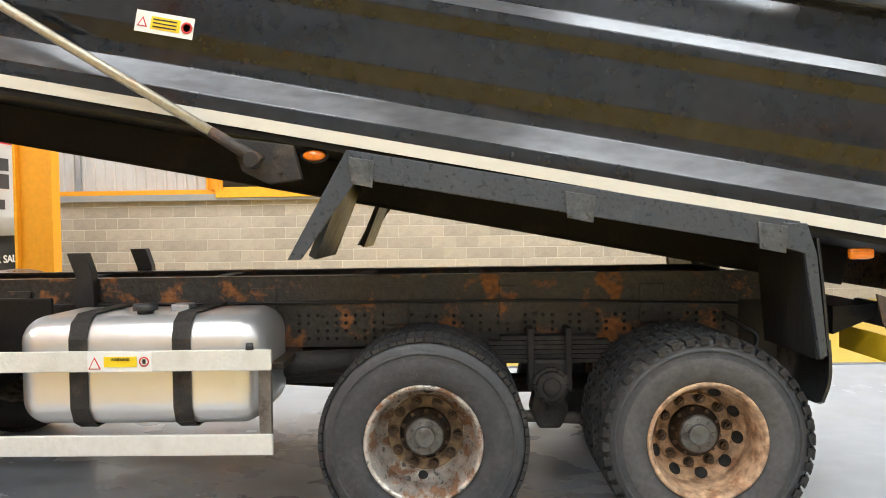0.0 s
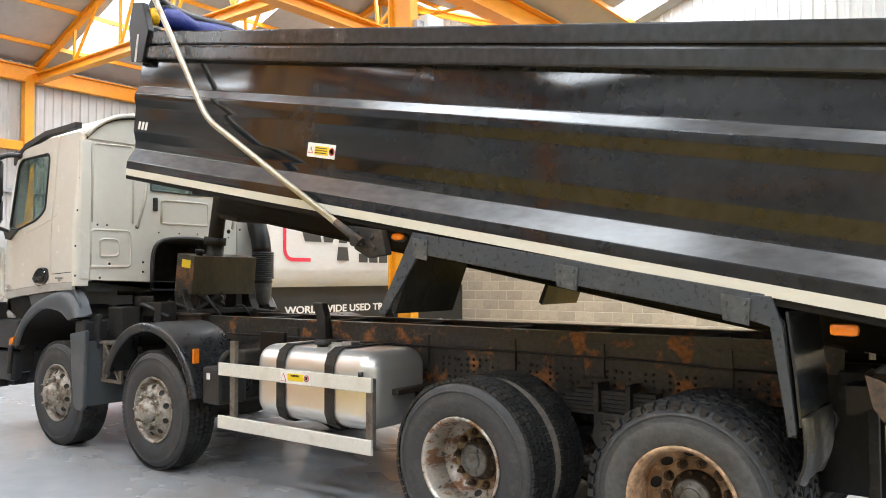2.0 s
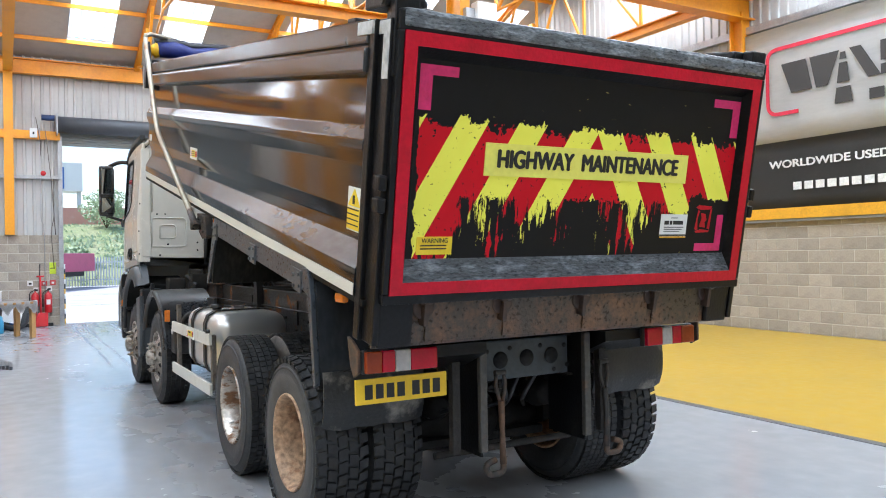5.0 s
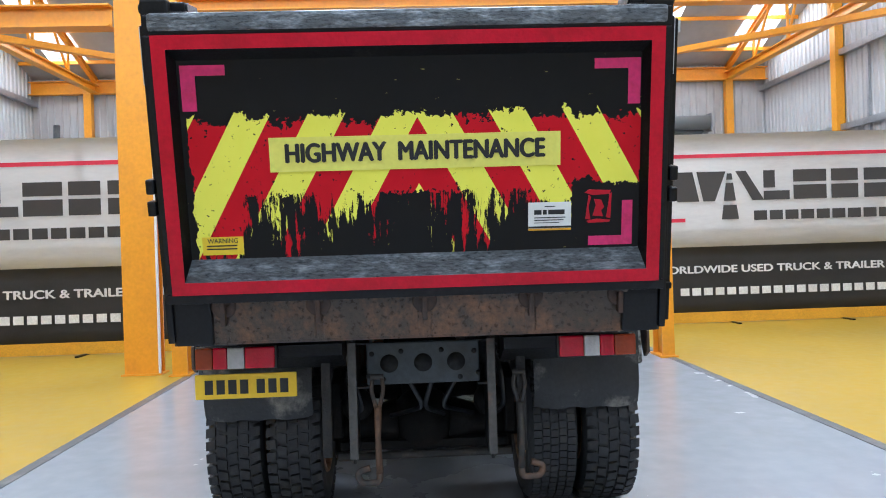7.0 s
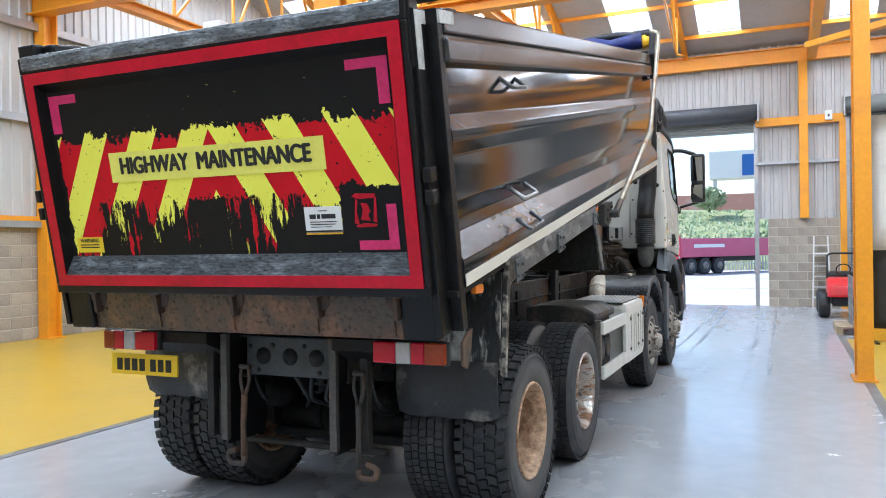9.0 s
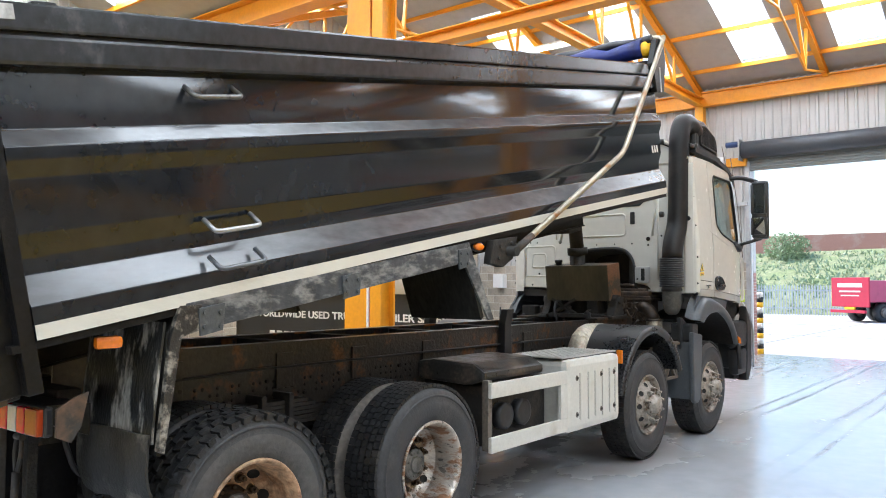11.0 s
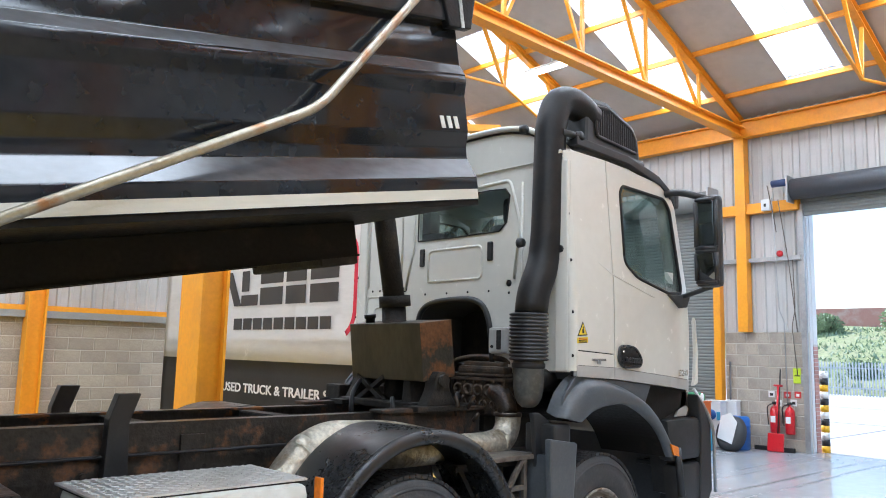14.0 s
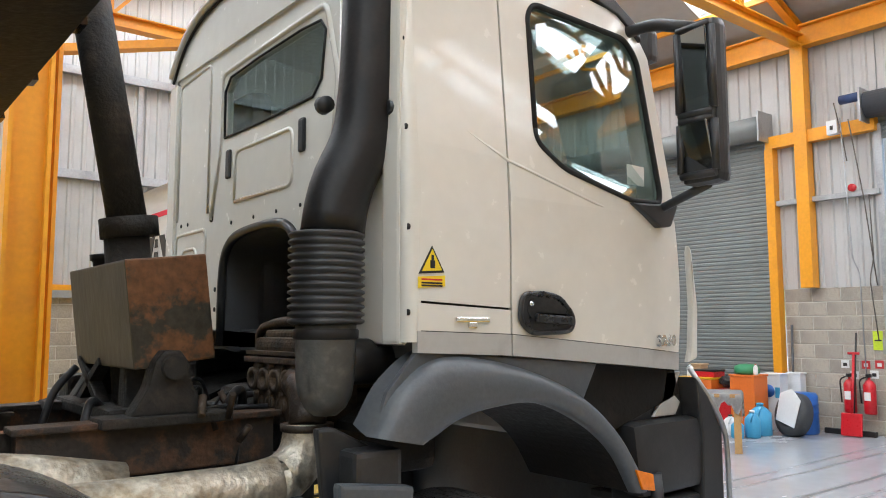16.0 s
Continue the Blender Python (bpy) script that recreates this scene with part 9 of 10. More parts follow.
jug("spray_bottle", -14.4, 1.9, 0.87, 0.035, 0.16, M_PAPER, "small white spray bottle on an orange bin", M_RED)
tub("floor_bin", -14.55, 1.36, 0.0, 0.3, 0.2, 0.6, M_RED, "narrow red plastic bin on the floor", M_RED)
bm = bmesh.new()
bmesh.ops.create_icosphere(bm, subdivisions=4, radius=1.0)
for v in bm.verts:
    w = v.co.copy()
    w *= 1 + 0.28 * noise.noise(w * 2.3) + 0.14 * noise.noise(w * 6.1)
    v.co = Vector((-14.52 + 0.13 * w.x, 1.38 + 0.14 * w.y, 0.742 + 0.10 * w.z))
thing("work_jacket", soft(bm, 60), M_INK, "crumpled dark jacket lying on a red bin", "jacket")
tub("chemical_drum", -15.08, 1.82, 0.0, 0.26, 0.32, 0.84, M_PAPER, "white plastic chemical drum with a dark round mark", M_PAPER)
thing("drum_mark", lathe(bmesh.new(), [(-14.949, 0.0), (-14.949, 0.1), (-14.944, 0.1), (-14.944, 0.0)], 20, "x", (0, 1.79, 0.6)), M_BLUE, "round blue mark on a white drum", "label")
tub("chemical_drum", -15.37, 2.03, 0.0, 0.18, 0.22, 0.85, M_PAPER, "plain white plastic drum", M_PAPER)
thing("drum_label", box(bmesh.new(), -14.95, -14.944, 1.90, 1.975, 0.5, 0.66), M_CYAN, "pale blue label on a white drum", "label")
thing("oil_barrel", lathe(bmesh.new(), [(0, 0.0), (0, 0.24), (0.02, 0.25), (0.3, 0.25), (0.31, 0.26), (0.33, 0.25), (0.42, 0.25), (0.43, 0.26), (0.45, 0.25), (0.55, 0.25), (0.6, 0.22), (0.6, 0.0)], 28, "z", (-14.98, 2.27, 0)), M_BLUE, "blue plastic barrel on the floor", "barrel")
jug("jerry_jug", -13.95, 2.07, 0, 0.11, 0.38, M_CYAN, "pale blue plastic jug", M_PAPER)
jug("jerry_jug", -14.3, 2.0, 0, 0.16, 0.46, M_CYAN, "blue plastic watering can", M_CYAN)
jug("jerry_jug", -13.9, 1.75, 0, 0.1, 0.3, M_PAPER, "small white plastic jug", M_INK)
jug("jerry_jug", -13.75, 1.95, 0, 0.09, 0.26, M_CYAN, "small blue plastic jug", M_BLUE)
wh = base("loose_tyre", (-14.55, 2.38, 0), "car tyre draped with white sheet, leaning on drums", "tyre")
bm = lathe(bmesh.new(), [(-0.1, 0.2), (-0.11, 0.26), (-0.08, 0.32), (0.08, 0.32), (0.11, 0.26), (0.1, 0.2), (-0.1, 0.2)], 30, "x", (0, 0, 0), caps=False)
part("tyre_ring", moved(bm, pose(-14.55, 2.38, 0.315, 0, -12, -25)), M_TYRE, wh)
bm = moved(prism(bmesh.new(), [(-0.22, -0.12), (0.2, -0.2), (0.26, 0.2), (0.05, 0.36), (-0.2, 0.28)], "x", 0.112, 0.122, 0.003), pose(-14.55, 2.38, 0.315, 0, -12, -25))
part("sheet", bm, M_PAPER, wh)


def extinguisher(y, z):
    e = base("fire_extinguisher", (XW + 0.12, y, z), "red fire extinguisher hung on the blockwork", "fire extinguisher", "fire extinguishers")
    part("cylinder", lathe(bmesh.new(), [(z, 0.0), (z, 0.075), (z + 0.02, 0.085), (z + 0.42, 0.085), (z + 0.48, 0.05), (z + 0.5, 0.02), (z + 0.54, 0.02), (z + 0.54, 0.0)], 20, "z", (XW + 0.13, y, 0)), M_RED, e)
    part("valve", box(bmesh.new(), XW + 0.08, XW + 0.2, y - 0.02, y + 0.02, z + 0.53, z + 0.58, 0.006), M_INK, e)
    part("hose", tube(bmesh.new(), bend([(XW + 0.15, y, z + 0.55), (XW + 0.18, y - 0.12, z + 0.5), (XW + 0.14, y - 0.12, z + 0.15)], 0.06), 0.012, 6), M_INK, e)
    part("label_panel", box(bmesh.new(), XW + 0.212, XW + 0.217, y - 0.045, y + 0.045, z + 0.2, z + 0.32), M_LABEL_WHITE, e)


extinguisher(2.84, 0.32)
extinguisher(3.12, 0.32)
sh = base("shovel", (-15.2, 2.93, 0), "red plastic snow shovel leaning on the wall", "shovel")
part("blade", moved(box(bmesh.new(), -0.02, 0.02, -0.15, 0.15, 0.0, 0.33, 0.015), pose(-15.1, 2.95, 0.01, 0, -8, 0)), M_RED, sh)
part("shaft", tube(bmesh.new(), [(-15.14, 2.95, 0.3), (-15.3, 2.95, 1.2)], 0.02, 8), M_RED, sh)
part("grip", tube(bmesh.new(), [(-15.3, 2.87, 1.2), (-15.3, 3.03, 1.2)], 0.02, 8), M_RED, sh)
br = base("broom", (-15.3, 2.85, 0), "wide black floor broom", "broom")
part("head", box(bmesh.new(), -15.33, -15.26, 2.48, 3.22, 0.0, 0.08, 0.01), M_INK, br)
part("shaft", tube(bmesh.new(), [(-15.29, 2.9, 0.08), (-15.42, 2.95, 1.5)], 0.014, 8), M_INK, br)
sg_ = base("lime_sign", (XW, 3.2, 1.45), "small lime green notice on the blockwork", "sign")
part("sheet", box(bmesh.new(), XW + 0.012, XW + 0.018, 3.16, 3.30, 1.25, 1.53), M_LIME, sg_)
part("print_bar", box(bmesh.new(), XW + 0.018, XW + 0.02, 3.18, 3.28, 1.38, 1.4), M_INK, sg_)
for k, (y, z, m) in enumerate(((2.74, 1.03, M_LABEL_WHITE), (3.04, 1.03, M_LABEL_RED), (3.23, 1.04, M_LABEL_RED), (2.87, 0.87, M_LABEL_WHITE), (3.15, 0.89, M_LABEL_WHITE))):
    s = base("wall_notice", (XW, y, z), "small red and white notice above the extinguishers", "sign", "wall notices")
    part("sheet", box(bmesh.new(), XW + 0.012, XW + 0.016, y - 0.06, y + 0.06, z - 0.06, z + 0.06), m, s)
    part("print_bar", box(bmesh.new(), XW + 0.016, XW + 0.018, y - 0.03, y + 0.03, z - 0.03, z + 0.02), M_LABEL_WHITE if m is M_LABEL_RED else M_INK, s)
sb_ = base("socket_box", (XW, 3.3, 1.35), "grey electrical socket box on the blockwork", "socket")
part("case", box(bmesh.new(), XW + 0.01, XW + 0.09, 3.32, 3.4, 1.2, 1.42, 0.01), M_GALV, sb_)
for k, pts in enumerate(([(XW + 0.3, 2.98, 4.75), (XW + 0.12, 2.98, 2.6), (XW + 0.1, 3.06, 2.4), (XW + 0.06, 3.06, 0.6)], [(XW + 0.14, 3.27, 3.6), (XW + 0.1, 3.27, 2.6), (XW + 0.1, 3.2, 2.3), (XW + 0.06, 3.26, 1.4)], [(XW + 0.3, 3.1, 4.7), (XW + 0.2, 3.22, 3.5), (XW + 0.1, 3.3, 2.2)], [(XW + 0.3, 2.9, 5.0), (XW + 0.28, 3.0, 4.4), (XW + 0.16, 2.99, 4.1)])):
    thing("cable", tube(bmesh.new(), bend(pts, 0.1), 0.009, 6), M_POST if k else M_GALV, "thin cable hanging down the wall", "cable", "wall cables")
for y, z in ((2.85, 4.62), (8.5, 4.65)):
    cbx = base("control_box", (XW + 0.2, y, z), "white control box on the orange rail", "control box", "control boxes")
    part("case", box(bmesh.new(), XW + 0.2, XW + 0.3, y - 0.08, y + 0.08, z - 0.1, z + 0.12, 0.01), M_PAPER, cbx)
    part("switch", box(bmesh.new(), XW + 0.3, XW + 0.315, y - 0.02, y + 0.02, z - 0.03, z + 0.03), M_INK, cbx)
vl = base("valve", (XW + 0.15, 3.05, 3.65), "red valve handle on the sheeting rail", "valve")
part("wheel", lathe(bmesh.new(), [(XW + 0.15, 0.0), (XW + 0.15, 0.06), (XW + 0.19, 0.06), (XW + 0.19, 0.0)], 14, "x", (0, 3.05, 3.68)), M_RED, vl)

# side of the hall by the other roller door
atv = base("quad_bike", (-12.6, 8.6, 0), "small red utility buggy with black tyres", "vehicle")
for x, y in ((-12.75, 8.25), (-12.75, 9.05), (-13.9, 8.25), (-13.9, 9.05)):
    bm = lathe(bmesh.new(), [(y - 0.1, 0.12), (y - 0.11, 0.22), (y - 0.08, 0.27), (y + 0.08, 0.27), (y + 0.11, 0.22), (y + 0.1, 0.12)], 24, "y", (x, 0, 0.27))
    part("wheel", bm, M_TREAD, atv)
part("bonnet", prism(bmesh.new(), [(-12.35, 0.45), (-12.42, 0.68), (-12.75, 0.82), (-13.2, 0.85), (-13.3, 0.5), (-13.0, 0.42)], "y", 8.3, 9.0, 0.05), M_RED, atv)
part("chassis", box(bmesh.new(), -14.1, -12.5, 8.4, 8.9, 0.25, 0.45, 0.03), M_INK, atv)
part("seat", box(bmesh.new(), -14.1, -13.5, 8.35, 8.95, 0.45, 0.95, 0.08), M_INK, atv)
part("roll_bar", tube(bmesh.new(), bend([(-13.0, 8.32, 0.8), (-13.5, 8.35, 1.35), (-13.5, 8.95, 1.35), (-13.0, 8.98, 0.8)], 0.12), 0.022, 8), M_INK, atv)
part("steering_wheel", tube(bmesh.new(), [(-13.25 + 0.05 * math.sin(k * 0.52), 8.65 + 0.14 * math.cos(k * 0.52), 1.0 + 0.12 * math.sin(k * 0.52)) for k in range(13)], 0.014, 6), M_INK, atv)
ld = base("step_ladder", (-15.25, 8.3, 0), "grey aluminium step ladder against the blockwork", "ladder")
for y in (8.1, 8.5):
    part("stile", obox(bmesh.new(), (-15.15, y, 0), (-15.4, y + (0.05 if y < 8.3 else -0.05), 1.75), 0.03, 0.06), M_PALE_ALU, ld)
for k in range(6):
    part("tread", box(bmesh.new(), -15.25 - k * 0.035, -15.15 - k * 0.035, 8.12, 8.48, 0.25 + k * 0.25, 0.28 + k * 0.25), M_PALE_ALU, ld)
part("tray", box(bmesh.new(), -15.42, -15.2, 8.15, 8.45, 1.3, 1.34, 0.01), M_LABEL_WHITE, ld)
pl = base("pallet", (-9.9, 8.65, 0), "grey wooden pallet on the floor", "pallet")
for k in range(5):
    part("board", box(bmesh.new(), -10.5 + k * 0.25, -10.32 + k * 0.25, 8.3, 9.2, 0.12, 0.142), M_PALLET, pl)
for y in (8.35, 8.75, 9.15):
    part("bearer", box(bmesh.new(), -10.5, -9.32, y - 0.05, y + 0.05, 0.0, 0.12), M_PALLET, pl)
cg = base("wire_cage", (-10.2, 8.9, 0.142), "grey wire mesh cage on a pallet", "cage")
for k in range(9):
    part("bar", box(bmesh.new(), -10.45 + k * 0.13, -10.44 + k * 0.13, 8.55, 8.56, 0.142, 1.0), M_GALV, cg)
    if k < 6:
        part("bar", box(bmesh.new(), -10.45, -9.4, 8.55, 8.56, 0.142 + k * 0.17, 0.152 + k * 0.17), M_GALV, cg)
st_ = base("steel_offcuts", (-7.9, 2.0, 0), "small heap of dark steel angle pieces on the floor", "scrap steel")
for k in range(7):
    part("piece", box(bmesh.new(), -8.3 + k * 0.05, -7.7 + k * 0.06, 1.95 + 0.05 * k, 1.99 + 0.05 * k, 0.0 + 0.006, 0.05 + 0.008 * (k % 3)), M_DARKGREY, st_)
tp = base("prop_stand", (-7.4, 1.72, 0), "thin dark stand leaning by the banner", "stand")
part("pole", tube(bmesh.new(), [(-7.1, 1.85, 0.0), (-7.5, 1.66, 1.25)], 0.014, 8), M_INK, tp)
ex = base("extractor_unit", (-14.8, -4.35, 0), "white workshop extraction unit with a grey duct", "machine")
part("stand", prism(bmesh.new(), [(-4.75, 0.0), (-4.6, 0.0), (-4.45, 0.5), (-4.2, 0.5), (-4.05, 0.0), (-3.9, 0.0), (-4.1, 1.0), (-4.55, 1.0)], "x", -14.95, -14.6, 0.02), M_PAPER, ex)
part("hopper", lathe(bmesh.new(), [(0.95, 0.0), (0.95, 0.24), (1.5, 0.2), (1.55, 0.15), (1.55, 0.0)], 20, "z", (-14.8, -4.35, 0)), M_PAPER, ex)
part("duct", tube(bmesh.new(), bend([(-14.8, -4.35, 1.5), (-14.8, -4.35, 2.2), (-14.95, -4.6, 2.6), (-15.2, -4.6, 5.2)], 0.2), 0.085, 12), M_DUCT_GREY, ex)
for y in (-4.75, -3.7):
    o = base("switch_box", (-15.3, y, 1.5), "white electrical cabinet on the blockwork", "cabinet", "switch boxes")
    part("case", box(bmesh.new(), -15.48, -15.28, y - 0.18, y + 0.18, 1.55, 1.95, 0.01), M_PAPER, o)
    part("cover", box(bmesh.new(), -15.282, -15.27, y - 0.15, y + 0.15, 1.58, 1.92, 0.004), M_PAPER, o)
thing("cable_trunking", box(bmesh.new(), -4.5, -4.47, 1.395, 1.43, 0.03, 3.3, 0.004), M_PAPER, "slim white cable trunking beside an orange column", "trunking")
# pole against the blockwork
thing("leaning_pole", tube(bmesh.new(), [(-15.30, 2.0, 0.0), (-15.44, 1.96, 1.62)], 0.02, 8), M_DARKGREY, "dark steel pole leaning on the blockwork", "pole")
# box on the column
eb = base("electrical_box", (-4.3, 1.2, 5.1), "white electrical box on the orange girder", "electrical box")
part("case", box(bmesh.new(), -4.5, -4.3, -1.05, -0.7, 5.0, 5.3, 0.01), M_PAPER, eb)
part("bracket", box(bmesh.new(), -4.45, -4.28, -1.0, -0.75, 4.86, 5.0), M_GALV, eb)
eb2 = base("electrical_box", (-4.25, 8.33, 5.0), "white electrical box on an orange column", "electrical box")
part("case", box(bmesh.new(), -4.4, -4.22, 8.45, 8.8, 5.05, 5.4, 0.01), M_PAPER, eb2)
part("bracket", box(bmesh.new(), -4.45, -4.3, 8.3, 8.6, 5.1, 5.3), M_GALV, eb2)
# strip lights
for x, y in ((-13.0, 10.2), (-12.2, 0.0), (-9.0, 5.0)):
    f = base("strip_light", (x, y, roof_z(x) - 0.5), "lit fluorescent strip light under the roof", "ceiling light", "strip lights")
    z = roof_z(x) - 0.5
    em = bpy.data.materials.get("lit_tube")
    if em is None:
        em = bpy.data.materials.new("lit_tube")
        em.use_nodes = True
        em.node_tree.nodes["Principled BSDF"].inputs["Emission Color"].default_value = (0.95, 0.98, 1, 1)
        em.node_tree.nodes["Principled BSDF"].inputs["Emission Strength"].default_value = 6
    part("tube", box(bmesh.new(), x - 0.06, x + 0.06, y - 0.8, y + 0.8, z, z + 0.07, 0.02), em, f)
    part("housing", box(bmesh.new(), x - 0.07, x + 0.07, y - 0.82, y + 0.82, z + 0.07, z + 0.12), M_PAPER, f)
    part("hanger", box(bmesh.new(), x - 0.01, x + 0.01, y - 0.02, y + 0.02, z + 0.12, z + 0.52), M_GALV, f)

# ---- outside, through the open door ----
M_GRASS = mat("rough_grass", (0.26, 0.31, 0.14), 0.9, c2=(0.36, 0.36, 0.21), mask=(0.4, 0.65), mscale=0.6, grain=0.3, gscale=6, bump=0.6, bscale=4)
# leaf and rusty wall colours are paled to carry the outdoor haze
M_LEAF = mat("hazed_bush_leaf", (0.34, 0.43, 0.27), 0.6, c2=(0.42, 0.48, 0.33), mscale=2, grain=0.3)
M_BARK = mat("bark", (0.12, 0.09, 0.06), 0.9)
M_RUSTWALL = mat("hazed_rusty_red_wall", (0.55, 0.27, 0.22), 0.85, c2=(0.60, 0.40, 0.34), mscale=0.8, grain=0.15)
M_FENCE = mat("galvanised_palisade", (0.55, 0.58, 0.59), 0.5, 0.2)
M_TRAILER = mat("red_trailer_paint", (0.52, 0.02, 0.06), 0.35)
M_PINKT = mat("faded_pink_trailer_paint", (0.55, 0.09, 0.17), 0.4)
# grass bank
bm = bmesh.new()
nx, ny = 16, 90
g = []
for i in range(nx + 1):
    row = []
    for j in range(ny + 1):
        x, y = -44.5 - i * 1.6, -90 + j * 2.2
        z = -0.05 + 4.3 * min(1, i / 10) ** 0.8 + 0.35 * noise.noise(Vector((x * 0.25, y * 0.25, 0))) * min(1, i)
        row.append(bm.verts.new((x, y, z)))
    g.append(row)
for i in range(nx):
    for j in range(ny):
        bm.faces.new((g[i][j], g[i][j + 1], g[i + 1][j + 1], g[i + 1][j])).smooth = True
bm.normal_update()
if sum(f.normal.z for f in bm.faces) < 0:
    bmesh.ops.reverse_faces(bm, faces=bm.faces[:])
solid("grass_bank", bm, M_GRASS, "overgrown grassy bank beyond the yard fence", "bank", "structure")
# tufts and brambles
bm = bmesh.new()
random.seed(11)
for k in range(9000):
    x, y = random.uniform(-60, -44.6), random.uniform(-40, 45)
    i = (-44.5 - x) / 1.6
    z = -0.1 + 4.3 * min(1, i / 10) ** 0.8
    s = random.uniform(0.08, 0.22)
    for q in range(3):
        a = random.uniform(0, 6.28)
        d = Vector((math.cos(a), math.sin(a), 0)) * s
        p = Vector((x + random.uniform(-0.3, 0.3), y + random.uniform(-0.3, 0.3), z))
        vs = [bm.verts.new(p - d * 0.5), bm.verts.new(p + d * 0.5), bm.verts.new(p + d * 0.2 + Vector((random.uniform(-0.2, 0.2), random.uniform(-0.2, 0.2), s * random.uniform(0.9, 1.8))))]
        bm.faces.new(vs)
solid("brambles", bm, M_LEAF, "low brambles and tall grass on the bank", "undergrowth", "stuff")


def bush(x, y, z, r, seed):
    random.seed(seed)
    t = base("bush", (x, y, z), "loose green shrub on the bank", "bush", "bushes")
    bm = bmesh.new()
    for k in range(5):
        a = k * 1.26
        tube(bm, [(x, y, z), (x + 0.3 * r * math.cos(a), y + 0.3 * r * math.sin(a), z + 0.6 * r), (x + 0.7 * r * math.cos(a), y + 0.7 * r * math.sin(a), z + 1.2 * r)], [0.06, 0.04, 0.015], 6)
    part("stems", bm, M_BARK, t)
    bm = bmesh.new()
    for k in range(3000):
        v = Vector((random.gauss(0, 1), random.gauss(0, 1), random.gauss(0, 1))).normalized() * (random.random() ** 0.4)
        if noise.noise(v * 2.2 + Vector((seed, 0, 0))) < -0.12:
            continue
        p = Vector((x + v.x * r, y + v.y * r, z + r * 0.8 + v.z * r * 0.7))
        s = random.uniform(0.07, 0.16)
        d = Vector((random.gauss(0, 1), random.gauss(0, 1), random.gauss(0, 1))).normalized() * s
        e = d.orthogonal().normalized() * s * 0.5
        bm.faces.new([bm.verts.new(p - d), bm.verts.new(p + e), bm.verts.new(p + d), bm.verts.new(p - e)])
    part("crown", bm, M_LEAF, t)


for k, (x, y, z, r) in enumerate(((-58, -6.6, 3.1, 1.7), (-58, -12, 3.0, 1.4), (-57, 2.2, 4.0, 1.3), (-58, 9, 3.9, 2.0), (-57, 16, 3.8, 2.4), (-58, 25, 3.8, 2.6), (-56, -20, 3.7, 2.0), (-47, -6, 0.6, 0.8), (-47.5, 6, 0.8, 1.0))):
    bush(x, y, z, r, k + 3)
solid("rusty_wall", box(bmesh.new(), -63.2, -63, -60, 60, 3.0, 5.7), M_RUSTWALL, "rust-red sheet wall along the top of the bank", "wall", "structure")
fn = base("palisade_fence", (-43, 0, -0.02), "grey galvanised palisade fence at the yard edge", "fence")
for z in (0.35, 1.35):
    part("rail", box(bmesh.new(), -43.05, -43.0, -32, 40, z, z + 0.06), M_FENCE, fn)
pale = prism(bmesh.new(), [(-0.035, 0.0), (0.035, 0.0), (0.035, 1.62), (0.0, 1.72), (-0.035, 1.62)], "x", -0.008, 0.008)
pm = mesh_of(pale, "pale", M_FENCE)
for k in range(280):
    o = new("pale", pm)
    o.parent = fn
    o.location = (0.02, -21 + k * 0.15, 0.02)
# red tipping trailer
tr = base("tipper_trailer", (-41.6, 4.5, 0), "red and faded pink tipping trailer parked by the fence", "trailer")
part("tailgate", box(bmesh.new(), -42.9, -40.6, -0.1, 0.0, 0.75, 2.25, 0.03), M_TRAILER, tr)
part("body", box(bmesh.new(), -42.85, -40.65, 0.0, 8.5, 1.0, 2.1, 0.05), M_PINKT, tr)
for x0, x1, z0, z1 in ((-42.5, -41.0, 1.75, 1.95), (-42.4, -41.1, 1.5, 1.58), (-42.3, -41.2, 1.3, 1.36)):
    part("sign_bar", box(bmesh.new(), x0, x1, -0.115, -0.1, z0, z1), M_LABEL_WHITE, tr)
part("sign_bar", box(bmesh.new(), -40.65, -40.63, 1.2, 4.0, 1.55, 1.75), M_LABEL_WHITE, tr)
part("bumper", box(bmesh.new(), -42.8, -40.7, -0.3, -0.15, 0.45, 0.6, 0.01), M_TRAILER, tr)
part("chassis", box(bmesh.new(), -42.2, -41.3, 0.0, 8.4, 0.7, 1.0), M_INK, tr)
part("lamp", box(bmesh.new(), -42.0, -41.4, -0.2, -0.1, 0.62, 0.75), M_LABEL_YELLOW, tr)
for y in (1.2, 2.5, 3.8):
    for x in (-42.5, -41.0):
        bm = lathe(bmesh.new(), [(x - 0.18, 0.0), (x - 0.18, 0.27), (x - 0.14, 0.29), (x - 0.18, 0.33), (x - 0.15, 0.5), (x + 0.15, 0.5), (x + 0.18, 0.33), (x + 0.14, 0.28), (x + 0.18, 0.0)], 24, "x", (0, y, 0.48))
        part("wheel", bm, M_TYRE, tr)
        part("rim", lathe(bmesh.new(), [(x + 0.15, 0.0), (x + 0.15, 0.26), (x + 0.19, 0.26), (x + 0.19, 0.0)], 20, "x", (0, y, 0.48)), M_RIM_WHITE, tr)
tr.matrix_basis = Matrix.Translation((-35.4, 2.55, 0)) @ Matrix.Rotation(radians(58), 4, "Z") @ Matrix.Scale(0.9, 4) @ Matrix.Translation((40.65, 0.1, 0)) @ tr.matrix_basis
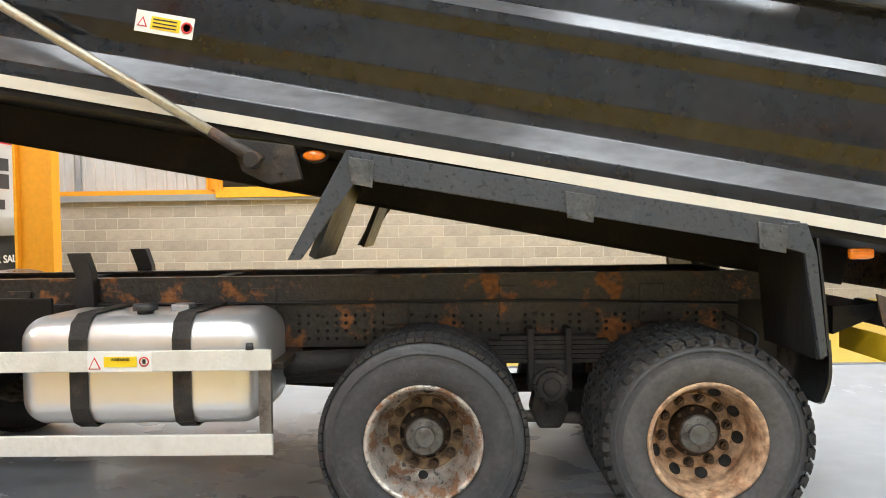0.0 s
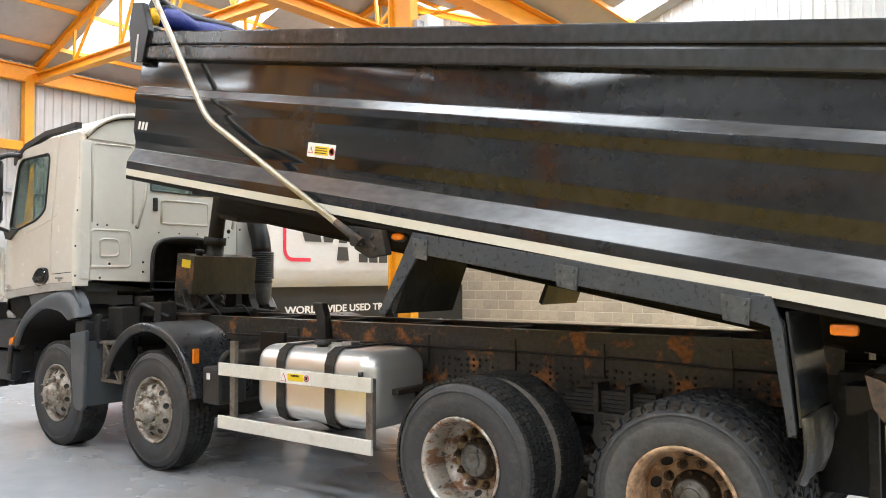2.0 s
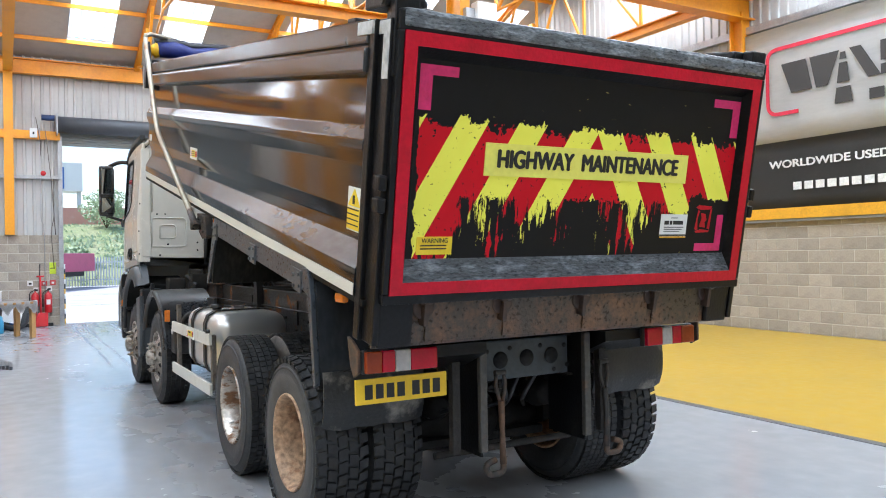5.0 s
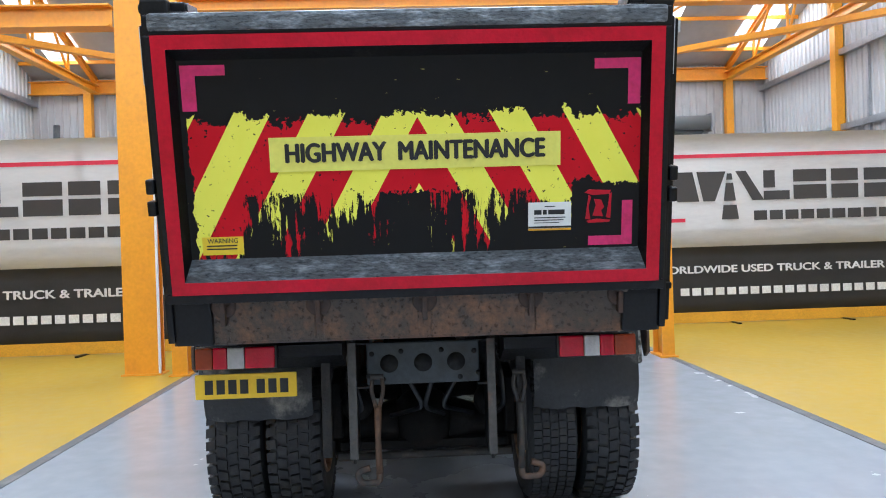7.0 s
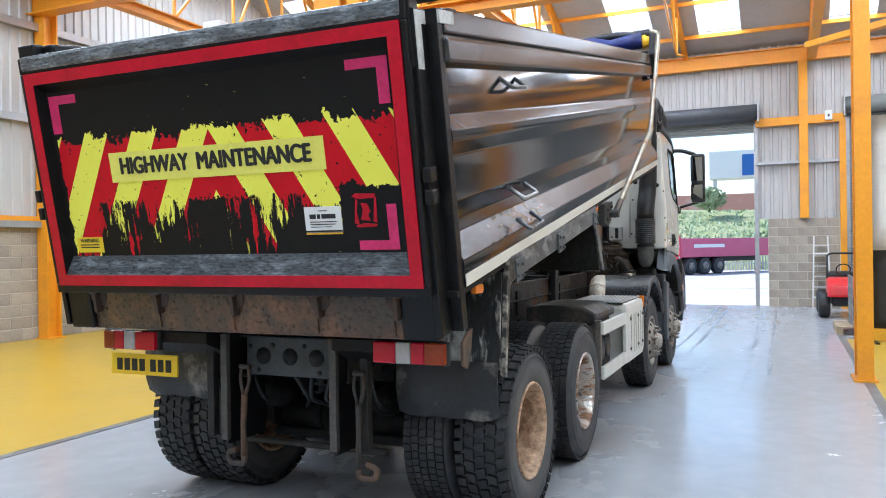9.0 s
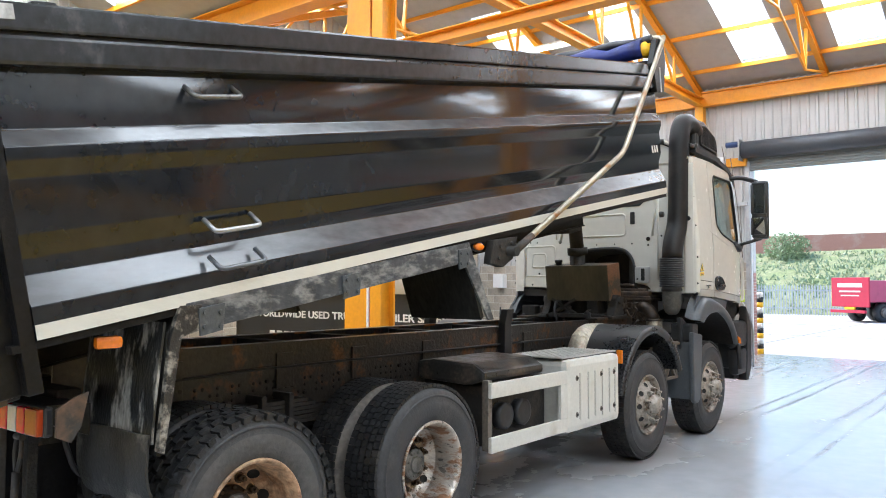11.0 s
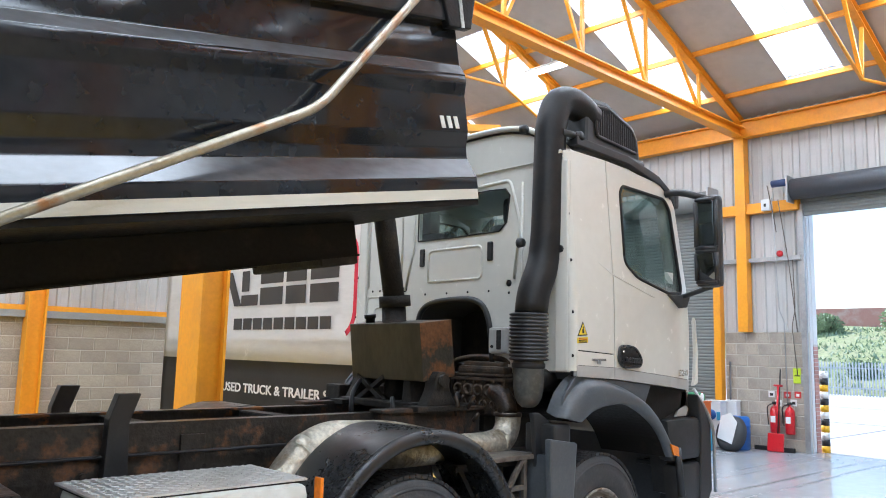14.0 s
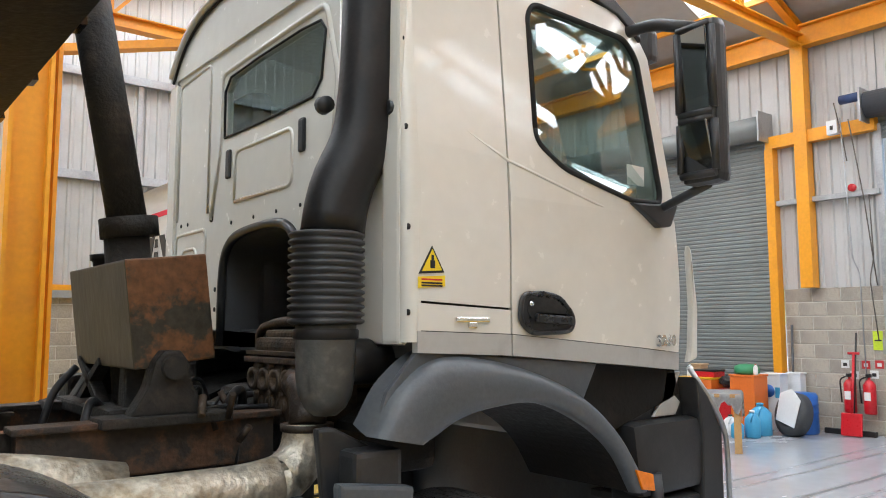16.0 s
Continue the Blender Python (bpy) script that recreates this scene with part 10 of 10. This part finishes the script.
# white site cabin with a blue panel
cn = base("site_cabin", (-66, 6, 5.6), "white raised site cabin with a blue panel", "cabin")
part("body", box(bmesh.new(), -68, -65.5, 1.5, 8.0, 7.2, 9.6, 0.05), M_LABEL_WHITE, cn)
part("panel", box(bmesh.new(), -65.5, -65.45, 4.2, 6.6, 7.4, 9.2), M_BLUE, cn)
for y in (1.8, 7.6):
    part("leg", box(bmesh.new(), -66.2, -65.9, y, y + 0.3, 2.5, 7.2), M_FENCE, cn)
# pale lorry with a crane, seen the other way through the door
M_LORRYBLUE = mat("blue_lorry_paint", (0.12, 0.27, 0.50), 0.4)
M_LORRYTEAL = mat("teal_lorry_paint", (0.25, 0.42, 0.46), 0.4)


def lorry(y, cabmat, bodymat):
    l = base("crane_lorry", (-46, y, 0), "flatbed lorry with a folded loader crane in the yard", "lorry", "yard lorries")
    part("cab", box(bmesh.new(), -41.9, -39.6, y - 1.2, y + 0.6, 0.9, 2.9, 0.15), cabmat, l)
    part("cab_window", box(bmesh.new(), -39.62, -39.58, y - 1.0, y + 0.2, 1.9, 2.6), M_SEAM, l)
    part("bed", box(bmesh.new(), -41.9, -39.6, y + 1.2, y + 7.0, 1.1, 2.0, 0.04), bodymat, l)
    part("bed_mark", box(bmesh.new(), -39.6, -39.58, y + 2, y + 5.5, 1.3, 1.75), M_LABEL_WHITE, l)
    part("chassis", box(bmesh.new(), -41.2, -40.3, y - 1.0, y + 7.0, 0.7, 1.1), M_INK, l)
    part("side_rail", box(bmesh.new(), -39.72, -39.66, y + 2.2, y + 5.2, 0.55, 0.9), M_LABEL_WHITE, l)
    part("crane", tube(bmesh.new(), [(-40.8, y + 0.9, 1.1), (-40.8, y + 0.9, 3.1), (-40.8, y + 4.5, 3.4), (-40.8, y + 1.6, 2.6)], 0.16, 8), M_DARKGREY, l)
    for yy in (y - 0.4, y + 1.7, y + 5.8):
        for x in (-41.6, -39.85):
            part("wheel", lathe(bmesh.new(), [(x - 0.15, 0.0), (x - 0.15, 0.3), (x - 0.15, 0.48), (x + 0.15, 0.48), (x + 0.15, 0.25), (x + 0.13, 0.0)], 22, "x", (0, yy, 0.46)), M_TYRE, l)
            part("rim", lathe(bmesh.new(), [(x + 0.1, 0.0), (x + 0.1, 0.25), (x + 0.16, 0.25), (x + 0.16, 0.0)], 18, "x", (0, yy, 0.46)), M_RIM_WHITE, l)


lorry(12.5, M_LORRYBLUE, M_LORRYTEAL)
lorry(22.5, M_TRAILER, M_LORRYTEAL)
bl = base("bollard", (-16.1, 3.47, -0.02), "black and amber banded door bollard", "bollard")
for k in range(12):
    part("band", lathe(bmesh.new(), [(0.125 * k - 0.02, 0.0), (0.125 * k - 0.02, 0.075), (0.125 * k + 0.105, 0.075), (0.125 * k + 0.105, 0.0)], 18, "z", (-16.1, 3.47, 0)), (M_YELLOW_TRIM, M_INK, M_LABEL_WHITE)[k % 3], bl)
pier = solid("brick_pier", box(bmesh.new(), -16.02, -15.84, 3.27, 3.415, -0.02, 1.98), mat("pale_mortar", (0.62, 0.58, 0.54), 0.9), "narrow pale red brick pier outside the door", "pier", "structure")
M_BRICK = mat("pale_red_brick", (0.50, 0.27, 0.23), 0.85, c2=(0.40, 0.20, 0.17), mscale=6, objvar=0.15)
brick = mesh_of(box(bmesh.new(), -0.092, 0.092, -0.075, 0.0765, -0.0325, 0.0325), "brick", M_BRICK)
for k in range(26):
    ob = new("brick", brick)
    ob.location = (-15.93, 3.342, 0.02 + 0.0755 * k)
    ob.parent = pier
solid("door_reveal", box(bmesh.new(), -16.02, -15.84, 3.27, 3.415, 1.98, 4.6), M_PAPER, "white plastered reveal above the brick pier", "reveal", "structure")
solid("door_stop", box(bmesh.new(), -15.83, -15.72, 3.33, 3.405, 0.0, 4.4), M_PAPER, "cream painted timber strip at the door edge", "door strip", "structure")
# joints in the yard slab and a drain channel at the door
for k, x in enumerate((-15.9, -24, -32)):
    solid("slab_joint", box(bmesh.new(), x - 0.03, x + 0.03, -40, 40, -0.02, -0.016), M_LINE, "dark joint in the yard slab", "joint", "structure", "slab joints")
for y in (-6, 2.5, 11):
    solid("slab_joint", box(bmesh.new(), -43, -16.2, y - 0.02, y + 0.02, -0.02, -0.016), M_LINE, "dark joint in the yard slab", "joint", "structure", "slab joints")

# ---- blockwork, block by block ----
BL, BH, JO = 0.44, 0.215, 0.011
BLOCK_MESH = {}


def block_mesh(w, axis):
    key = (round(w, 3), axis)
    if key not in BLOCK_MESH:
        bm = bmesh.new()
        t = 0.02
        if axis == "x":
            box(bm, -w / 2, w / 2, -t, t, -(BH - JO) / 2, (BH - JO) / 2)
        else:
            box(bm, -t, t, -w / 2, w / 2, -(BH - JO) / 2, (BH - JO) / 2)
        bmesh.ops.bevel(bm, geom=bm.edges[:], offset=0.004, segments=1, affect="EDGES")
        BLOCK_MESH[key] = mesh_of(bm, "block", M_BLOCK)
    return BLOCK_MESH[key]


def blockwork(name, axis, at, a0, a1, inward, near=None):
    """A wall of blocks along an axis: those in the stretch near as objects, the rest joined."""
    if axis == "x":
        bm = box(bmesh.new(), a0, a1, *sorted((at - inward * 0.2, at + inward * 0.0)), -0.02, BLOCK_TOP)
    else:
        bm = box(bmesh.new(), *sorted((at - inward * 0.2, at)), a0, a1, -0.02, BLOCK_TOP)
    wall = solid(name, bm, M_MORTAR, "grey concrete blockwork with pale mortar joints", "wall", "structure")
    rest = bmesh.new()
    rows = int(round(BLOCK_TOP / BH))
    h = BLOCK_TOP / rows
    for r in range(rows):
        a = a0 + (0 if r % 2 else -BL / 2)
        while a < a1 - 0.03:
            p, q = max(a, a0), min(a + BL, a1)
            if q - p > 0.05:
                w, c, z = q - p - JO, (p + q) / 2, (r + 0.5) * h
                d = at + inward * (0.006 - 0.02 + random.uniform(0, 0.002))
                spot = (c, d, z) if axis == "x" else (d, c, z)
                if near is None or near[0] < c < near[1]:
                    ob = new("block", block_mesh(w, axis))
                    ob.location = spot
                    ob.parent = wall
                elif axis == "x":
                    box(rest, c - w / 2, c + w / 2, d - 0.02, d + 0.02, z - (h - JO) / 2, z + (h - JO) / 2)
            a += BL
    if rest.verts:
        part("far_blocks", rest, M_BLOCK, wall).update_tag()
    else:
        rest.free()


blockwork("block_wall_north", "x", YN, XW, XEND, -1, (-9.0, 2.6))
blockwork("block_wall_south", "x", YS, XW, XEND, 1, (-9.5, 1.2))
blockwork("block_wall_west_1", "y", XW, 1.84, 3.4, 1)
blockwork("block_wall_west_2", "y", XW, 7.12, 8.72, 1)
blockwork("block_wall_west_3", "y", XW, YS + 0.02, -2.45, 1)
blockwork("block_wall_west_4", "y", XW, 13.25, YN - 0.02, 1)
